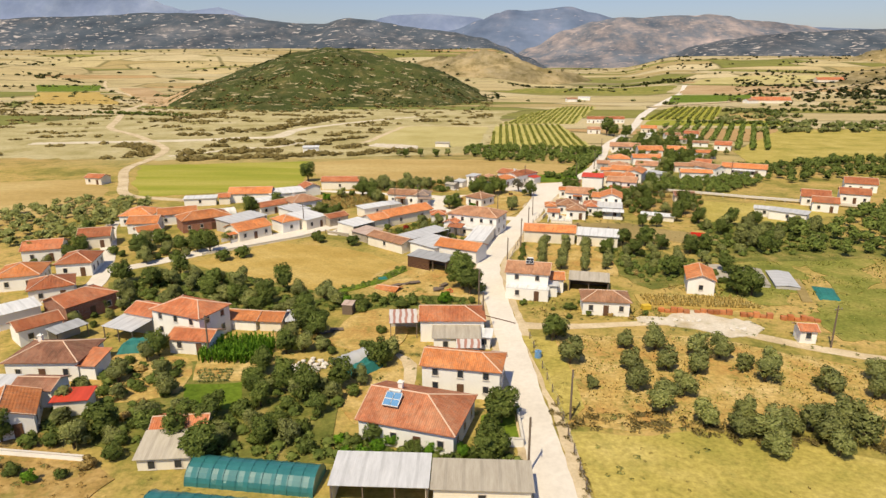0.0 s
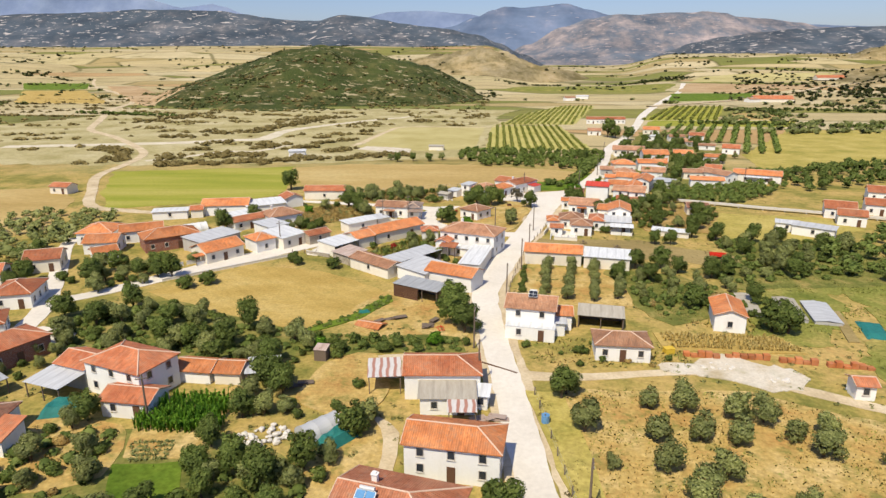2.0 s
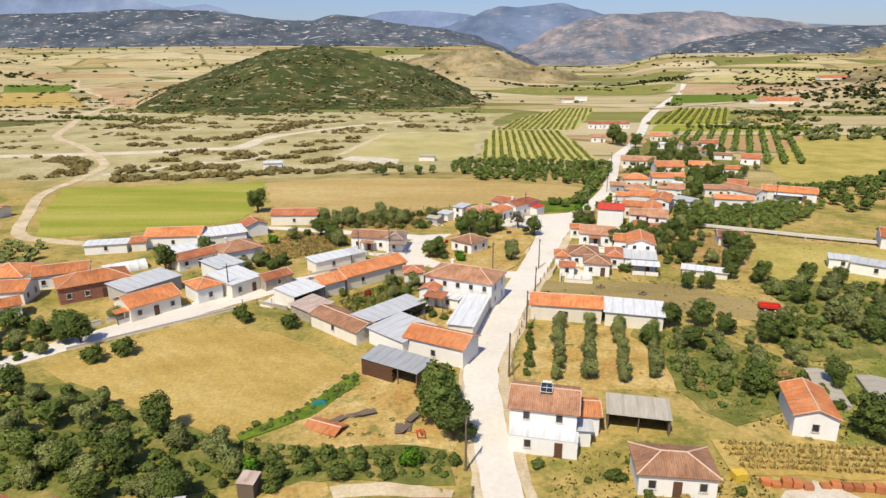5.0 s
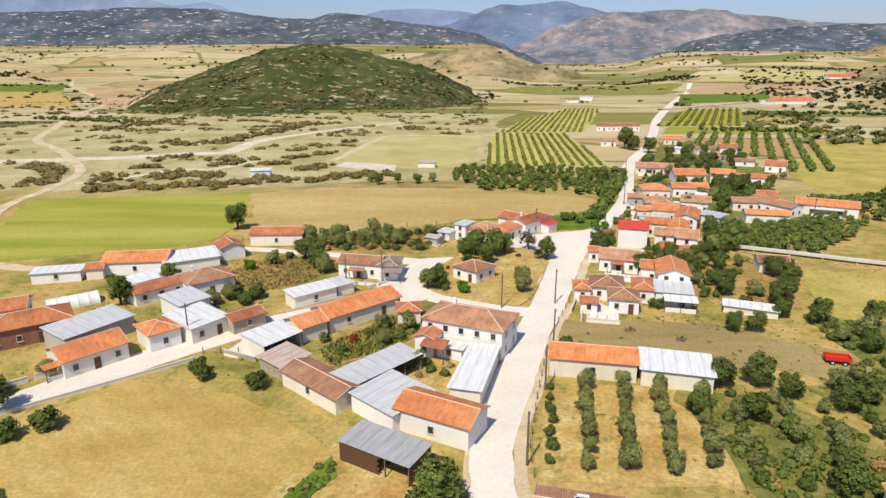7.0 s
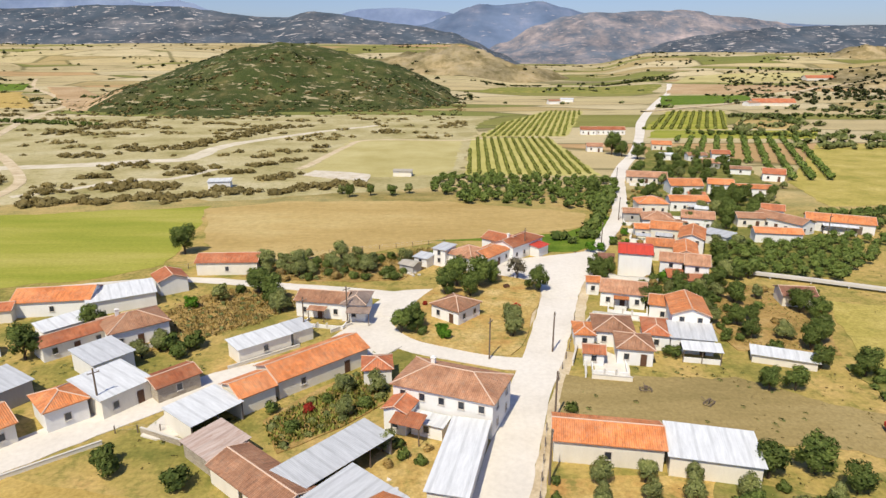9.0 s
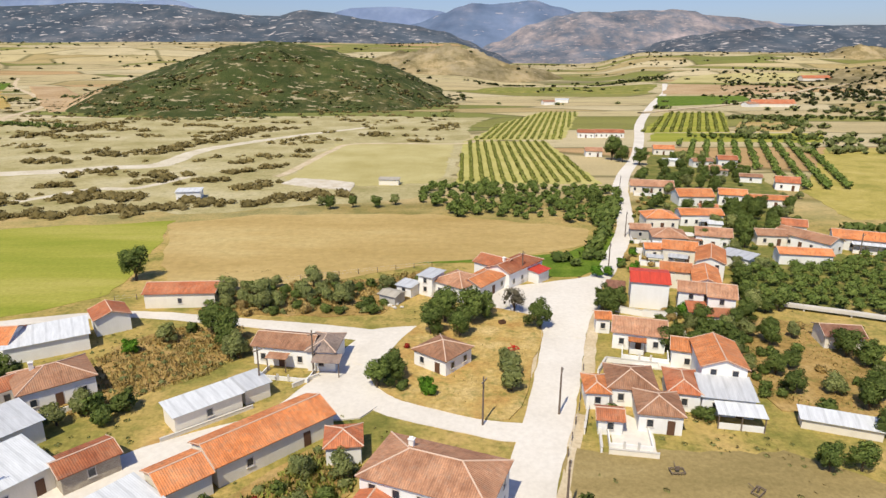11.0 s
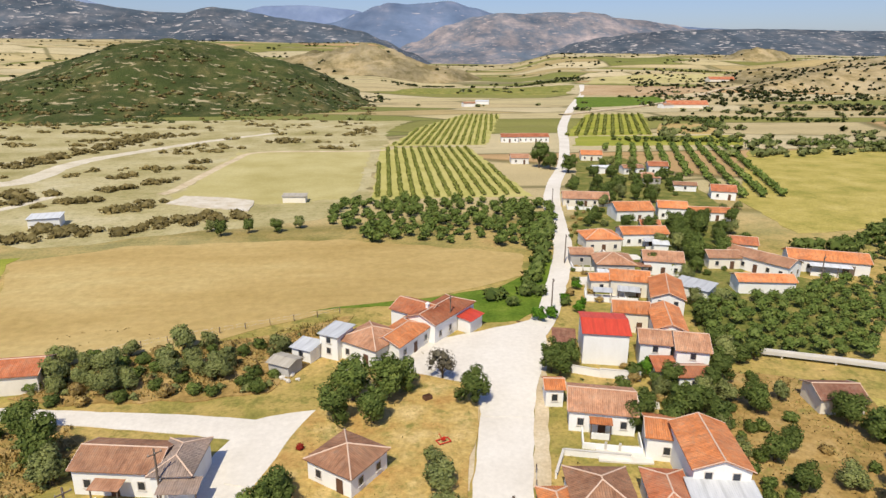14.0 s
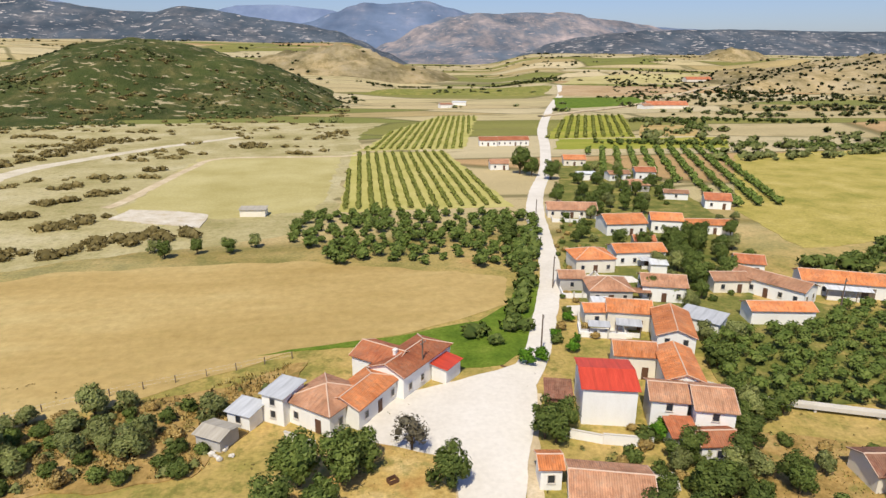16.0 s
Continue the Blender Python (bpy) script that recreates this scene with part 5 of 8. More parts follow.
# east row along the road
house(42.3, 193.4, -18, 9.4, 8.0, 3.2, "gable", TILE_OLD, WHITE)
house(37.3, 199.0, -10, 3.2, 4.0, 3.0, "gable", TILE_ORANGE, WHITE, "hut", "f")
house(47.7, 185.3, -20, 5.6, 6.0, 3.4, "gable", TILE_ORANGE, WHITE)
house(49.6, 178.6, -13, 7.0, 10.0, 5.0, "gable_y", TILE_ORANGE, WHITE)
house(47.6, 171.4, -13, 7.7, 6.0, 3.0, "mono", SHEET_GREY, WHITE, "annex", "f", slope=0.12)
house(29.5, 173.9, -7, 3.9, 6.0, 2.8, "hip", TILE_ORANGE, WHITE, "annex", "f")
house(35.0, 175.4, -10, 7.4, 8.0, 3.0, "hip", TILE_OLD, WHITE)
house(36.6, 168.0, -11, 6.4, 7.0, 3.0, "hip", TILE_OLD, WHITE)
house(42.3, 174.0, -14, 5.0, 8.0, 3.0, "hip", TILE_RED, WHITE, "house", "f")
house(29.5, 166.4, -11, 3.9, 4.0, 2.4, "gable", TILE_RED, WHITE, "hut", "f")
house(50.7, 213.2, -16, 8.0, 9.6, 5.6, "gable", SHEET_RED, WHITE, "house", "r", slope=0.18)
house(44.4, 215.0, -17, 4.1, 4.6, 2.6, "mono", TILE_DARK, BRICK, "shed", "", slope=0.15)
house(57.8, 209.0, -20, 5.4, 6.5, 4.6, "gable", TILE_OLD, WHITE)
house(62.5, 206.0, -20, 5.6, 8.0, 4.8, "gable", TILE_OLD, WHITE)
house(56.5, 202.6, -10, 3.8, 4.0, 2.6, "mono", TILE_RED, WHITE, "annex", "", slope=0.2)
house(59.6, 200.2, -8, 5.4, 4.6, 2.8, "gable", TILE_RED, WHITE, "annex", "f")
house(63.8, 216.0, -20, 5.8, 11.5, 4.6, "gable_y", TILE_ORANGE, WHITE)
house(60.2, 223.3, -18, 7.0, 6.4, 4.0, "gable", TILE_ORANGE, CREAM)
house(71.3, 230.6, -24, 6.8, 12.5, 4.4, "gable_y", TILE_ORANGE, WHITE)
house(68.2, 241.2, -20, 8.6, 7.3, 3.6, "gable", TILE_ORANGE, CREAM)
house(81.0, 236.5, -50, 8.0, 6.0, 2.8, "mono", SHEET_GREY, WHITE, "shed", "", slope=0.06)
house(62.3, 243.0, -10, 5.2, 5.0, 3.0, "gable", TILE_ORANGE, CREAM, "hut", "f")
house(74.8, 274.0, -5, 10.1, 9.0, 3.6, "hip", TILE_ORANGE, CREAM)
house(88.0, 276.6, -5, 13.1, 7.2, 3.6, "gable", TILE_ORANGE, WHITE)
house(70.4, 255.0, -12, 9.4, 9.0, 3.0, "hip", TILE_OLD, GREYWALL)
house(82.0, 253.3, -20, 9.5, 8.0, 3.6, "gable", TILE_OLD, WHITE)
house(89.3, 268.0, -20, 4.4, 4.0, 2.6, "mono", SHEET_WHITE, WHITE, "shed", "", slope=0.08)
house(65.0, 262.0, -12, 6.0, 5.5, 3.0, "gable", TILE_OLD, GREYWALL)
house(90.5, 326, -15, 16.1, 9, 2.8, "gable", TILE_OLD, CREAM)
house(97.5, 304.5, -4, 12.5, 10, 3.6, "gable", TILE_ORANGE, WHITE)
house(95.2, 286.6, -15, 6.0, 5.5, 3.0, "gable", TILE_RED, CREAM)
house(111.0, 303.5, -20, 9.4, 8.0, 4.0, "gable", TILE_ORANGE, WHITE)
house(122, 299.5, -14, 14.6, 5.9, 3.0, "gable", TILE_ORANGE, WHITE, "house", "f")
house(131, 424, -15, 11, 9, 3.2, "gable", TILE_ORANGE, CREAM)
house(91.9, 418, -8, 9.1, 8, 3.0, "gable", TILE_OLD, WHITE)
house(120.9, 386, -8, 8.4, 6.1, 3.0, "gable", SHEET_WHITE, WHITE, slope=0.2)
house(108, 500, -10, 11, 9, 3.4, "gable", TILE_RED, WHITE)
house(122.5, 500, -4, 20, 9, 3.4, "gable", TILE_RED, WHITE)
house(145.3, 330, -25, 9, 9, 3.2, "gable", TILE_RED, WHITE)
house(146, 383, -15, 9, 8, 3.8, "gable", TILE_RED, WHITE)
house(134, 383, 0, 10, 6, 3.0, "gable", TILE_OLD, WHITE)
house(131, 361.7, -20, 11, 8, 2.8, "hip", TILE_OLD, GREYWALL)
house(138, 344, -20, 9, 5, 2.6, "gable", TILE_OLD, WHITE, "shed")
house(122.5, 249.5, -25, 18, 8.0, 3.2, "gable", TILE_ORANGE, WHITE, "barn", "f", door=2)
house(97.7, 237.6, -12, 12.7, 5.5, 3.0, "gable", TILE_ORANGE, WHITE, "barn", "")
house(106.5, 250.5, -62, 16.0, 7.0, 3.4, "gable", TILE_OLD, WHITE)
house(111.0, 265.3, -25, 7.0, 7.0, 3.0, "gable", TILE_RED, WHITE)
house(98.5, 255.1, -10, 8.2, 6.0, 3.0, "gable", TILE_OLD, CREAM)
house(77.5, 192.0, -10, 7.0, 6.0, 2.6, "gable", TILE_DARK, CREAM, "barn", "f")
house(120.7, 189.5, -25, 9.0, 9.0, 3.2, "gable", TILE_RED, WHITE)
house(118.5, 179.5, -25, 8.0, 7.0, 3.2, "gable", TILE_RED, WHITE)
house(135.6, 192.9, -25, 9.5, 8.0, 3.4, "gable", TILE_RED, WHITE)
house(150.2, 214, -25, 11, 9.0, 3.2, "gable", TILE_RED, WHITE)
house(377, 775, -5, 46, 15, 3.5, "gable", TILE_RED, CREAM, "barn", "", slope=0.55)
house(352, 771, 20, 16, 10, 3.5, "gable", TILE_OLD, WHITE, "barn", "")
house(702, 1240, 0, 52, 18, 4.0, "gable", TILE_RED, CREAM, "barn", "", slope=0.55)
house(140, 800, 10, 14, 9, 3.6, "gable", TILE_OLD, WHITE, "barn", "")
house(163, 838, -15, 16, 9, 3.6, "mono", SHEET_WHITE, WHITE, "barn", "")

# the plain
house(-80.8, 317, 10, 9.0, 7.0, 3.0, "mono", SHEET_WHITE, WHITE, "barn", "", slope=0.04)
house(-10.1, 341.8, -6, 8.6, 5.0, 2.4, "mono", SHEET_TAN, CREAM, "hut", "", slope=0.06)
house(-144.6, 222, -10, 8.0, 6.0, 2.8, "gable", TILE_RED, CREAM, "hut", "f")
house(-37.8, 81.9, -7, 6.2, 5.0, 2.1, "gable", TILE_ORANGE, WHITE, "house", "")
house(-32.6, 81.6, -4, 4.6, 5.0, 2.0, "gable", TILE_ORANGE, CREAM, "annex", "")
open_shed(-28.0, 82.0, 10, 5.0, 5.0, 2.0, SHEET_GREY, 0.06, "shed", "bl", GREYWALL)
house(-20.3, 88.4, -8, 2.2, 2.2, 2.0, "mono", SHEET_RUST, TIMBER_WALL, "hut", "", label="small brown timber garden hut", over=0.1)
house(30.2, 226.5, 48, 5.0, 3.4, 2.6, "mono", SHEET_RED, WHITE, "porch", "", slope=0.12, label="shop porch under a bright red awning roof")

# ---- trees and shrubs ----
def crown_data(rng, R, H, leaves, size, lobes=7, base=0.9):
    """Small leaf clumps through the outer part of a lumpy cluster of lobes."""
    cs = [(np.array([R * rng.uniform(-0.12, 0.12), R * rng.uniform(-0.12, 0.12), base + H * rng.uniform(0.42, 0.52)]), R * 0.66)]
    for i in range(lobes):
        a = rng.uniform(0, 2 * math.pi)
        up = rng.uniform(0.15, 0.88)
        d = rng.uniform(0.4, 0.9) * R * (1.05 - 0.55 * up)
        cs.append((np.array([d * math.cos(a), d * math.sin(a), base + H * up]), R * rng.uniform(0.18, 0.40)))
    v, f = [], []
    total = sum(r * r for c, r in cs)
    for k in range(leaves):
        pick = rng.uniform(0, total)
        for c, r in cs:
            pick -= r * r
            if pick <= 0:
                break
        n = np.array([rng.gauss(0, 1), rng.gauss(0, 1), rng.gauss(0.2, 0.85)])
        n /= np.linalg.norm(n) + 1e-6
        p = c + n * r * (0.8 + 0.42 * rng.random()) * np.array([1, 1, 0.85 * H / (1.6 * R)])
        if p[2] < base * 0.6:
            continue
        t = np.array([rng.gauss(0, 1), rng.gauss(0, 1), rng.gauss(0, 1)])
        m = n + 0.7 * t / (np.linalg.norm(t) + 1e-6)
        m /= np.linalg.norm(m) + 1e-6
        a = np.cross(m, [0.3, 0.2, 0.93])
        a /= np.linalg.norm(a) + 1e-6
        b = np.cross(m, a)
        s = size * rng.uniform(0.55, 1.35)
        w = rng.uniform(0.45, 0.8)
        o = len(v)
        for da, db in ((-1, -w), (1.1, 0.1), (-0.3, w * 1.3)):
            v.append(tuple(p + a * da * s * rng.uniform(0.8, 1.15) + b * db * s + m * rng.uniform(-0.12, 0.12) * s))
        f.append((o, o + 1, o + 2))
    return v, f, cs


def soft_normals(me, cx=0.0, cy=0.0, cz=1.0, k=0.6):
    """Leaf normals leaning outwards from the crown's middle, as a mass of leaves catches the light."""
    n = len(me.vertices)
    co = np.zeros(n * 3, dtype=np.float32)
    me.vertices.foreach_get("co", co)
    no = np.zeros(n * 3, dtype=np.float32)
    me.vertices.foreach_get("normal", no)
    co, no = co.reshape(-1, 3), no.reshape(-1, 3)
    d = co - np.array([cx, cy, cz])
    d /= np.linalg.norm(d, axis=1)[:, None] + 1e-6
    flip = np.sign(np.sum(no * d, axis=1))[:, None]
    q = d * k + no * flip * (1 - k)
    q /= np.linalg.norm(q, axis=1)[:, None] + 1e-6
    me.polygons.foreach_set("use_smooth", [True] * len(me.polygons))
    me.normals_split_custom_set_from_vertices(q.tolist())


def unit_blob():
    """An icosahedron."""
    bm = bmesh.new()
    bmesh.ops.create_icosphere(bm, subdivisions=1, radius=1.0)
    v = [tuple(p.co) for p in bm.verts]
    f = [tuple(q.index for q in g.verts) for g in bm.faces]
    bm.free()
    return v, f


BLOB = unit_blob()


def core_data(cs, k):
    """Lumpy filled lobes behind the leaves."""
    out = []
    for i, (c, r) in enumerate(cs):
        vs = []
        for p in BLOB[0]:
            w = 1 + 0.22 * noise.noise(Vector(p) * 2.3 + Vector((i * 3.1, c[0], c[1])))
            vs.append(tuple(c + np.array(p) * r * k * w))
        out.append((vs, BLOB[1]))
    return joined(out)


def tree_meshes(name, seed, R, H, leaves, size, material, base, trunk):
    rng = random.Random(seed)
    v, f, cs = crown_data(rng, R, H, leaves, size, 13, base)
    cv, cf = core_data(cs, 0.62)
    v, f = joined([(v, f), (cv, cf)])
    crown = bpy.data.meshes.new("crown")
    crown.from_pydata(v, [], f)
    crown.materials.append(material)
    soft_normals(crown, 0, 0, base + H * 0.3, 0.55)
    pcs = [tube((0, 0, -0.2), (0.05, 0.03, base + H * 0.3), trunk, trunk * 0.65, 7)]
    for i in range(4):
        a = i * 1.6 + rng.uniform(0, 0.8)
        pcs.append(tube((0.05, 0.03, base * 0.8), (R * 0.45 * math.cos(a), R * 0.45 * math.sin(a), base + H * 0.5), trunk * 0.5, trunk * 0.2, 5))
    tv, tf = joined(pcs)
    wood = bpy.data.meshes.new("trunk")
    wood.from_pydata(tv, [], tf)
    wood.materials.append(BARK)
    return wood, crown


KINDS = {
    "olive_tree": [tree_meshes("olive", 11 + i, 2.15, 3.3, 2000, 0.17, LEAF_OLIVE, 0.6, 0.2) for i in range(4)],
    "tree": [tree_meshes("tree", 31 + i, 2.5, 4.4, 2250, 0.195, LEAF_GREEN, 0.9, 0.2) for i in range(4)],
    "bush": [tree_meshes("bush", 51 + i, 1.45, 1.7, 800, 0.17, LEAF_GREEN, 0.15, 0.08) for i in range(3)],
    "dry_bush": [tree_meshes("dry", 71 + i, 1.4, 1.5, 900, 0.16, LEAF_DRY, 0.15, 0.08) for i in range(3)],
    "flowering_bush": [tree_meshes("flower", 97, 1.3, 1.8, 600, 0.17, LEAF_FLOWER, 0.2, 0.08)],
    "bare_tree": [tree_meshes("bare", 121, 2.3, 4.0, 900, 0.14, LEAF_GREY, 0.8, 0.16)],
    "bright_bush": [tree_meshes("bright", 91 + i, 1.4, 2.2, 1100, 0.17, LEAF_BRIGHT, 0.2, 0.08) for i in range(2)],
}
WORDS = {"olive_tree": ("grey-green olive tree with a round low crown", "olive tree"), "tree": ("leafy dark green tree with an uneven crown", "tree"),
         "bush": ("dense green bush on dry ground", "bush"), "dry_bush": ("sparse brownish sun-dried bush", "bush"), "flowering_bush": ("bush covered in deep red flowers", "bush"), "bare_tree": ("half-bare grey-brown tree with thin twigs", "tree"), "bright_bush": ("fresh bright green leafy shrub", "bush")}
plant_rng = random.Random(5)


def plant(kind, x, y, s=1.0, tall=1.0, group=""):
    wood, crown = plant_rng.choice(KINDS[kind])
    ob = tagged(new(kind), *WORDS[kind], group)
    ob.matrix_basis = pose(x, y, 0, 0, 0, plant_rng.uniform(0, 360)) @ Matrix.Diagonal((s * plant_rng.uniform(0.84, 1.14), s * plant_rng.uniform(0.84, 1.14), s * tall, 1))
    for nm, me in (("trunk", wood), ("crown", crown)):
        p = new(nm, me)
        p.parent = ob
    return ob


def inside(p, poly):
    x, y = p
    hit = False
    for (x0, y0), (x1, y1) in zip(poly, poly[1:] + poly[:1]):
        if (y0 > y) != (y1 > y) and x < (x1 - x0) * (y - y0) / (y1 - y0) + x0:
            hit = not hit
    return hit


def scatter(poly, gap, seed, tries=4000):
    """Loosely spaced spots inside a polygon."""
    rng = random.Random(seed)
    xs, ys = [p[0] for p in poly], [p[1] for p in poly]
    out = []
    for _ in range(tries):
        p = (rng.uniform(min(xs), max(xs)), rng.uniform(min(ys), max(ys)))
        if inside(p, poly) and all(math.hypot(p[0] - q[0], p[1] - q[1]) > gap for q in out):
            out.append(p)
    return out


# open spots of the gardens: vegetable bed, lawn, stone heap, bare yard
CLEAR = [(-41, -28.5, 60, 68.5), (-40, -29.5, 52, 60), (-28, -19.5, 62, 70), (-18, -12, 47, 54)]


def is_open(x, y):
    return any(x0 < x < x1 and y0 < y < y1 for x0, x1, y0, y1 in CLEAR)


def thicket(poly, gap, seed, mix, s0=0.8, s1=1.25, tall=1.0, group="", tries=900):
    rng = random.Random(seed + 100)
    for x, y in scatter(poly, gap, seed, tries):
        if is_open(x, y):
            continue
        plant(rng.choice(mix), x, y, rng.uniform(s0, s1), tall * rng.uniform(0.85, 1.15), group)


# olive grove beside the road
OLIVES = [(17.6, 77.7), (18.4, 67.9), (28.4, 74.0), (27.3, 66.1), (33.3, 73.5), (32.9, 66.3), (39.5, 71.5), (37.4, 65.5), (42.8, 70.5), (20.4, 60.2),
          (26.7, 59.8), (33.0, 58.3), (28.4, 53.5), (33.1, 50.8), (45.1, 66.6), (49.5, 67.7), (46.5, 62.9), (38.9, 51.7), (54.3, 59.7), (63.2, 63.4),
          (60.4, 58.2), (40.2, 47.1), (43.3, 49.1), (46.6, 49.8), (47.6, 47.0), (51.3, 50.6), (39.5, 44.0), (46.9, 44.4), (51.9, 47.5), (36.6, 48.3)]
for i, (x, y) in enumerate(OLIVES):
    plant("olive_tree", x, y, plant_rng.uniform(0.8, 1.15) * (0.6 if i == 9 else 1), 1.0, "olive trees of the roadside grove")
for x, y, s, k in ((1.0, 107.5, 1.25, "tree"), (1.6, 102.5, 1.25, "tree"), (3.0, 99.0, 1.1, "tree"), (16.7, 76.2, 1.0, "tree"), (58.0, 100.5, 1.2, "tree"), (60.5, 99.5, 1.1, "tree"), (-52.6, 123.6, 1.5, "bush"), (-56.5, 121, 1.4, "bush"),
                   (-37.9, 139.5, 1.4, "bush"), (-36.5, 137.5, 1.2, "bush"), (-27.2, 134.9, 1.4, "bush"), (-61.4, 228.5, 1.5, "tree"), (8.2, 203, 1.3, "tree"), (5.4, 197.5, 1.2, "tree"),
                   (13, 202.9, 1.3, "tree"), (16.0, 205.4, 1.0, "tree"), (10.7, 196.5, 1.1, "tree"), (22.2, 207.9, 1.15, "bare_tree"), (25.9, 199.8, 1.1, "tree"),
                   (-0.6, 180.8, 0.95, "tree"), (-3.0, 178.3, 0.95, "tree"), (1.0, 177.4, 0.9, "bush"), (-1.0, 184.0, 1.2, "bush"), (5.2, 175.6, 0.8, "bright_bush"), (4.5, 176.6, 1.1, "bright_bush"),
                   (18.1, 181.5, 0.95, "olive_tree"), (17.4, 176.5, 0.95, "olive_tree"), (17.8, 186, 0.7, "olive_tree"), (-46, 190.9, 1.1, "bright_bush"), (-28, 189.5, 1.1, "olive_tree"), (-30.5, 194, 1.2, "tree"),
                   (-34.5, 199.0, 1.1, "tree"), (-38.5, 199.5, 1.0, "bush"), (-43.2, 172, 1.6, "bush"), (-38.5, 172.4, 1.6, "bush"), (-40, 169, 1.4, "bush"), (39.9, 207.5, 1.1, "tree"), (43.5, 209.0, 0.9, "tree"), (41.0, 206.3, 1.0, "tree"),
                   (56.4, 200.0, 0.9, "tree"), (52.5, 204.0, 1.2, "bush"), (55.0, 204.5, 1.2, "bright_bush"), (44.0, 228.0, 1.2, "bright_bush"), (47.0, 229.0, 1.0, "bright_bush"), (-65.5, 168.5, 1.2, "tree"), (-60, 180, 1.0, "tree")):
    plant(k, x, y, s)
# orchard rows behind the white house
for k, (x0, y0, x1, y1) in enumerate(((17.5, 135, 14.8, 117), (22.6, 135.1, 19.4, 115.8), (28.2, 135.1, 24.2, 115.9), (33.7, 135.2, 29.2, 114.9), (39.7, 135.3, 34.4, 116))):
    for i in range(7):
        t = i / 6
        plant("olive_tree" if k else "bush", x0 + (x1 - x0) * t + plant_rng.uniform(-0.3, 0.3), y0 + (y1 - y0) * t, plant_rng.uniform(0.5, 0.8), 1.15, "orchard trees in rows")
for x, y, s, k in ((-31.2, 304.4, 0.9, "olive_tree"), (-27.6, 298.7, 0.9, "tree"), (-20.2, 301.1, 0.8, "tree"), (-12.5, 301.1, 0.8, "tree"), (-6, 304.7, 0.9, "olive_tree"), (97.4, 403, 2.4, "tree"), (106.5, 388, 1.6, "tree"),
                   (101, 397, 1.6, "tree"), (94, 258, 1.1, "tree"), (101, 284, 1.3, "tree"), (62, 300, 1.2, "tree"), (66, 310, 1.2, "bush"), (52, 235, 1.0, "bush"), (48, 196, 0.9, "bush"), (51, 198, 0.9, "bush"),
                   (54, 193, 0.9, "tree"), (49, 201, 1.1, "bush"), (31, 170, 0.8, "bush"), (40, 170.5, 0.8, "bush"), (43.5, 168, 1.1, "bush"), (22.5, 151, 0.8, "bush"), (-7, 47, 0.7, "bush"), (-2.5, 44, 0.8, "bright_bush"), (5.5, 55, 0.9, "bush"), (6.5, 50.5, 1.0, "tree"),
                   (8, 53, 0.8, "bush"), (-9.8, 71, 0.9, "bush"), (-11.5, 66.5, 1.1, "bush"), (-18, 88.5, 0.8, "bush"), (3.2, 94, 0.7, "bush"), (13.5, 93.5, 0.6, "bush"), (22, 91, 0.8, "bush"), (-20.2, 151.2, 1.0, "bush"), (-3.6, 141.6, 0.8, "olive_tree"), (-1.6, 142.6, 0.7, "bush"), (-0.8, 140.2, 0.8, "bush"), (1.4, 139.0, 0.7, "bush"), (2.2, 141.8, 0.6, "dry_bush"), (-2.8, 138.6, 0.6, "dry_bush"), (-7.0, 152.5, 0.9, "bush"), (-10.5, 157.0, 0.8, "olive_tree"), (-12.8, 154.0, 0.8, "bush"), (-9.6, 150.0, 0.8, "olive_tree"), (-16.4, 146.6, 0.9, "bush"), (-5.4, 156.6, 0.9, "olive_tree"), (-14.9, 151.2, 0.75, "flowering_bush"), (1.2, 191.6, 0.55, "flowering_bush")):
    plant(k, x, y, s)
# trees between the houses
for x, y, s in ((43.1, 135.7, 0.95), (49.3, 136.5, 1), (52.1, 132.8, 0.8), (58.5, 129.7, 0.9), (37.2, 127.9, 0.8), (43.6, 126.5, 0.9), (62.6, 131.3, 0.9), (77, 183, 0.9), (66, 163.2, 0.8), (58, 156.4, 0.8), (53.9, 156.3, 0.8), (71.4, 160.4, 1), (65.4, 201.5, 0.9), (74.4, 221.4, 1), (102.1, 259.3, 1.2), (103.4, 282.5, 1.2), (113.8, 289.1, 1.2)):
    plant("tree", x, y, s)
for x, y, s in ((118.5, 282.1, 1.1), (90.9, 270.4, 1.1), (70.5, 207.7, 1.1), (62.1, 198.3, 0.8), (94.6, 268.1, 1.2), (83.2, 250.8, 0.9), (83.7, 230.6, 1), (78.6, 231.5, 0.9), (-41.5, 195.3, 1), (-27.1, 188.8, 0.9), (-46.2, 168.8, 0.8), (-65.5, 171.3, 0.8), (-72.4, 126, 0.8), (-72.6, 131.8, 0.8), (-64.7, 131.9, 0.7), (-62.1, 138.2, 0.7), (-78.9, 125.9, 0.9), (-44.1, 171.5, 0.9)):
    plant("olive_tree", x, y, s)
for x, y, s, k in ((-26, 78, 1.1, "tree"), (-23.5, 76.5, 1.0, "tree"), (-28, 75, 0.9, "olive_tree"), (-11.8, 66.4, 0.9, "tree"), (-10.2, 69.0, 0.9, "olive_tree"), (-27.5, 70.5, 0.8, "tree"), (-20, 70.5, 0.7, "bush"),
                   (-28, 86, 0.9, "tree"), (-31, 87, 0.9, "olive_tree"), (-37, 86, 0.8, "tree"), (-15, 72.5, 0.8, "bush"), (-21.5, 73, 0.8, "bush"), (-48, 69, 0.9, "tree"), (-13, 79, 0.8, "bush"), (-10.5, 84.5, 0.7, "bush"), (-45, 92, 1, "olive_tree")):
    plant(k, x, y, s)
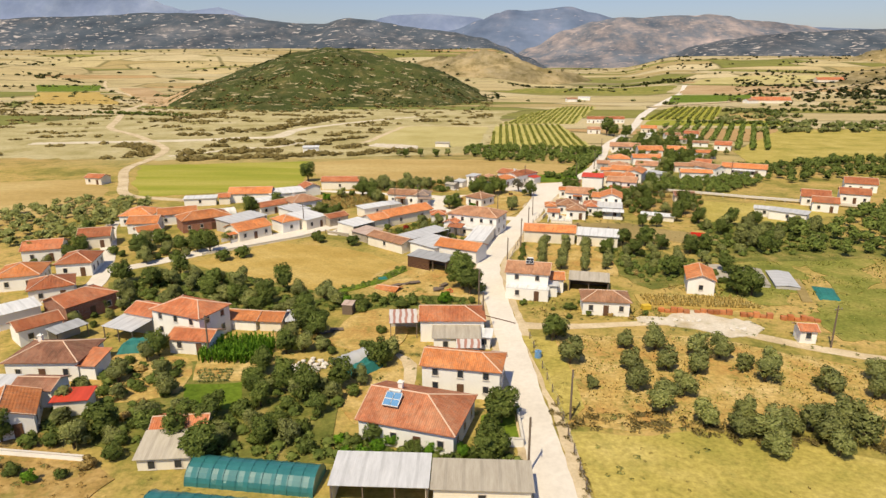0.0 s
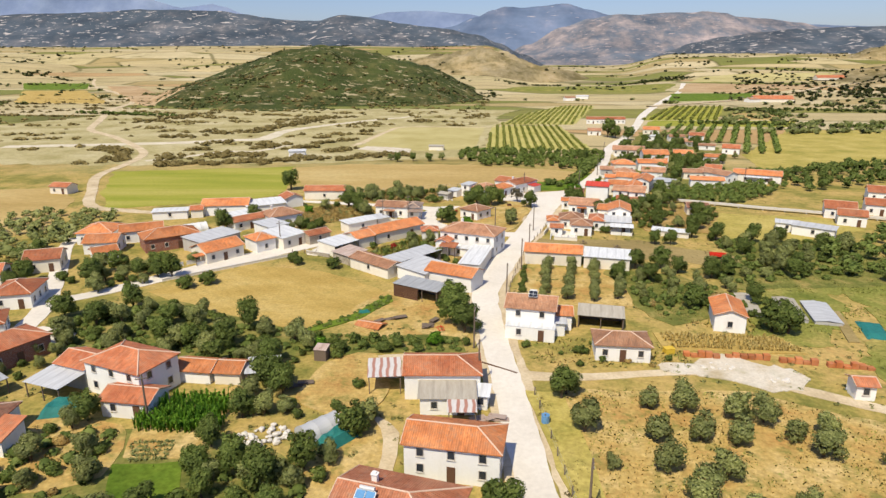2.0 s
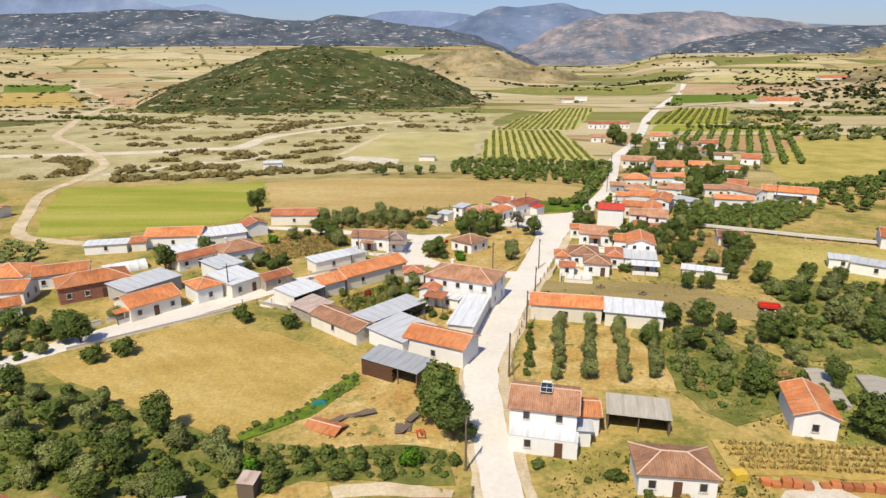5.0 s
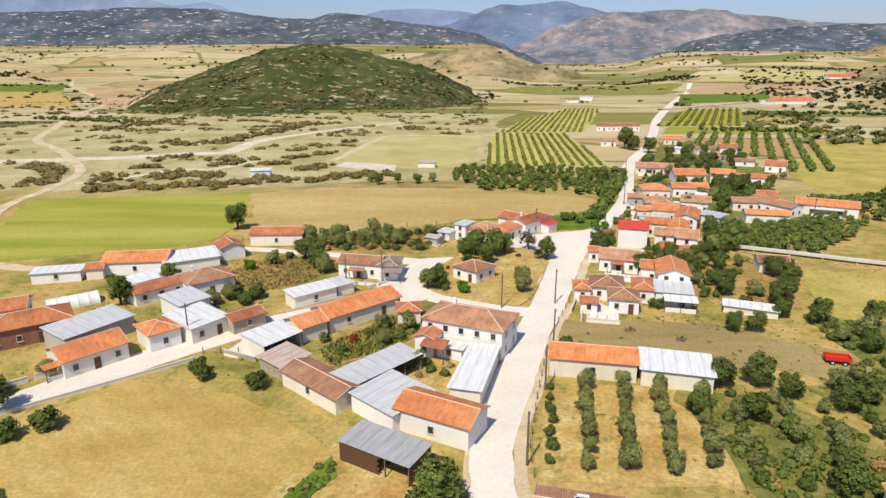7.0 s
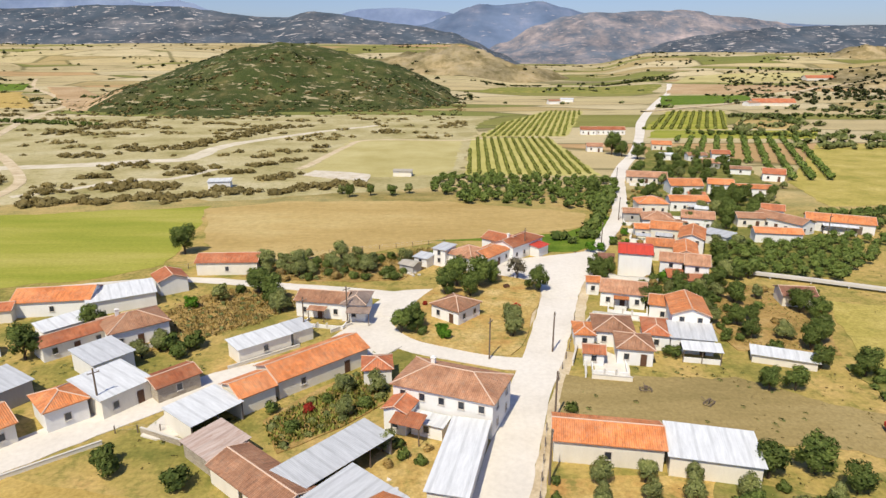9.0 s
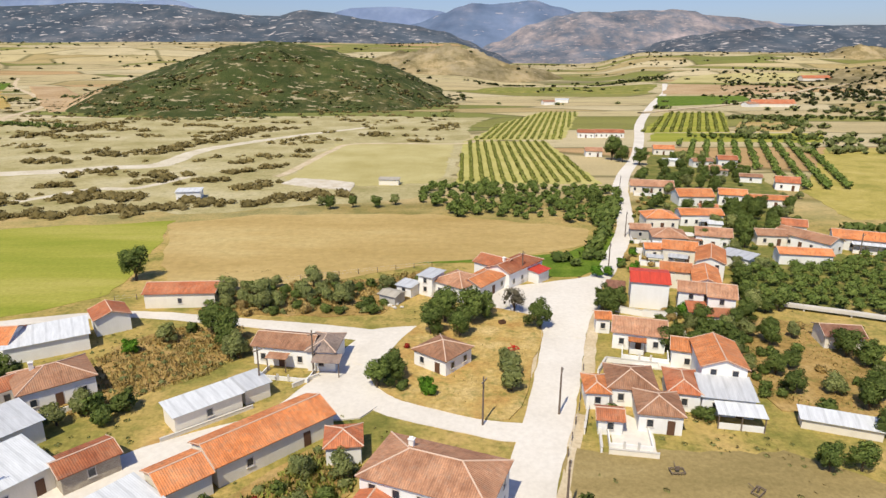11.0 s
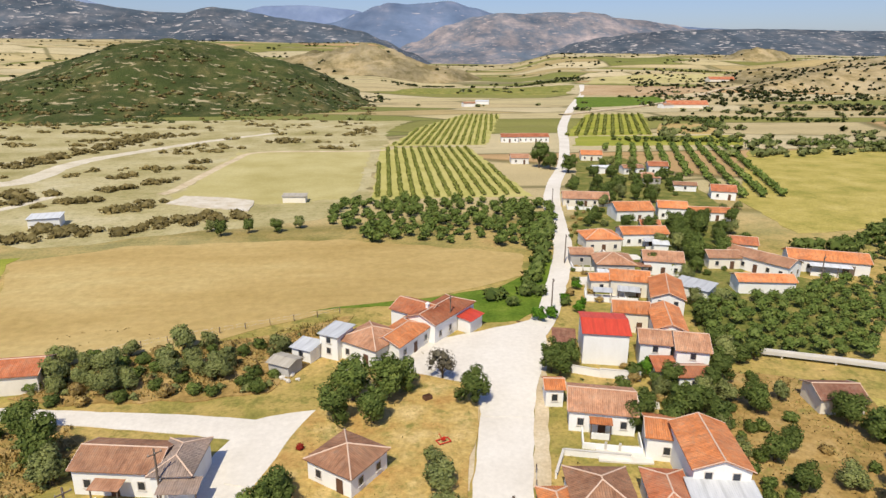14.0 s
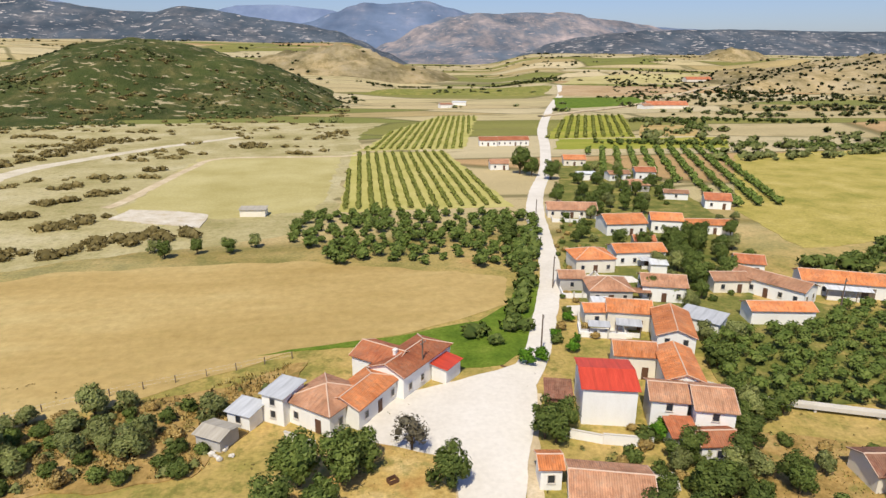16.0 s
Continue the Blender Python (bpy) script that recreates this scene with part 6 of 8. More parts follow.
for x, y, q, k in ((-52.3, 43.6, 1.0, "bush"), (-49.5, 44.2, 1.2, "bush"), (-46.6, 43.4, 1.0, "olive_tree"), (-44.4, 46.5, 0.9, "tree"), (-50.5, 38.0, 0.9, "bush"), (-47.6, 36.6, 0.7, "bright_bush"), (-44.6, 37.5, 0.7, "bush"),
                   (-42.5, 39.5, 0.9, "dry_bush"), (-40.5, 41.5, 1.1, "bush"), (-29.5, 40.8, 1.0, "tree"), (-27.0, 41.6, 0.9, "bush"), (-31.5, 47.5, 0.8, "tree"), (-38.5, 46.0, 0.8, "tree"), (-53.8, 38.5, 0.8, "bush"), (-56.5, 44.5, 0.9, "tree")):
    plant(k, x, y, q)
# thickets among the plots
G2 = ["tree", "tree", "olive_tree", "bush", "dry_bush"]
GARDEN = [(-57.5, 66.0), (-54.6, 65.3), (-51.4, 66.2), (-49.0, 67.1), (-55.0, 58.4), (-50.0, 56.5), (-49.8, 60.0), (-45.6, 57.9), (-43.7, 59.4), (-40.9, 56.7), (-42.2, 61.6), (-48.6, 50.3), (-44.2, 47.1), (-41.6, 48.2), (-37.2, 48.8),
          (-53.3, 52.7), (-29.3, 58.3), (-28.7, 51.9), (-26.6, 57.0), (-22.6, 53.2), (-21.4, 56.6), (-18.1, 52.1), (-22.8, 49.7), (-25.8, 48.5), (-28.6, 47.4), (-28.9, 44.9), (-30.1, 43.4), (-23.9, 45.1), (-20.3, 45.5), (-17.9, 43.6),
          (-18.6, 57.1), (-16.5, 59.4), (-14.2, 57.4), (-24.7, 71.4), (-28.0, 72.9), (-22.0, 71.8), (-29.1, 63.4), (-46.2, 45.1), (-41.2, 44.2), (-51.6, 49.2), (-36.1, 50.7), (-33.5, 46.0), (-26.0, 60.5), (-13.6, 60.8)]
for i, (x, y) in enumerate(GARDEN):
    plant(("olive_tree", "tree", "bush", "olive_tree", "bush")[i % 5 if x > -40 else (i % 3) * 2 % 5], x, y, plant_rng.uniform(0.62, 0.92) * (1.3 if (i % 5 in (2, 4) and x > -40) else 1.0), plant_rng.uniform(0.9, 1.15))
thicket([(-73.7, 104), (-56, 112), (-40, 103), (-25, 97), (-21.5, 91), (-36, 88), (-63.9, 90)], 3.7, 2, ["olive_tree", "olive_tree", "olive_tree", "tree", "bush"], 0.72, 1.08)
thicket([(-24.4, 97), (-2, 95), (-2, 90.8), (-21.5, 90.5)], 2.6, 3, ["bush", "bright_bush", "bush"], 0.7, 1.0)
for k in range(4):
    for i in range(7 - k):
        plant("olive_tree" if (i + k) % 3 else "bush", 44.0 + 5.4 * k - 0.85 * i + plant_rng.uniform(-0.6, 0.6), 133.0 - 2.2 * k - 3.3 * i + plant_rng.uniform(-0.6, 0.6), plant_rng.uniform(0.55, 0.85), 1.05, "orchard trees in rows")
thicket([(72, 161), (104, 157), (96, 140), (86.4, 130), (62, 128), (60, 136), (70, 142)], 4.3, 5, ["tree", "olive_tree", "olive_tree", "bush"], 0.65, 1.1)
thicket([(69, 203), (86, 196), (72.8, 168), (58, 170), (57.5, 176)], 4.3, 6, ["olive_tree", "tree", "bush", "bush", "dry_bush"], 0.65, 1.05)
thicket([(-40.5, 211), (-38, 221), (-15.9, 226), (-2, 220), (-5, 207), (-33.5, 207)], 2.7, 7, ["bush", "olive_tree", "dry_bush", "bush", "olive_tree"], 0.75, 1.15)
thicket([(-14, 47), (-14.5, 42), (3, 41), (6.5, 42.5), (5, 44.5)], 1.9, 8, ["bush", "tree", "bright_bush"], 0.55, 0.85)
thicket([(53.5, 172), (56.5, 192), (60, 192), (57.5, 172)], 2.4, 9, ["bush", "bush", "olive_tree"], 0.6, 0.9)
thicket([(-88, 124), (-74, 118), (-62, 127), (-66, 134), (-78, 132)], 3.2, 10, ["olive_tree", "bush", "tree"], 0.7, 1.1)
thicket([(38, 112), (56, 118), (66, 108), (62, 100), (56, 106), (48, 110)], 3.6, 12, ["tree", "bush", "dry_bush"], 0.7, 1.0)
thicket([(84, 290), (106, 292), (120, 285), (118, 268), (96, 262), (98, 280)], 5.5, 13, ["tree", "bush"], 0.9, 1.3)
thicket([(80, 288), (108, 318), (126, 330), (150, 360), (140, 372), (112, 360), (96, 345)], 7.0, 17, ["tree", "bush", "olive_tree"], 0.7, 1.1)
thicket([(76, 256), (88, 262), (112, 298), (140, 312), (128, 296), (114, 276), (94, 246), (84, 244)], 5.8, 30, ["tree", "bush", "bush", "olive_tree"], 0.6, 1.0)
thicket([(66, 268), (72, 290), (84, 318), (90, 316), (80, 288), (76, 280)], 3.6, 31, ["bush", "dry_bush", "tree"], 0.5, 0.8)
thicket([(84, 322), (98, 362), (120, 400), (146, 412), (152, 380), (140, 350), (112, 318), (96, 318)], 7.2, 32, ["tree", "bush", "olive_tree"], 0.7, 1.1)
thicket([(-43, 44), (-42, 51.5), (-29, 51), (-28, 60), (-17, 59), (-14, 45), (-28, 43)], 3.4, 33, ["tree", "olive_tree", "bush", "tree"], 0.6, 0.92, 1.1)
thicket([(-55, 48), (-55, 62), (-44, 65), (-43, 50)], 4.0, 38, ["olive_tree", "dry_bush", "dry_bush"], 0.5, 0.8)
thicket([(-34, 88), (-22, 90), (-24, 86), (-34, 84.6)], 2.6, 34, ["bush", "olive_tree"], 0.5, 0.75)
thicket([(63, 252), (63.5, 258), (68, 266), (66, 268), (60.5, 256)], 2.6, 35, ["bush", "dry_bush"], 0.45, 0.7)
thicket([(-72, 84), (-66, 90), (-62, 88), (-64, 80), (-68, 78)], 3.2, 36, ["bush", "olive_tree"], 0.5, 0.8)
thicket([(-96, 112), (-92, 122), (-100, 146), (-106, 142), (-104, 118)], 3.8, 37, ["olive_tree", "bush", "tree"], 0.7, 1.0)
thicket([(66, 205), (72, 214), (76, 208), (70, 200)], 3.0, 40, ["tree", "bush"], 0.6, 0.9)
thicket([(90, 247), (97, 262), (92, 264), (86, 250)], 4.4, 18, ["tree", "bush"], 0.7, 1.0)
thicket([(52, 230), (60, 236), (66, 248), (58, 249), (52, 240)], 3.6, 19, ["bush", "bright_bush", "dry_bush"], 0.6, 0.9)
thicket([(51, 197), (56, 200.5), (62, 198.5), (66, 190), (59, 186), (55, 190)], 2.9, 39, ["tree", "bush", "olive_tree"], 0.6, 0.9)
thicket([(46, 187), (43, 200), (53, 208), (60, 199), (55, 188)], 3.4, 20, ["bush", "tree", "dry_bush"], 0.6, 0.9)
thicket([(16, 89), (24, 96), (38, 90), (36, 86), (22, 86)], 3.6, 28, ["dry_bush", "bush"], 0.35, 0.6)


def joined_plants(name, spots, rng, material, leaves, size, R, H, base, label, category, core=0.78):
    """Many plants nobody would count, as one mesh."""
    V, F = [], []
    protos = []
    for i in range(5):
        v, f, cs = crown_data(rng, R, H, leaves, size, 3, base)
        protos.append(joined([(v, f), core_data(cs, core)]) if core else (v, f))
    for x, y, s in spots:
        v, f = protos[rng.randrange(5)]
        a = rng.uniform(0, 6.28)
        ca, sa = math.cos(a) * s, math.sin(a) * s
        o = len(V)
        h = land(x, y)
        V += [(x + p[0] * ca - p[1] * sa, y + p[0] * sa + p[1] * ca, h + p[2] * s) for p in v]
        F += [tuple(i + o for i in q) for q in f]
    ob = link_mesh(name, V, F, material)
    soft_normals(ob.data, 0, 300, -900, 0.45)
    return tagged(ob, label, category, kind="stuff")


def sown(poly, gap, seed, s0, s1, tries=9000):
    rng = random.Random(seed)
    return [(x, y, rng.uniform(s0, s1)) for x, y in scatter(poly, gap, seed, tries)]


rng = random.Random(77)
under = sown([(-53, 66), (-42.8, 66), (-40, 58), (-31, 55), (-29, 62), (-24, 60), (-16, 57), (-15, 44), (-12, 42), (-31, 41), (-40, 43.5), (-53, 47), (-55, 57)], 2.2, 51, 0.5, 1.0, 3000)
under += sown([(-74, 103), (-56, 112), (-40, 103), (-25, 97), (-21, 91), (-36, 87.5), (-64, 89)], 1.9, 52, 0.5, 1.0, 2500)
under += sown([(-24, 97.5), (2, 96), (2, 91.5), (-21, 91)], 1.3, 53, 0.35, 0.7, 900) + sown([(37, 134), (57, 122), (54, 110), (40, 107)], 2.2, 54, 0.5, 1.0, 1200)
under += sown([(70, 163), (104, 158), (98, 132), (62, 124), (58, 135), (70, 141)], 3.0, 55, 0.6, 1.2, 2000)
under += sown([(-14.5, 47), (-15, 42), (5, 40.2), (8.5, 41.5), (6, 44.5), (-4, 43)], 1.1, 57, 0.4, 0.75, 900)
under += sown([(-12.5, 117.5), (-11.5, 114), (-17, 105), (-25, 99), (-26, 100), (-18, 107.5)], 1.1, 61, 0.3, 0.6, 600)
under = [p for p in under if not is_open(p[0], p[1])]
plots = sown([(-20, 149), (-17, 142.5), (-10, 148), (-4.5, 156), (-3, 161), (-6, 164), (-11, 162)], 2.2, 58, 0.4, 0.8, 900)
plots += sown([(-41, 210.5), (-38, 219), (-16, 224), (4, 229), (2, 220), (-5, 208), (-33, 207.5)], 3.2, 59, 0.4, 0.9, 1500)
plots += sown([(-48, 178), (-44, 200), (-30, 201), (-24, 192), (-32, 182), (-40, 176)], 2.0, 60, 0.25, 0.6, 1200)
joined_plants("undergrowth_dry", plots, rng, LEAF_OLIVE, 110, 0.24, 1.4, 1.4, 0.05, "olive-brown weeds and bushes on the plots", "undergrowth")
joined_plants("undergrowth", under, rng, LEAF_GREEN, 110, 0.24, 1.4, 1.3, 0.05, "green undergrowth and brambles between the trees", "undergrowth")
joined_plants("orchard", sown([(6, 336), (30, 341), (77, 327), (71, 300), (58, 276), (49, 279), (44, 288), (34, 282), (25, 290), (14, 284), (10, 300), (2, 308)], 4.0, 21, 0.65, 1.25), rng, LEAF_ORCHARD, 230, 0.36, 2.2, 2.8, 0.2, "dense green orchard beyond the fields", "orchard")
joined_plants("grove", sown([(77, 230), (83, 234), (92, 232), (104, 233), (114, 241), (131, 240), (113, 220), (95, 204.5), (80, 209.5), (72, 217)], 2.9, 22, 0.6, 0.95), rng, LEAF_ORCHARD, 190, 0.3, 2.2, 3.2, 0.5, "dense dark green grove beside the channel", "grove")


def rows_in(poly, angle, gap, step, seed, s0, s1):
    """Plants in straight rows across a polygon."""
    r = random.Random(seed)
    cx, cy = sum(p[0] for p in poly) / len(poly), sum(p[1] for p in poly) / len(poly)
    d = max(math.hypot(p[0] - cx, p[1] - cy) for p in poly)
    ca, sa = math.cos(angle), math.sin(angle)
    out = []
    for i in range(int(-d / gap), int(d / gap) + 1):
        k = -d
        while k < d:
            p = (cx + ca * k - sa * i * gap, cy + sa * k + ca * i * gap)
            if inside(p, poly) and r.random() > 0.06:
                out.append((p[0] + r.uniform(-0.2, 0.2), p[1], r.uniform(s0, s1)))
            k += step
    return out


joined_plants("vineyard", rows_in([(17.4, 344), (75, 343), (77, 476), (28, 477)], radians(86.5), 4.4, 1.8, 31, 0.75, 1.0), rng, LEAF_VINE, 40, 0.42, 1.3, 1.5, 0.1, "green orchard rows on dry grass", "vineyard")
joined_plants("vineyard_far", rows_in([(34.2, 489), (90, 488), (148, 695), (116, 695), (61.9, 584)], radians(77), 4.4, 2.6, 32, 0.8, 1.0), rng, LEAF_VINE, 24, 0.5, 1.3, 1.4, 0.1, "distant vine rows", "vineyard")
joined_plants("vineyard_east", rows_in([(154, 527), (215, 529), (286, 690), (233, 690)], radians(67), 6.0, 3.0, 33, 0.9, 1.2), rng, LEAF_VINE, 26, 0.55, 1.5, 1.6, 0.1, "distant vine rows", "vineyard")
joined_plants("tree_rows", rows_in([(157, 470), (235, 473), (171, 328), (150, 325), (158, 390), (131, 399)], radians(66), 7.5, 3.6, 34, 0.85, 1.2), rng, LEAF_ORCHARD, 60, 0.5, 2.0, 2.8, 0.2, "rows of young trees beside the field", "orchard")


def hedge(pts, width, density, s0, s1, r):
    """Spots in a band along a line."""
    out = []
    for (x0, y0), (x1, y1) in zip(pts, pts[1:]):
        n = int(math.hypot(x1 - x0, y1 - y0) * density)
        for _ in range(n):
            k = r.random()
            out.append((x0 + (x1 - x0) * k + r.gauss(0, width / 3), y0 + (y1 - y0) * k + r.gauss(0, width / 2), r.uniform(s0, s1)))
    return out


hrng = random.Random(41)
bands = []
for line, w in (([(-140, 288), (-120, 290), (-108, 293), (-98, 296), (-90, 293)], 7), ([(-150, 310), (-134, 312), (-120, 314), (-112, 323), (-99, 310)], 7), ([(-89, 296), (-80, 303), (-78, 310), (-71, 308), (-61, 307)], 6),
                ([(-56, 303), (-50, 310), (-42, 316), (-35, 321), (-25, 323)], 6), ([(-176, 432), (-151, 427), (-135, 443), (-137, 462)], 14), ([(-128, 468), (-119, 509), (-106, 551)], 12), ([(-260, 511), (-248, 526), (-240, 568), (-232, 592)], 16),
                ([(-146, 338), (-136, 340)], 6), ([(-144, 368), (-134, 376)], 7), ([(-121, 358), (-107, 367)], 7), ([(-111, 344), (-103, 353)], 5), ([(-86, 367), (-75, 369)], 5), ([(-64, 335), (-57, 345)], 6), ([(-70, 380), (-64, 386)], 5),
                ([(-67, 435), (-59, 435)], 7), ([(-33, 508), (-21, 520)], 9), ([(-92, 347), (-79, 352)], 5), ([(-190, 401), (-164, 405)], 8), ([(-200, 350), (-172, 318), (-166, 296)], 6), ([(-90, 395), (-80, 400)], 5)):
    bands += hedge(line, w, 0.8, 0.7, 1.5, hrng)
joined_plants("hedgerow", bands, rng, LEAF_SCRUB, 80, 0.42, 2.5, 1.4, 0.0, "brownish hedgerows across the plain", "hedge", 0.62)
green = []
for line, w in (([(267, 635), (312, 635), (284, 558)], 12), ([(175, 499), (235, 489), (276, 467), (360, 450)], 7), ([(36, 240), (44, 238), (53, 257), (58, 270), (66, 292), (68, 300)], 4), ([(302, 1229), (480, 1358)], 25), ([(758, 1500), (863, 1500)], 25),
                ([(330, 640), (420, 600)], 12), ([(600, 1000), (760, 1050)], 14), ([(-360, 600), (-250, 560)], 8), ([(86, 1250), (200, 1230)], 20), ([(130, 262), (150, 268), (190, 290)], 6)):
    green += hedge(line, w, 0.7, 0.9, 1.5, hrng)
joined_plants("hedgerow_green", green, rng, LEAF_GREEN, 36, 0.5, 2.0, 2.0, 0.1, "dark green hedges and verges", "hedge")
joined_plants("grove_west", sown([(-135, 188), (-108, 188), (-98, 172), (-104, 140), (-120, 130), (-150, 140)], 4.2, 24, 0.7, 1.2, 5000), rng, LEAF_OLIVE, 130, 0.36, 2.2, 2.8, 0.4, "olive groves behind the village", "grove")
joined_plants("grove_east", sown([(140, 268), (178, 284), (230, 300), (260, 290), (190, 245), (150, 235), (128, 228), (132, 250)], 5.0, 25, 0.8, 1.3, 6000), rng, LEAF_GREEN, 110, 0.42, 2.3, 3.2, 0.4, "dark green groves east of the village", "grove")
joined_plants("grove_south_east", sown([(88, 150), (112, 160), (150, 190), (150, 160), (110, 125), (88, 128)], 4.8, 26, 0.8, 1.3, 6000), rng, LEAF_GREEN, 150, 0.36, 2.3, 3.2, 0.4, "dark green groves beside the meadow", "grove")
TRACK = [(-107, 193), (-122, 200), (-136, 225), (-152, 258), (-156, 290), (-163, 320), (-177, 345), (-220, 400), (-262, 446), (-292, 509), (-354, 647), (-400, 782)]
BED = [(-260, 352), (-172, 371), (-143, 384), (-122, 393), (-119, 440), (-100, 479), (-77, 515)]


def off_line(x, y, pts, d):
    for (x0, y0), (x1, y1) in zip(pts, pts[1:]):
        k = max(0, min(1, ((x - x0) * (x1 - x0) + (y - y0) * (y1 - y0)) / ((x1 - x0) ** 2 + (y1 - y0) ** 2)))
        if math.hypot(x - x0 - k * (x1 - x0), y - y0 - k * (y1 - y0)) < d:
            return False
    return True


shrub_spots = []
srng = random.Random(9)
for _ in range(9000):
    y = 288 + 560 * srng.random()
    x = srng.uniform(-0.85, 0.1) * y
    k = noise.noise(Vector((x * 0.02, y * 0.045, 0))) + 0.7 * noise.noise(Vector((x * 0.07, y * 0.12, 3)))
    if k < (0.36 if y < 500 else 0.22) or (-56 < x < 26 and 325 < y < 475) or (10 < x < 200 and y > 330 and x > 0.05 * y) or (x > 5 and y < 345):
        continue
    if off_line(x, y, TRACK, 7) and off_line(x, y, BED, 9):
        shrub_spots.append((x, y, srng.uniform(0.6, 1.5)))
joined_plants("scrub", shrub_spots, rng, LEAF_SCRUB, 34, 0.5, 2.6, 1.1, 0.0, "patchy dry scrub over the plain", "scrub", 0.6)
far_spots = []
for _ in range(12000):
    y = 620 + 1900 * srng.random()
    x = srng.uniform(-0.85, 0.95) * y
    k = noise.noise(Vector((x * 0.006, y * 0.012, 2))) + 0.7 * noise.noise(Vector((x * 0.03, y * 0.045, 6)))
    on_hill = math.hypot((x + 188) / 237, (y - 955) / 320) < 1
    if k > 0.34 and not on_hill and not (y < 720 and 30 < x < 330) and abs(x - (150 + (y - 620) * 0.55)) > 14:
        far_spots.append((x, y, srng.uniform(0.8, 2.2)))
joined_plants("scrub_far", far_spots[:3600], rng, LEAF_OLIVE, 10, 1.1, 2.8, 1.9, 0.0, "clumps of scrub across the far plain", "scrub", 0.75)
east = []
for _ in range(2300):
    y = 420 + 1000 * srng.random()
    x = srng.uniform(0.42, 1.0) * y
    if noise.noise(Vector((x * 0.01, y * 0.014, 5))) > 0.05 or (y > 850 and srng.random() < 0.45):
        east.append((x, y, srng.uniform(0.9, 2.0)))
joined_plants("scrub_east", east, rng, LEAF_OLIVE, 12, 0.95, 2.3, 2.0, 0.1, "round bushes dotting the dry slopes", "scrub")
maquis = []
for _ in range(6000):
    x, y = srng.uniform(-490, 60), srng.uniform(600, 1000)
    d = math.hypot((x + 188) / 232, (y - 955) / 315)
    k = noise.noise(Vector((x * 0.03, y * 0.03, 9)))
    if d < 1.06 and k > (0.3 if d < 0.75 else 0.1) and len(maquis) < 1400:
        maquis.append((x, y, srng.uniform(0.5, 1.3)))
joined_plants("maquis", maquis, rng, LEAF_MAQUIS, 18, 0.8, 2.6, 1.5, -0.5, "dark green maquis bushes on the hill", "scrub", 0.8)
weeds = []
dry = sown([(-60, 180), (-50, 190), (-44, 201), (-30, 201), (-24, 192), (-32, 182), (-46, 172), (-52, 170)], 1.15, 81, 0.3, 0.75, 2200) + sown([(-41, 210), (-38, 220), (-16, 225), (4, 229), (2, 220), (-5, 208)], 1.5, 82, 0.35, 0.8, 1600)
dry += sown([(-20, 149), (-17, 142.5), (-10, 148), (-5, 155), (-8, 162)], 1.1, 83, 0.3, 0.7, 700) + sown([(-56, 68), (-43, 68), (-40, 57), (-51, 56)], 1.6, 84, 0.25, 0.6, 300) + sown([(-66, 42), (-52, 45), (-40, 38), (-42, 28), (-66, 28)], 1.7, 85, 0.2, 0.5, 700)
joined_plants("dry_weeds", dry, rng, LEAF_DRY, 34, 0.24, 1.2, 1.1, 0.0, "tall dry brown weeds on fallow plots", "weeds", 0)
LANES = [[(-86, 110), (-75, 116), (-62, 130), (-46, 147), (-27, 163), (-16.9, 169), (-10, 177), (-8, 185), (-4, 196)], [(-2, 195.5), (-17, 200.6), (-48, 207.5), (-80, 203)], [(-9.5, 183), (-1.6, 173), (6.3, 169), (20, 165.5)], [(17, 156), (33, 205), (36, 225), (44, 232)]]


def off_road(x, y):
    return all(off_line(x, y, lane, 5.2) for lane in LANES)


tufts = []
for _ in range(7000):
    x, y = srng.uniform(-75, 110), srng.uniform(30, 235)
    stubble = -64 < x < -12 and 99 < y < 137
    if not stubble and noise.noise(Vector((x * 0.05, y * 0.05, 4))) > 0.08 and abs(x - (11 + max(0, y - 120) * 0.21)) > 6.5 and len(tufts) < 2600:
        tufts.append((x, y, srng.uniform(0.12, 0.3)))
tufts = [p for p in tufts if off_road(p[0], p[1])]
joined_plants("grass_tufts", tufts, rng, LEAF_SCRUB, 12, 0.34, 1.3, 0.8, 0.0, "scattered dry grass tufts", "grass", 0)
for _ in range(2600):
    x, y = srng.uniform(-70, 75), srng.uniform(35, 235)
    stubble = -64 < x < -12 and 99 < y < 137
    if not stubble and y < 205 and noise.noise(Vector((x * 0.07, y * 0.07, 8))) > 0.02 and abs(x - (11 + max(0, y - 120) * 0.21)) > 6:
        weeds.append((x, y, srng.uniform(0.2, 0.5)))
verge = hedge([(14.8, 51.6), (24, 51), (33.5, 49.6), (49.4, 47.2), (64, 44)], 2.6, 4.0, 0.35, 0.75, srng) + hedge([(15.5, 24), (15.2, 48), (14.6, 60), (13.6, 76)], 1.2, 2.0, 0.2, 0.45, srng)
joined_plants("verge_weeds", verge, rng, LEAF_SCRUB, 70, 0.2, 1.3, 0.8, 0.0, "brown-green weeds along the grove's edge", "weeds", 0)
weeds = [p for p in weeds if off_road(p[0], p[1])]
joined_plants("weeds", weeds, rng, LEAF_OLIVE, 46, 0.24, 1.3, 0.7, 0.0, "dry weeds and grass tufts", "weeds", 0)


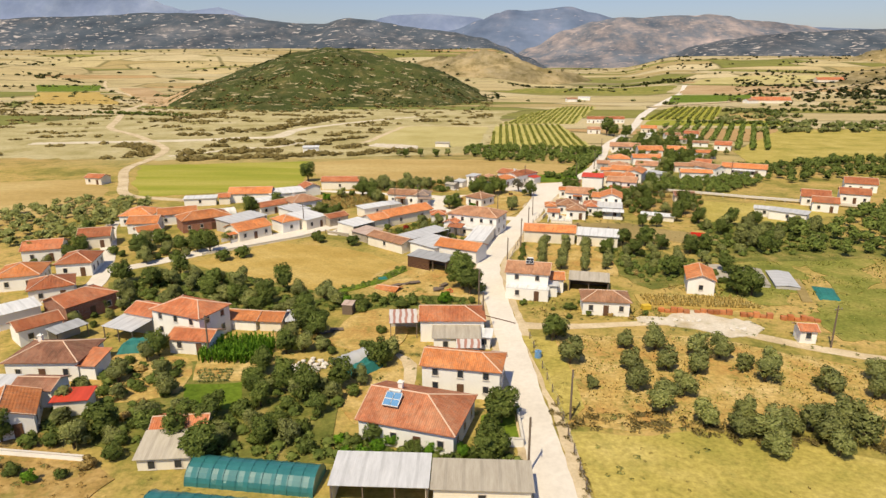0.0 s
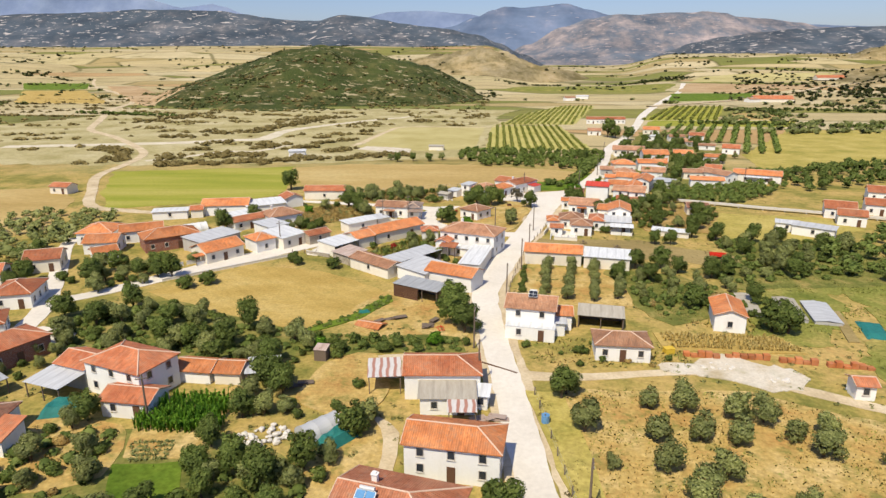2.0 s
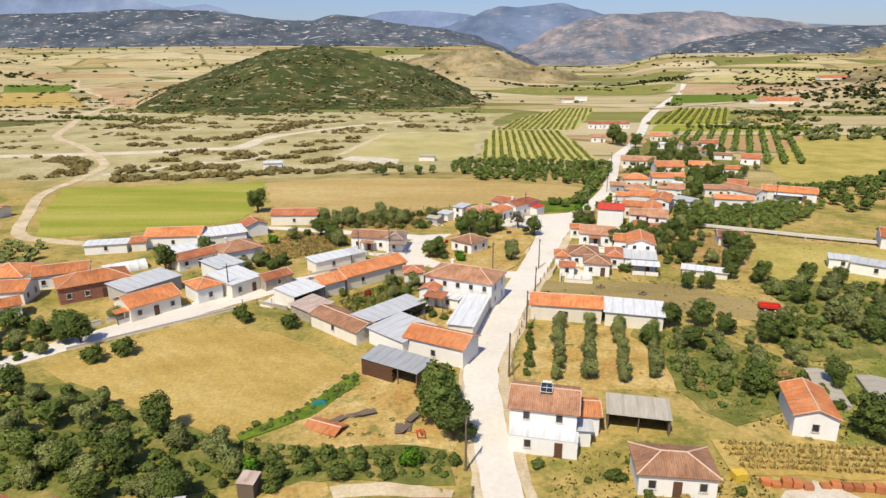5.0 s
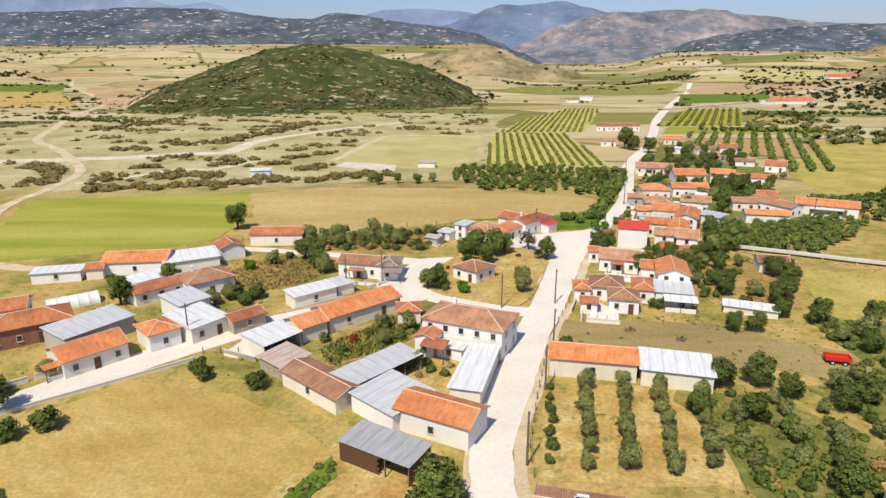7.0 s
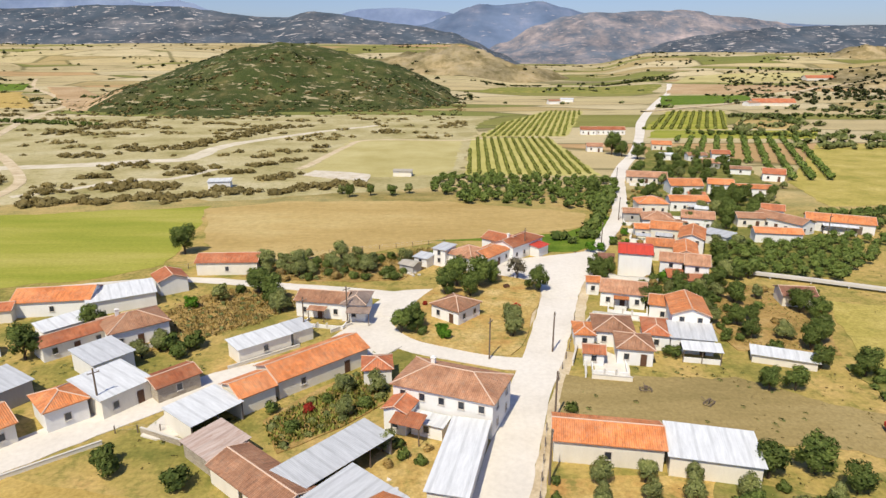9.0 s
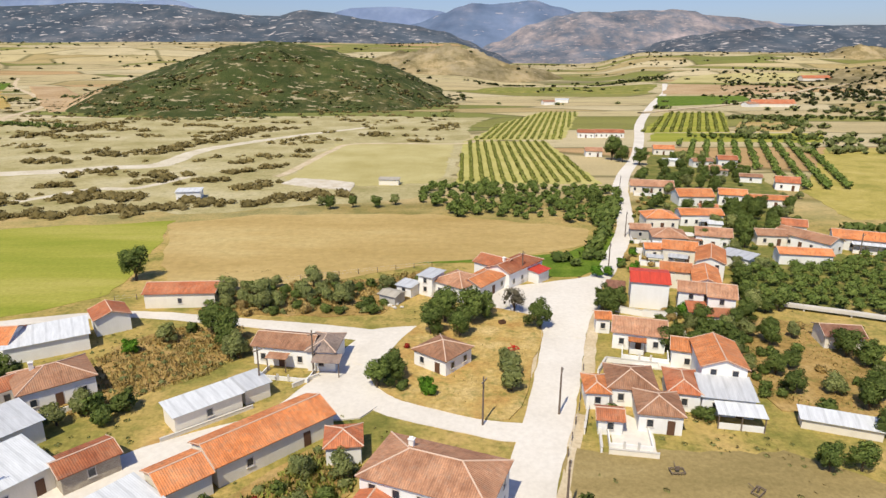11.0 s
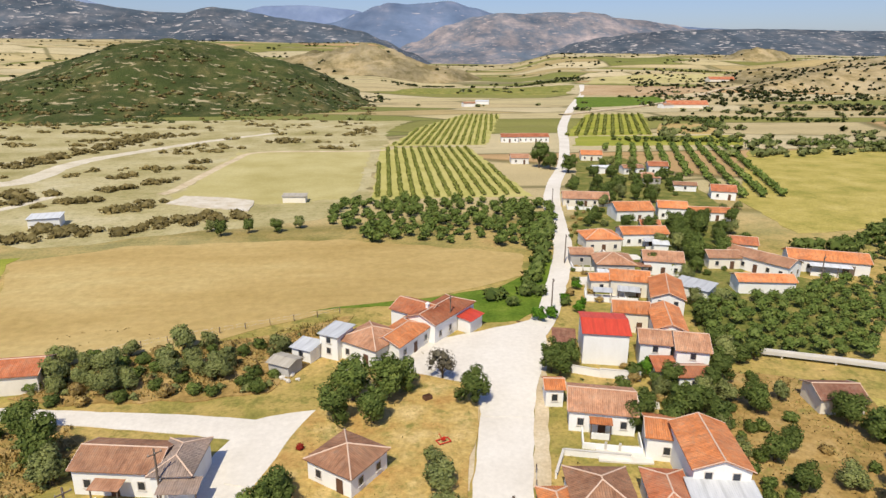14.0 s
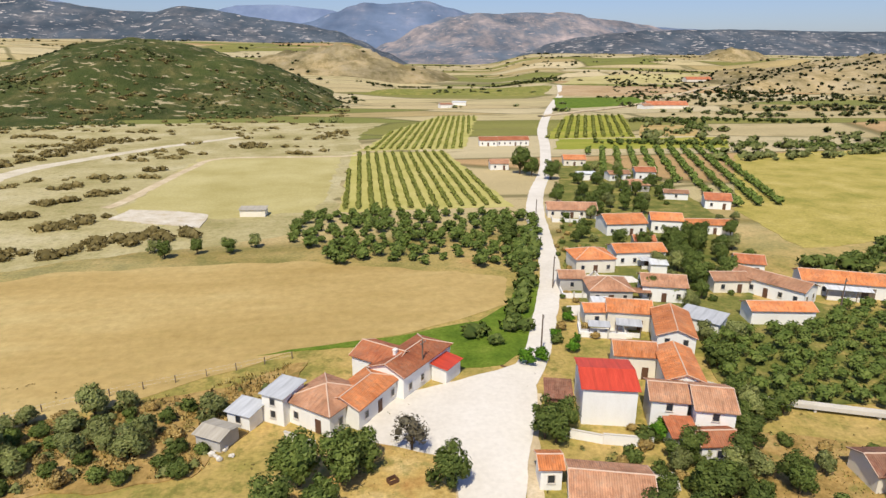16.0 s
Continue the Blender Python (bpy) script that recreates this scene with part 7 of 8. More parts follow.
def blades(name, polys, per, h0, h1, wide, material, label, seed, keep=-1.0):
    """Upright dry and green blades over parcels, as one mesh."""
    r = random.Random(seed)
    V, F = [], []
    for poly in polys:
        xs, ys = [p[0] for p in poly], [p[1] for p in poly]
        for _ in range(int(per * (max(xs) - min(xs)) * (max(ys) - min(ys)))):
            x, y = r.uniform(min(xs), max(xs)), r.uniform(min(ys), max(ys))
            n = noise.noise(Vector((x * 0.16, y * 0.16, seed))) + 0.5 * noise.noise(Vector((x * 0.6, y * 0.6, seed)))
            if n < keep or not inside((x, y), poly):
                continue
            a, h = r.uniform(0, 6.28), r.uniform(h0, h1) * (1 + 0.5 * n)
            w = wide * r.uniform(0.6, 1.3)
            ca, sa = math.cos(a) * w, math.sin(a) * w
            o = len(V)
            V += [(x - ca, y - sa, 0.05), (x + ca, y + sa, 0.05), (x + r.uniform(-0.6, 0.6) * h, y + r.uniform(-0.6, 0.6) * h, 0.1 + h)]
            F.append((o, o + 1, o + 2))
    ob = link_mesh(name, V, F, material)
    soft_normals(ob.data, 0, 150, -900, 0.5)
    return tagged(ob, label, "grass", kind="stuff")


PLOT = [(-20.5, 148), (-17.5, 142.5), (-10, 147), (-4, 154), (-3.5, 159), (-7, 163), (-10, 161.5)]
blades("tall_weeds", [PLOT], 14, 0.35, 0.9, 0.2, LEAF_VINE, "tall olive-green weeds filling a walled plot", 3)
blades("tall_weeds_dry", [[(-56, 186), (-50, 190), (-44, 200.5), (-30, 201), (-25, 193), (-30, 183), (-44, 172), (-50, 178)]], 2.5, 0.3, 0.7, 0.16, LEAF_DRY, "tall rust-brown dry weeds on a fallow plot", 4, -0.25)
blades("tall_weeds_straw", [[(-56, 186), (-50, 190), (-44, 200.5), (-30, 201), (-25, 193), (-30, 183), (-44, 172), (-50, 178)], [(-41, 209), (-38, 220), (-16, 226), (6, 235), (3, 220), (-4, 207.5), (-33, 207)]], 8, 0.3, 0.7, 0.14, LEAF_STRAW, "straw-coloured dry grass on fallow plots", 5, -0.1)
GARDENS = [[(16, 79), (44, 78.5), (64, 68), (64, 52), (40, 49.5), (15.6, 50)], [(0, 176), (6, 172.5), (14, 170), (18, 173), (24.5, 194), (26, 207), (22, 211), (10, 208), (3, 199), (-1, 189), (-3, 182)],
           [(14, 88), (14, 97), (38, 96), (40, 87), (22, 85.5)], [(56, 172), (54, 192), (66, 206), (86, 196), (72, 169)], [(37, 135), (58, 124), (64, 100), (56, 98), (40, 106)]]
blades("dry_grass", GARDENS, 3.0, 0.1, 0.26, 0.16, LEAF_STRAW, "short straw-coloured grass between the plots", 6, -0.2)
blades("green_grass", GARDENS + [[(60, 122), (70, 142), (100, 158), (106, 130), (90, 100), (72, 78), (66, 95)]], 3.0, 0.1, 0.26, 0.17, LEAF_VINE, "short olive-green grass between the plots", 7, 0.02)


# ---- utility poles ----
def utility_pole(x, y, h=8.0, turn=0.0):
    top = tagged(new("utility_pole"), "weathered wooden utility pole with a crossarm", "utility pole", "utility poles of the village")
    top.matrix_basis = pose(x, y, 0, 0, 0, turn)
    v, f = tube((0, 0, -0.3), (0, 0, h), 0.16, 0.11, 8)
    link_mesh("post", v, f, TIMBER, top)
    box_part("crossarm", top, [(-0.8, 0.8, -0.16, -0.06, h - 0.7, h - 0.58)], TIMBER)
    for px in (-0.7, 0.0, 0.7):
        iv, jf = tube((px, -0.11, h - 0.58), (px, -0.11, h - 0.38), 0.05, 0.04, 6)
        link_mesh("insulator", iv, jf, CERAMIC, top)
    return top


for x, y, t in ((15.7, 51.4, 80), (9.0, 39.8, 85), (63.1, 75.3, 20), (4.6, 92.8, 80), (11.8, 116.4, 80), (16.6, 135, 75), (19.9, 149, 70), (23.4, 170.0, 70), (12.3, 167.5, 60), (-44.1, 150.8, 40),
                (-20.6, 177.6, 40), (-13.5, 183.2, 40), (26.2, 225.0, 50), (47.5, 231.0, 60), (-39.5, 68.5, 20), (5.0, 80, 85), (61, 262, 60), (76, 318, 70), (112.6, 238.4, 30)):
    utility_pole(x, y, 7.5, t)


# ---- small things ----
def solar_heater(x, y, z, turn, size=1.0, glass=BLUE, words="solar water heater with blue collectors on the tiles"):
    """A roof water heater: two collectors and a tank on a frame."""
    top = tagged(new("solar_water_heater"), words, "solar heater")
    top.matrix_basis = pose(x, y, z, 0, 0, turn) @ Matrix.Scale(size, 4)
    for px in (-0.55, 0.55):
        c = box_part("collector", top, [(-0.5, 0.5, -1.0, 1.0, -0.05, 0.05)], glass, "glass collector")
        c.matrix_basis = pose(px * 0.95, -0.3, 0.5, 26)
        for b in ((-0.55, 0.55, -1.06, -0.97, -0.06, 0.08), (-0.55, 0.55, 0.97, 1.06, -0.06, 0.08), (-0.56, -0.48, -0.97, 0.97, -0.06, 0.08), (0.48, 0.56, -0.97, 0.97, -0.06, 0.08), (-0.47, 0.47, -0.05, 0.05, 0.03, 0.075)):
            box_part("rim", c, [b], SHEET_WHITE)
    v, f = tube((-0.8, 0.75, 1.12), (0.8, 0.75, 1.12), 0.24, 0.24, 10)
    link_mesh("tank", v, f, SHEET_WHITE, top, "white cylindrical tank")
    for px in (-0.8, 0.8):
        v, f = tube((px, 0.75, -0.1), (px, 0.75, 0.98), 0.03, 0.03, 4)
        link_mesh("strut", v, f, SHEET_GREY, top)


solar_heater(-7.4, 48.1, 4.45, -16)
solar_heater(15.3, 101.2, 6.35, -12, 0.72, GLASS, "small dark solar water heater on the ridge")


def stone_mesh(seed):
    r = random.Random(seed)
    bm = bmesh.new()
    bmesh.ops.create_icosphere(bm, subdivisions=1, radius=0.5)
    for v in bm.verts:
        v.co *= r.uniform(0.7, 1.15)
        v.co.z *= 0.75
    me = bpy.data.meshes.new("stone")
    bm.to_mesh(me)
    bm.free()
    me.materials.append(RUBBLE)
    return me


STONES = [stone_mesh(i) for i in range(5)]


def stone_pile(x, y, rx, ry, n, size, seed):
    r = random.Random(seed)
    top = tagged(new("stone_pile"), "heap of pale loose building stones", "stones")
    top.matrix_basis = pose(x, y, 0)
    for _ in range(n):
        a, d = r.uniform(0, 6.28), math.sqrt(r.random())
        s = size * r.uniform(0.5, 1.3)
        shared("stone", r.choice(STONES), top, pose(rx * d * math.cos(a), ry * d * math.sin(a), 0.25 * s, r.uniform(0, 40), 0, r.uniform(0, 360)) @ Matrix.Scale(s, 4))


stone_pile(-23.2, 66.0, 3.4, 2.4, 46, 0.9, 1)
stone_pile(43.5, 86.5, 3.2, 1.2, 14, 0.7, 2)
stone_pile(50.5, 82.0, 1.4, 0.8, 8, 0.9, 3)
stone_pile(-1.5, 211.5, 2.5, 1.6, 10, 0.9, 4)
stone_pile(-3.0, 134.5, 2.0, 1.5, 10, 0.7, 5)


def maize(name, poly, angle, gap, step, height, material, label):
    """Rows of tall stalks with drooping blades, as one mesh."""
    V, F = [], []
    r = random.Random(3)
    for x, y, s in rows_in(poly, angle, gap, step, 6, 0.8, 1.15):
        for k in range(6):
            a = r.uniform(0, 6.28)
            h = height * s * r.uniform(0.45, 1.0)
            d = r.uniform(0.2, 0.5)
            ca, sa = math.cos(a), math.sin(a)
            o = len(V)
            w = 0.09
            V += [(x - sa * w, y + ca * w, 0.1), (x + sa * w, y - ca * w, 0.1), (x + ca * d * 0.5 + sa * w, y + sa * d * 0.5 - ca * w, h), (x + ca * d * 0.5 - sa * w, y + sa * d * 0.5 + ca * w, h),
                  (x + ca * d * 1.5, y + sa * d * 1.5, h * 0.86)]
            F += [(o, o + 1, o + 2, o + 3), (o + 3, o + 2, o + 4)]
    return tagged(link_mesh(name, V, F, material), label, "crop", kind="stuff")


maize("maize", [(-40.5, 66.5), (-29.0, 66.2), (-30.4, 74.5), (-41.5, 74.5)], radians(88), 0.85, 0.3, 2.3, LEAF_BRIGHT, "tall bright green maize in rows")
maize("dry_maize", [(37.5, 99.0), (57.5, 97.3), (59.5, 92), (37.6, 92.8)], radians(-4), 1.2, 0.5, 1.1, LEAF_STRAW, "dry ochre maize stubble in rows")
maize("vegetable_rows", [(-38.2, 60.3), (-33.3, 60.3), (-34.1, 64.4), (-39.7, 64.4)], radians(5), 0.9, 0.4, 0.5, LEAF_OLIVE, "low grey-green vegetable rows")


def net(x, y, turn, L, D, h, material, name, label, category):
    """A sagging cover over low supports."""
    v, f = [], []
    nx, ny = 14, 10
    for j in range(ny + 1):
        for i in range(nx + 1):
            a, b = i / nx - 0.5, j / ny - 0.5
            edge = min(1, 5 * (0.5 - max(abs(a), abs(b))))
            z = h * edge * (0.85 + 0.3 * noise.noise(Vector((a * 5 + x, b * 4 + y, 1)))) + 0.06
            v.append((a * L + 0.15 * noise.noise(Vector((b * 6, a * 3, 2))), b * D, z))
    for j in range(ny):
        for i in range(nx):
            o = j * (nx + 1) + i
            f.append((o, o + 1, o + nx + 2, o + nx + 1))
    v2, f2 = slab(v, f, 0.05)
    ob = link_mesh(name, v2, f2, material)
    ob.matrix_basis = pose(x, y, 0, 0, 0, turn)
    return tagged(ob, label, category)


net(-52.8, 71.9, 15, 6.4, 4.2, 1.5, TEAL, "shade_net", "teal shade net over a yard", "net")
net(-13.6, 65.2, 50, 5.6, 3.0, 1.6, TEAL, "tarpaulin", "teal tarpaulin over a heap", "tarpaulin")
net(-16.2, 107.8, 20, 2.4, 1.2, 0.6, TEAL, "tarpaulin", "small teal tarpaulin on the grass", "tarpaulin")
net(76.4, 101.0, 72, 8.5, 4.0, 0.6, TEAL, "shade_net", "teal net over a garden bed", "net")
for x, y, w, d, m, lab in ((59.0, 112.6, 3.2, 11.0, SHEET_TAN, "low cold frame under dusty pale film"), (66.0, 110.2, 3.9, 11.4, SHEET_TAN, "low cold frame under dusty pale film"), (71.0, 108.4, 4.6, 10.6, SHEET_GREY, "low cold frame under pale metal sheets")):
    cf = tagged(new("cold_frame"), lab, "cold frame")
    cf.matrix_basis = pose(x, y, 0, 0, 0, -14)
    box_part("side", cf, [(-w / 2, w / 2, -d / 2, d / 2, -0.1, 0.7)], GREYWALL)
    v, f, _ = roof_shape("gable_y", w + 0.2, d + 0.2, 0.75, 0.12)
    link_mesh("cover", *slab(v, f, 0.05), m, cf, uv=True)
patch("garden_bed_bare", [(73.4, 110), (75.4, 110), (71.2, 96), (69.2, 96)], 0.06, PLOUGHED, "bare brown garden bed", "garden", 0.2)


def brick_stack(x, y, turn, n, seed):
    """Pallets of hollow bricks in a line."""
    r = random.Random(seed)
    top = tagged(new("brick_stack"), "low stack of bright orange hollow bricks", "bricks", "brick stacks by the track")
    top.matrix_basis = pose(x, y, 0, 0, 0, turn)
    for i in range(n):
        h = r.choice((0.5, 0.75, 0.75, 1.0))
        b = box_part("pallet_load", top, [(i * 1.15 - 0.52, i * 1.15 + 0.52, -0.45, 0.45, 0.0, h)], TILE_ORANGE, bevel=0.03)
        b.matrix_basis = pose(0, r.uniform(-0.15, 0.15), 0)


for x, y, n, s in ((39.5, 90.6, 5, 1), (46.2, 90.2, 6, 2), (54.2, 88.6, 5, 3), (61.0, 87.2, 6, 4)):
    brick_stack(x, y, -9, n, s)


def trailer(x, y, turn, label):
    """A farm trailer: bed, drawbar, wheels with rims."""
    top = tagged(new("farm_trailer"), label, "trailer")
    top.matrix_basis = pose(x, y, 0, 0, 0, turn)
    box_part("bed", top, [(-1.9, 1.9, -1.0, 1.0, 0.75, 0.87)], REDPAINT)
    for b in ((-1.9, 1.9, -1.0, -0.94, 0.87, 1.35), (-1.9, 1.9, 0.94, 1.0, 0.87, 1.35), (-1.9, -1.84, -0.94, 0.94, 0.87, 1.35), (1.84, 1.9, -0.94, 0.94, 0.87, 1.35)):
        box_part("side_board", top, [b], REDPAINT)
    v, f = tube((1.9, 0, 0.7), (3.2, 0, 0.45), 0.06, 0.05, 5)
    link_mesh("drawbar", v, f, REDPAINT, top)
    for px in (-0.9, 0.9):
        for py in (-1.05, 1.05):
            v, f = tube((px, py - 0.12, 0.42), (px, py + 0.12, 0.42), 0.42, 0.42, 14)
            w = link_mesh("wheel", v, f, RUBBER, top)
            v, f = tube((px, py - 0.14, 0.42), (px, py + 0.14, 0.42), 0.2, 0.2, 10)
            link_mesh("rim", v, f, SHEET_WHITE, w)


trailer(65.6, 144.3, -15, "red farm trailer parked at the field edge")



def harrow(x, y, turn, paint, label):
    """A small field implement: a frame with two bars, tines and a hitch."""
    top = tagged(new("harrow"), label, "farm tool")
    top.matrix_basis = pose(x, y, 0, 0, 0, turn)
    for b in ((-0.9, 0.9, -0.55, -0.45, 0.4, 0.5), (-0.9, 0.9, 0.45, 0.55, 0.4, 0.5), (-0.9, -0.8, -0.45, 0.45, 0.4, 0.5), (0.8, 0.9, -0.45, 0.45, 0.4, 0.5)):
        box_part("bar", top, [b], paint)
    for k in range(5):
        for py in (-0.5, 0.5):
            link_mesh("tine", *tube((-0.7 + 0.35 * k, py, 0.4), (-0.7 + 0.35 * k, py - 0.1, 0.0), 0.03, 0.015, 5), TIMBER, top)
    link_mesh("hitch", *tube((0, 0.5, 0.5), (0, 1.3, 0.85), 0.05, 0.04, 5), paint, top)
    box_part("headstock", top, [(-0.25, 0.25, -0.08, 0.08, 0.5, 1.0)], paint)


harrow(19.7, 190.6, 20, REDPAINT, "small red harrow standing on the dry green")
harrow(-1.2, 99.9, 100, REDPAINT, "red harrow standing in the farmyard")
harrow(35.1, 156.5, 0, TIMBER, "dark old harrow standing on the bare field")
harrow(43.1, 152.5, 40, TIMBER, "dark old harrow standing on the bare field")
bin_box = tagged(new("crate"), "brown wooden crate on the dry green", "crate")
bin_box.matrix_basis = pose(19.0, 201.8, 0, 0, 0, 25)
for k, b in enumerate(((-0.6, 0.6, -0.45, -0.39, 0, 0.8), (-0.6, 0.6, 0.39, 0.45, 0, 0.8), (-0.6, -0.54, -0.385, 0.385, 0, 0.8), (0.54, 0.6, -0.385, 0.385, 0, 0.8), (-0.535, 0.535, -0.385, 0.385, 0.02, 0.1))):
    box_part("side" if k < 4 else "bottom", bin_box, [b], BROWN)
YELLOW = simple("yellow_paint", (0.62, 0.42, 0.05), 0.6)
pallet = tagged(new("crate"), "yellow crate beside the brick stacks", "crate")
pallet.matrix_basis = pose(36.9, 91.6, 0, 0, 0, 10)
for b in ((-0.8, 0.8, -0.6, -0.5, 0, 0.9), (-0.8, 0.8, 0.5, 0.6, 0, 0.9), (-0.8, -0.7, -0.49, 0.49, 0, 0.9), (0.7, 0.8, -0.49, 0.49, 0, 0.9)):
    box_part("side", pallet, [b], YELLOW)
box_part("lid", pallet, [(-0.82, 0.82, -0.62, 0.62, 0.905, 0.96)], YELLOW)


def sheet_pile(x, y, turn, n, material, label):
    r = random.Random(int(x * 7 + y))
    top = tagged(new("sheet_pile"), label, "scrap heap")
    top.matrix_basis = pose(x, y, 0, 0, 0, turn)
    for i in range(n):
        b = box_part("sheet", top, [(-1.2, 1.2, -0.5, 0.5, 0, 0.08)], material)
        b.matrix_basis = pose(r.uniform(-2.2, 2.2), r.uniform(-0.7, 0.7), 0.12 + 0.09 * i, r.uniform(-6, 6), r.uniform(-6, 6), r.uniform(-30, 30))


fallen = tagged(new("fallen_roof"), "collapsed orange tile roof lying in the yard", "ruin")
fallen.matrix_basis = pose(-14.2, 101.8, 0.05, 3, -4, -28)
v, f, _ = roof_shape("gable", 5.6, 3.0, 0.25, 0.3)
link_mesh("tiles", *slab(v, f, 0.14), TILE_ORANGE, fallen, uv=True)
v, f = tube((-2.8, 0, 0.72), (2.8, 0, 0.72), 0.1, 0.1, 6)
link_mesh("ridge_cap", v, f, CAP, fallen)
for k in range(4):
    box_part("rafter", fallen, [(-2.4 + 1.5 * k, -2.3 + 1.5 * k, -1.9, -1.5, 0.0, 0.14)], TIMBER)
sheet_pile(-11.0, 104.2, 40, 5, TIMBER, "heap of weathered planks in the yard")
sheet_pile(5.6, 70.2, 5, 6, SHEET_RUST, "heap of rusty striped roof sheets")
sheet_pile(-3.5, 102.5, 70, 5, TIMBER, "heap of weathered planks in the yard")
sheet_pile(-22.5, 79.5, 20, 5, TIMBER, "heap of weathered planks on bare ground")

tank = tagged(new("water_tank"), "blue plastic water tank beside the road", "water tank")
tank.matrix_basis = pose(13.6, 69.9, 0)
link_mesh("body", *tube((0, 0, 0), (0, 0, 1.3), 0.55, 0.55, 14), BLUE, tank)
link_mesh("lid", *tube((0, 0, 1.3), (0, 0, 1.4), 0.3, 0.26, 10), BLUE, tank)


def fence(pts, gap, h, label="weathered post and wire fence beside the road"):
    """Posts with two wires between them."""
    top = tagged(new("fence"), label, "fence")
    line = []
    for (x0, y0), (x1, y1) in zip(pts, pts[1:]):
        n = max(1, int(math.hypot(x1 - x0, y1 - y0) / gap))
        line += [(x0 + (x1 - x0) * i / n, y0 + (y1 - y0) * i / n) for i in range(n)]
    line.append(pts[-1])
    top.matrix_basis = pose(*line[0], 0)
    ox, oy = line[0]
    me = box_mesh("post", [(-0.06, 0.06, -0.06, 0.06, -0.2, h)], TIMBER)
    for x, y in line:
        shared("post", me, top, pose(x - ox, y - oy, 0, 0, 0, (x * 37) % 90))
    for z in (0.5, 0.95):
        v, f = polytube([(a[0] - ox, a[1] - oy, h * z) for a in line], 0.012)
        link_mesh("wire", v, f, SHEET_GREY, top)


fence([(15.3, 30), (15.0, 44), (14.6, 55), (13.8, 66), (13.0, 77)], 3.0, 1.5)
fence([(12.2, 108), (12.6, 120), (15.0, 132), (18.2, 146)], 3.0, 1.4)
fence([(22.5, 160), (26.5, 171), (30.0, 183)], 3.0, 1.3)
fence([(-28, 147), (-40, 146.5)], 3.0, 1.2, "weathered post fence along the lane")
fence([(-60, 215), (-44, 220), (-20, 229), (6, 237)], 4.0, 1.3, "weathered post fence at the field edge")


def garden_wall(x0, y0, x1, y1, h, material, label):
    L = math.hypot(x1 - x0, y1 - y0)
    top = tagged(new("garden_wall"), label, "wall")
    top.matrix_basis = pose(x0, y0, 0, 0, 0, math.degrees(math.atan2(y1 - y0, x1 - x0)))
    box_part("body", top, [(0, L, -0.11, 0.11, -0.2, h)], material, uv=True)
    box_part("coping", top, [(-0.03, L + 0.03, -0.16, 0.16, h, h + 0.07)], CONCRETE)


for x0, y0, x1, y1, h, m in ((-56, 42, -43.8, 40.8, 0.8, WHITE), (3.4, 45.6, 8.9, 45.2, 1.2, WHITE), (8.9, 45.2, 8.8, 55.5, 1.0, CREAM), (-63.5, 125.0, -40.5, 144.0, 0.55, CREAM), (-36.5, 146.5, -30, 143.5, 0.9, STONE), (-63.0, 137.0, -53.6, 146.4, 0.9, WHITE), (-66.5, 133.6, -63.6, 136.4, 0.9, WHITE), (-30.5, 164.6, -20.5, 172.8, 0.5, CREAM), (-16.0, 178.6, -12.5, 182.0, 0.6, CREAM), (27.9, 160.6, 34.0, 159.4, 0.8, CREAM), (27.0, 160.8, 28.6, 168.4, 0.9, WHITE),
                              (12.3, 101.0, 11.9, 96.5, 1.0, WHITE), (34.5, 186.0, 42.5, 183.6, 0.9, WHITE), (32.0, 181.5, 34.5, 186.0, 0.9, WHITE), (25.8, 165.0, 27.8, 171.0, 1.0, CREAM),
                              (47.0, 205.0, 53.0, 203.0, 1.5, WHITE), (42.5, 207.5, 47.0, 205.0, 1.3, WHITE), (57.5, 238.0, 63.5, 236.0, 1.0, WHITE), (60.5, 246.5, 57.5, 238.0, 1.0, WHITE), (68, 262, 73, 268, 1.2, CREAM), (6.0, 213.5, 10.0, 210.5, 1.1, CREAM)):
    garden_wall(x0, y0, x1, y1, h, m, "low rendered garden wall with a coping" if m is not STONE else "low rough stone garden wall")


def lean_to(x, y, turn, L, D, h, cover, label):
    """A yard roof of sheets on posts over a low wall."""
    ob = open_shed(x, y, turn, L, D, h, cover, 0.1, "lean_to", "", WHITE, label=label)
    box_part("parapet", ob, [(-L / 2 + 0.2, L / 2 - 0.2, -D / 2 + 0.36, -D / 2 + 0.5, -0.2, 0.9)], WHITE)
    return ob


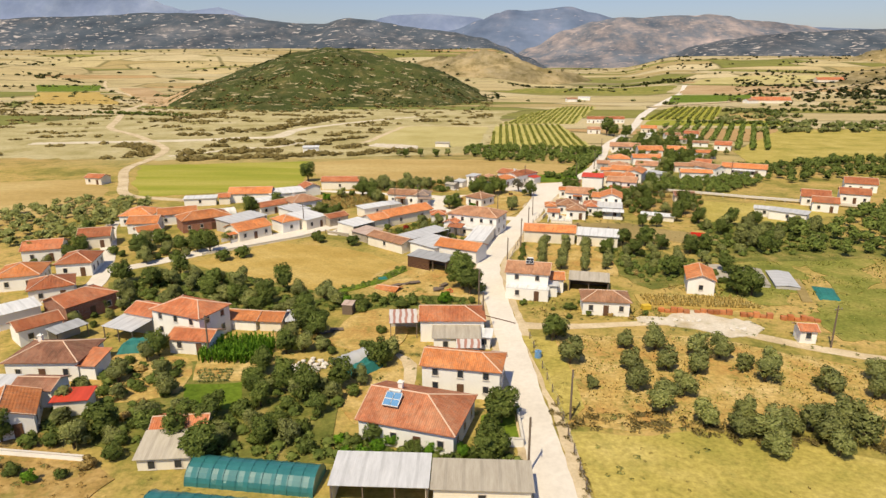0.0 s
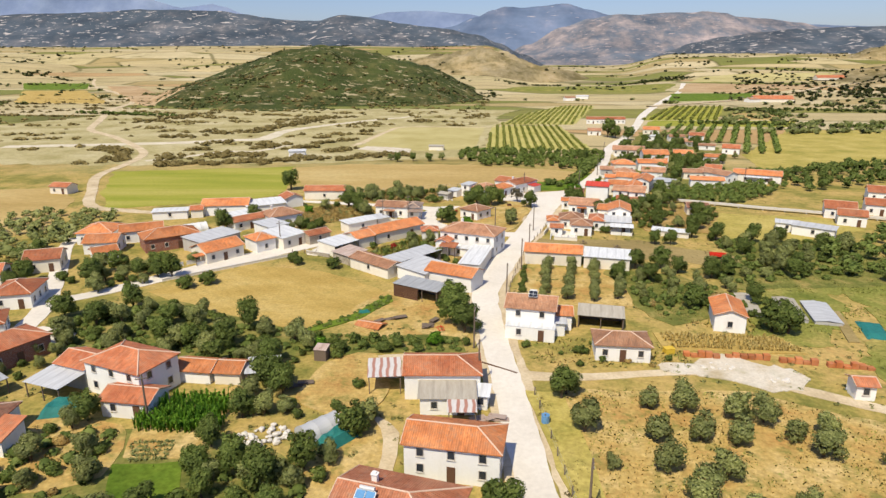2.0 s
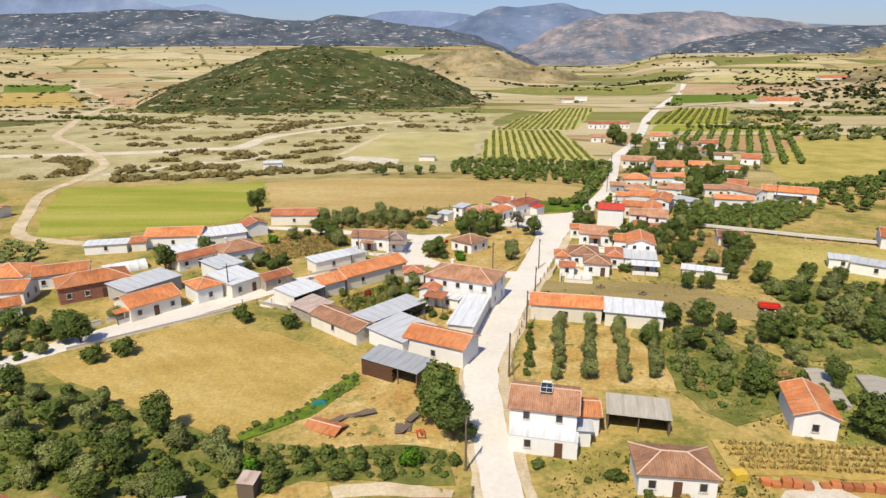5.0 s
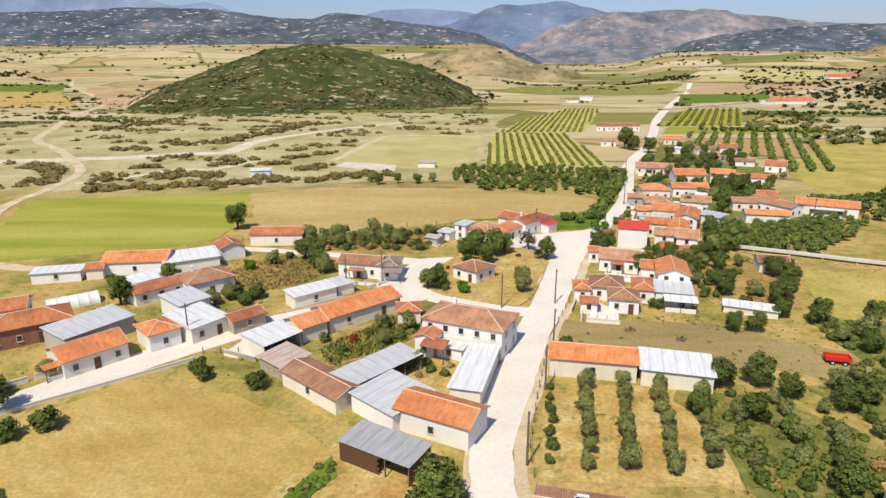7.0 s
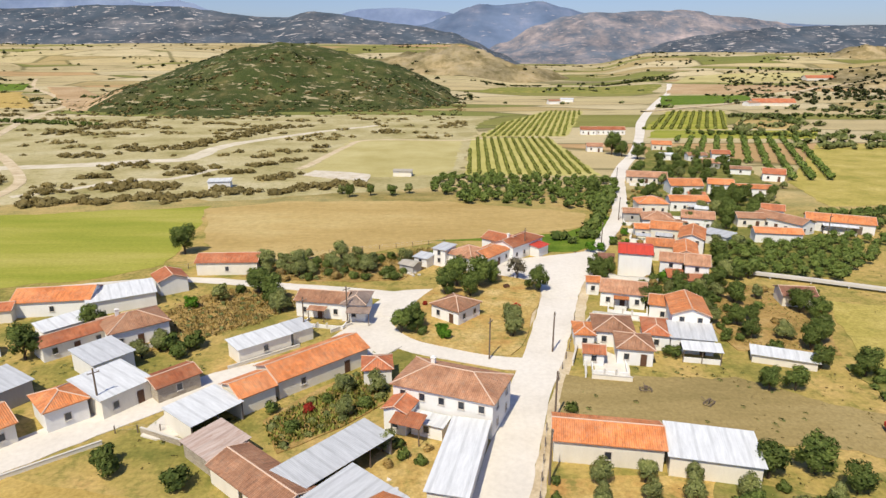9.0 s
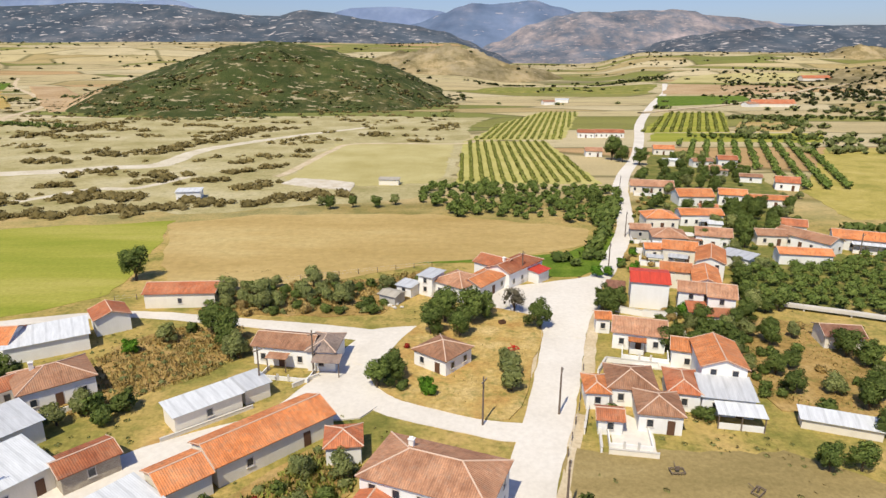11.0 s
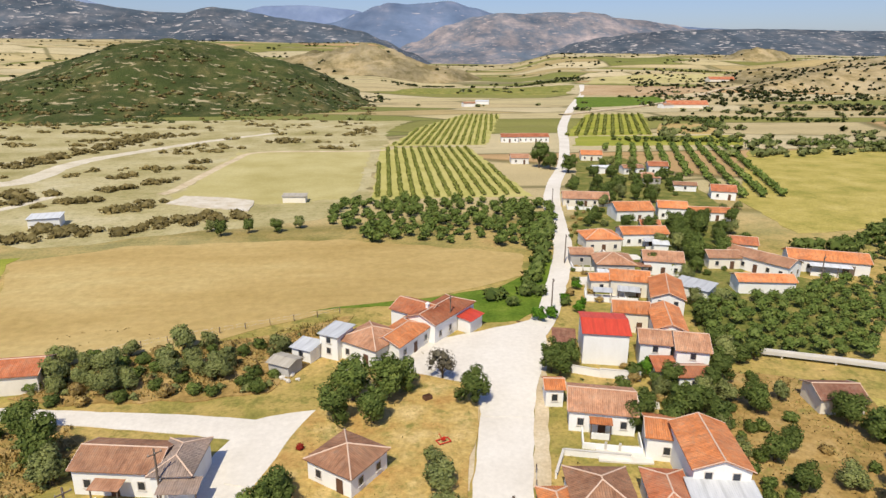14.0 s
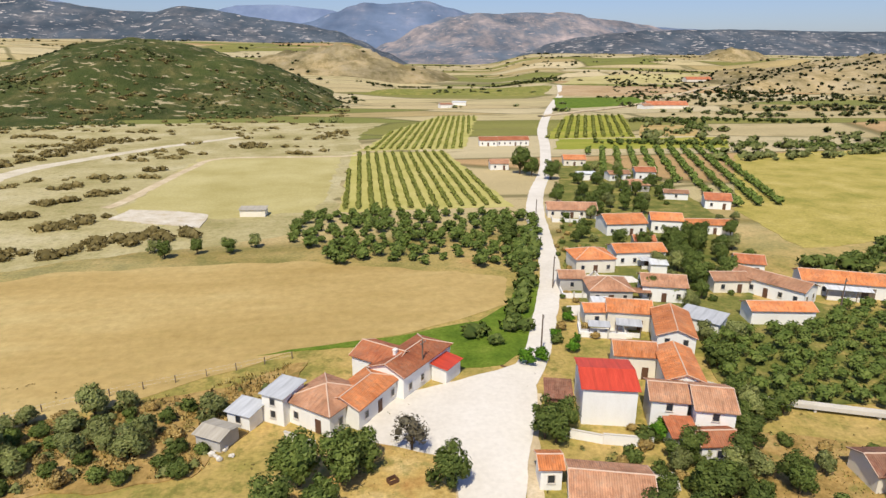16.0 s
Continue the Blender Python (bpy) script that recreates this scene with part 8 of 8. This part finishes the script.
for x, y, a, L, D, h, c, lab in ((66.0, 236.2, -22, 4.6, 2.8, 2.4, SHEET_GREY, "lean-to of pale sheets against the house"), (60.6, 237.0, -18, 4.0, 2.4, 2.2, SHEET_GREY, "lean-to of pale sheets against the house"),
                                 (65.8, 248.2, -12, 3.6, 2.6, 2.3, SHEET_WHITE, "lean-to of white sheets beside the yard"), (76.0, 251.4, -16, 4.4, 2.4, 2.4, TILE_OLD, "tiled lean-to beside the yard"),
                                 (88.8, 271.2, -6, 5.0, 2.6, 2.4, SHEET_GREY, "lean-to of pale sheets against the house"), (47.6, 166.6, -13, 6.4, 3.2, 2.4, SHEET_WHITE, "white canopy in front of the house"),
                                 (40.6, 189.0, -18, 3.0, 1.6, 2.5, TILE_ORANGE, "small tiled porch over the door"), (58.6, 204.6, -20, 4.4, 1.8, 2.4, TILE_RED, "red tiled porch along the house"),
                                 (120.0, 244.6, -25, 9.0, 2.4, 2.5, SHEET_WHITE, "long lean-to of white sheets along the barn"), (-58.9, 138.4, 50, 6.0, 2.0, 2.4, TILE_ORANGE, "tiled porch along the street front")):
    lean_to(x, y, a, L, D, h, c, lab)


def yard_wall(x, y, turn, w, d, h):
    """Three low rendered walls round a house yard."""
    top = tagged(new("yard_wall"), "low white rendered wall round a house yard", "wall")
    top.matrix_basis = pose(x, y, 0, 0, 0, turn)
    for b in ((-w / 2, w / 2, -d / 2, -d / 2 + 0.18, -0.2, h), (-w / 2, -w / 2 + 0.18, -d / 2 + 0.18, d / 2, -0.2, h), (w / 2 - 0.18, w / 2, -d / 2 + 0.18, d / 2, -0.2, h)):
        box_part("wall_length", top, [b], WHITE)
    for px in (-0.9, 0.9):
        box_part("gate_post", top, [(px - 0.16, px + 0.16, -d / 2 - 0.1, -d / 2 - 0.005, -0.2, h + 0.5)], CONCRETE)


for x, y, a, w, d, h in ((61.6, 238.0, -18, 8.4, 5.0, 1.1), (64.6, 257.4, -12, 6.5, 4.5, 1.1), (70.0, 267.2, -8, 7.5, 5.0, 1.0), (41.6, 187.6, -18, 7.6, 3.8, 0.9), (86.5, 319.5, -15, 9.0, 5.0, 1.2), (31.4, 163.4, -11, 5.6, 4.6, 0.9), (-49.5, 172.6, 38, 8.0, 4.0, 0.9), (-17.5, 182.4, -12, 8.0, 3.4, 0.7)):
    yard_wall(x, y, a, w, d, h)


def flume(pts):
    """A raised concrete irrigation channel on piers."""
    top = tagged(new("irrigation_channel"), "raised pale concrete irrigation channel on piers", "channel")
    for i, ((x0, y0), (x1, y1)) in enumerate(zip(pts, pts[1:])):
        L = math.hypot(x1 - x0, y1 - y0)
        a = math.degrees(math.atan2(y1 - y0, x1 - x0))
        v, f = [], []
        prof = [(-0.6, 0.55), (-0.6, 1.2), (-0.48, 1.2), (-0.4, 0.75), (0.4, 0.75), (0.48, 1.2), (0.6, 1.2), (0.6, 0.55)]
        for px in (0, L):
            v += [(px, py, pz) for py, pz in prof]
        n = len(prof)
        f = [(k, n + k, n + (k + 1) % n, (k + 1) % n) for k in range(n)] + [tuple(range(n)), tuple(reversed(range(n, 2 * n)))]
        t = link_mesh("trough", v, f, CONCRETE, top)
        t.matrix_basis = pose(x0, y0, 0, 0, 0, a)
        for k in range(max(1, int(L / 5))):
            p = box_part("pier", top, [(-0.15, 0.15, -0.4, 0.4, -0.2, 0.55)], CONCRETE)
            p.matrix_basis = pose(x0 + (x1 - x0) * k / max(1, int(L / 5)), y0 + (y1 - y0) * k / max(1, int(L / 5)), 0, 0, 0, a)


flume([(68.5, 215.6), (71.0, 213.2), (74.5, 209.9), (80.5, 207.2), (88, 203.8), (101, 197.2), (118, 189.8), (135, 181)])
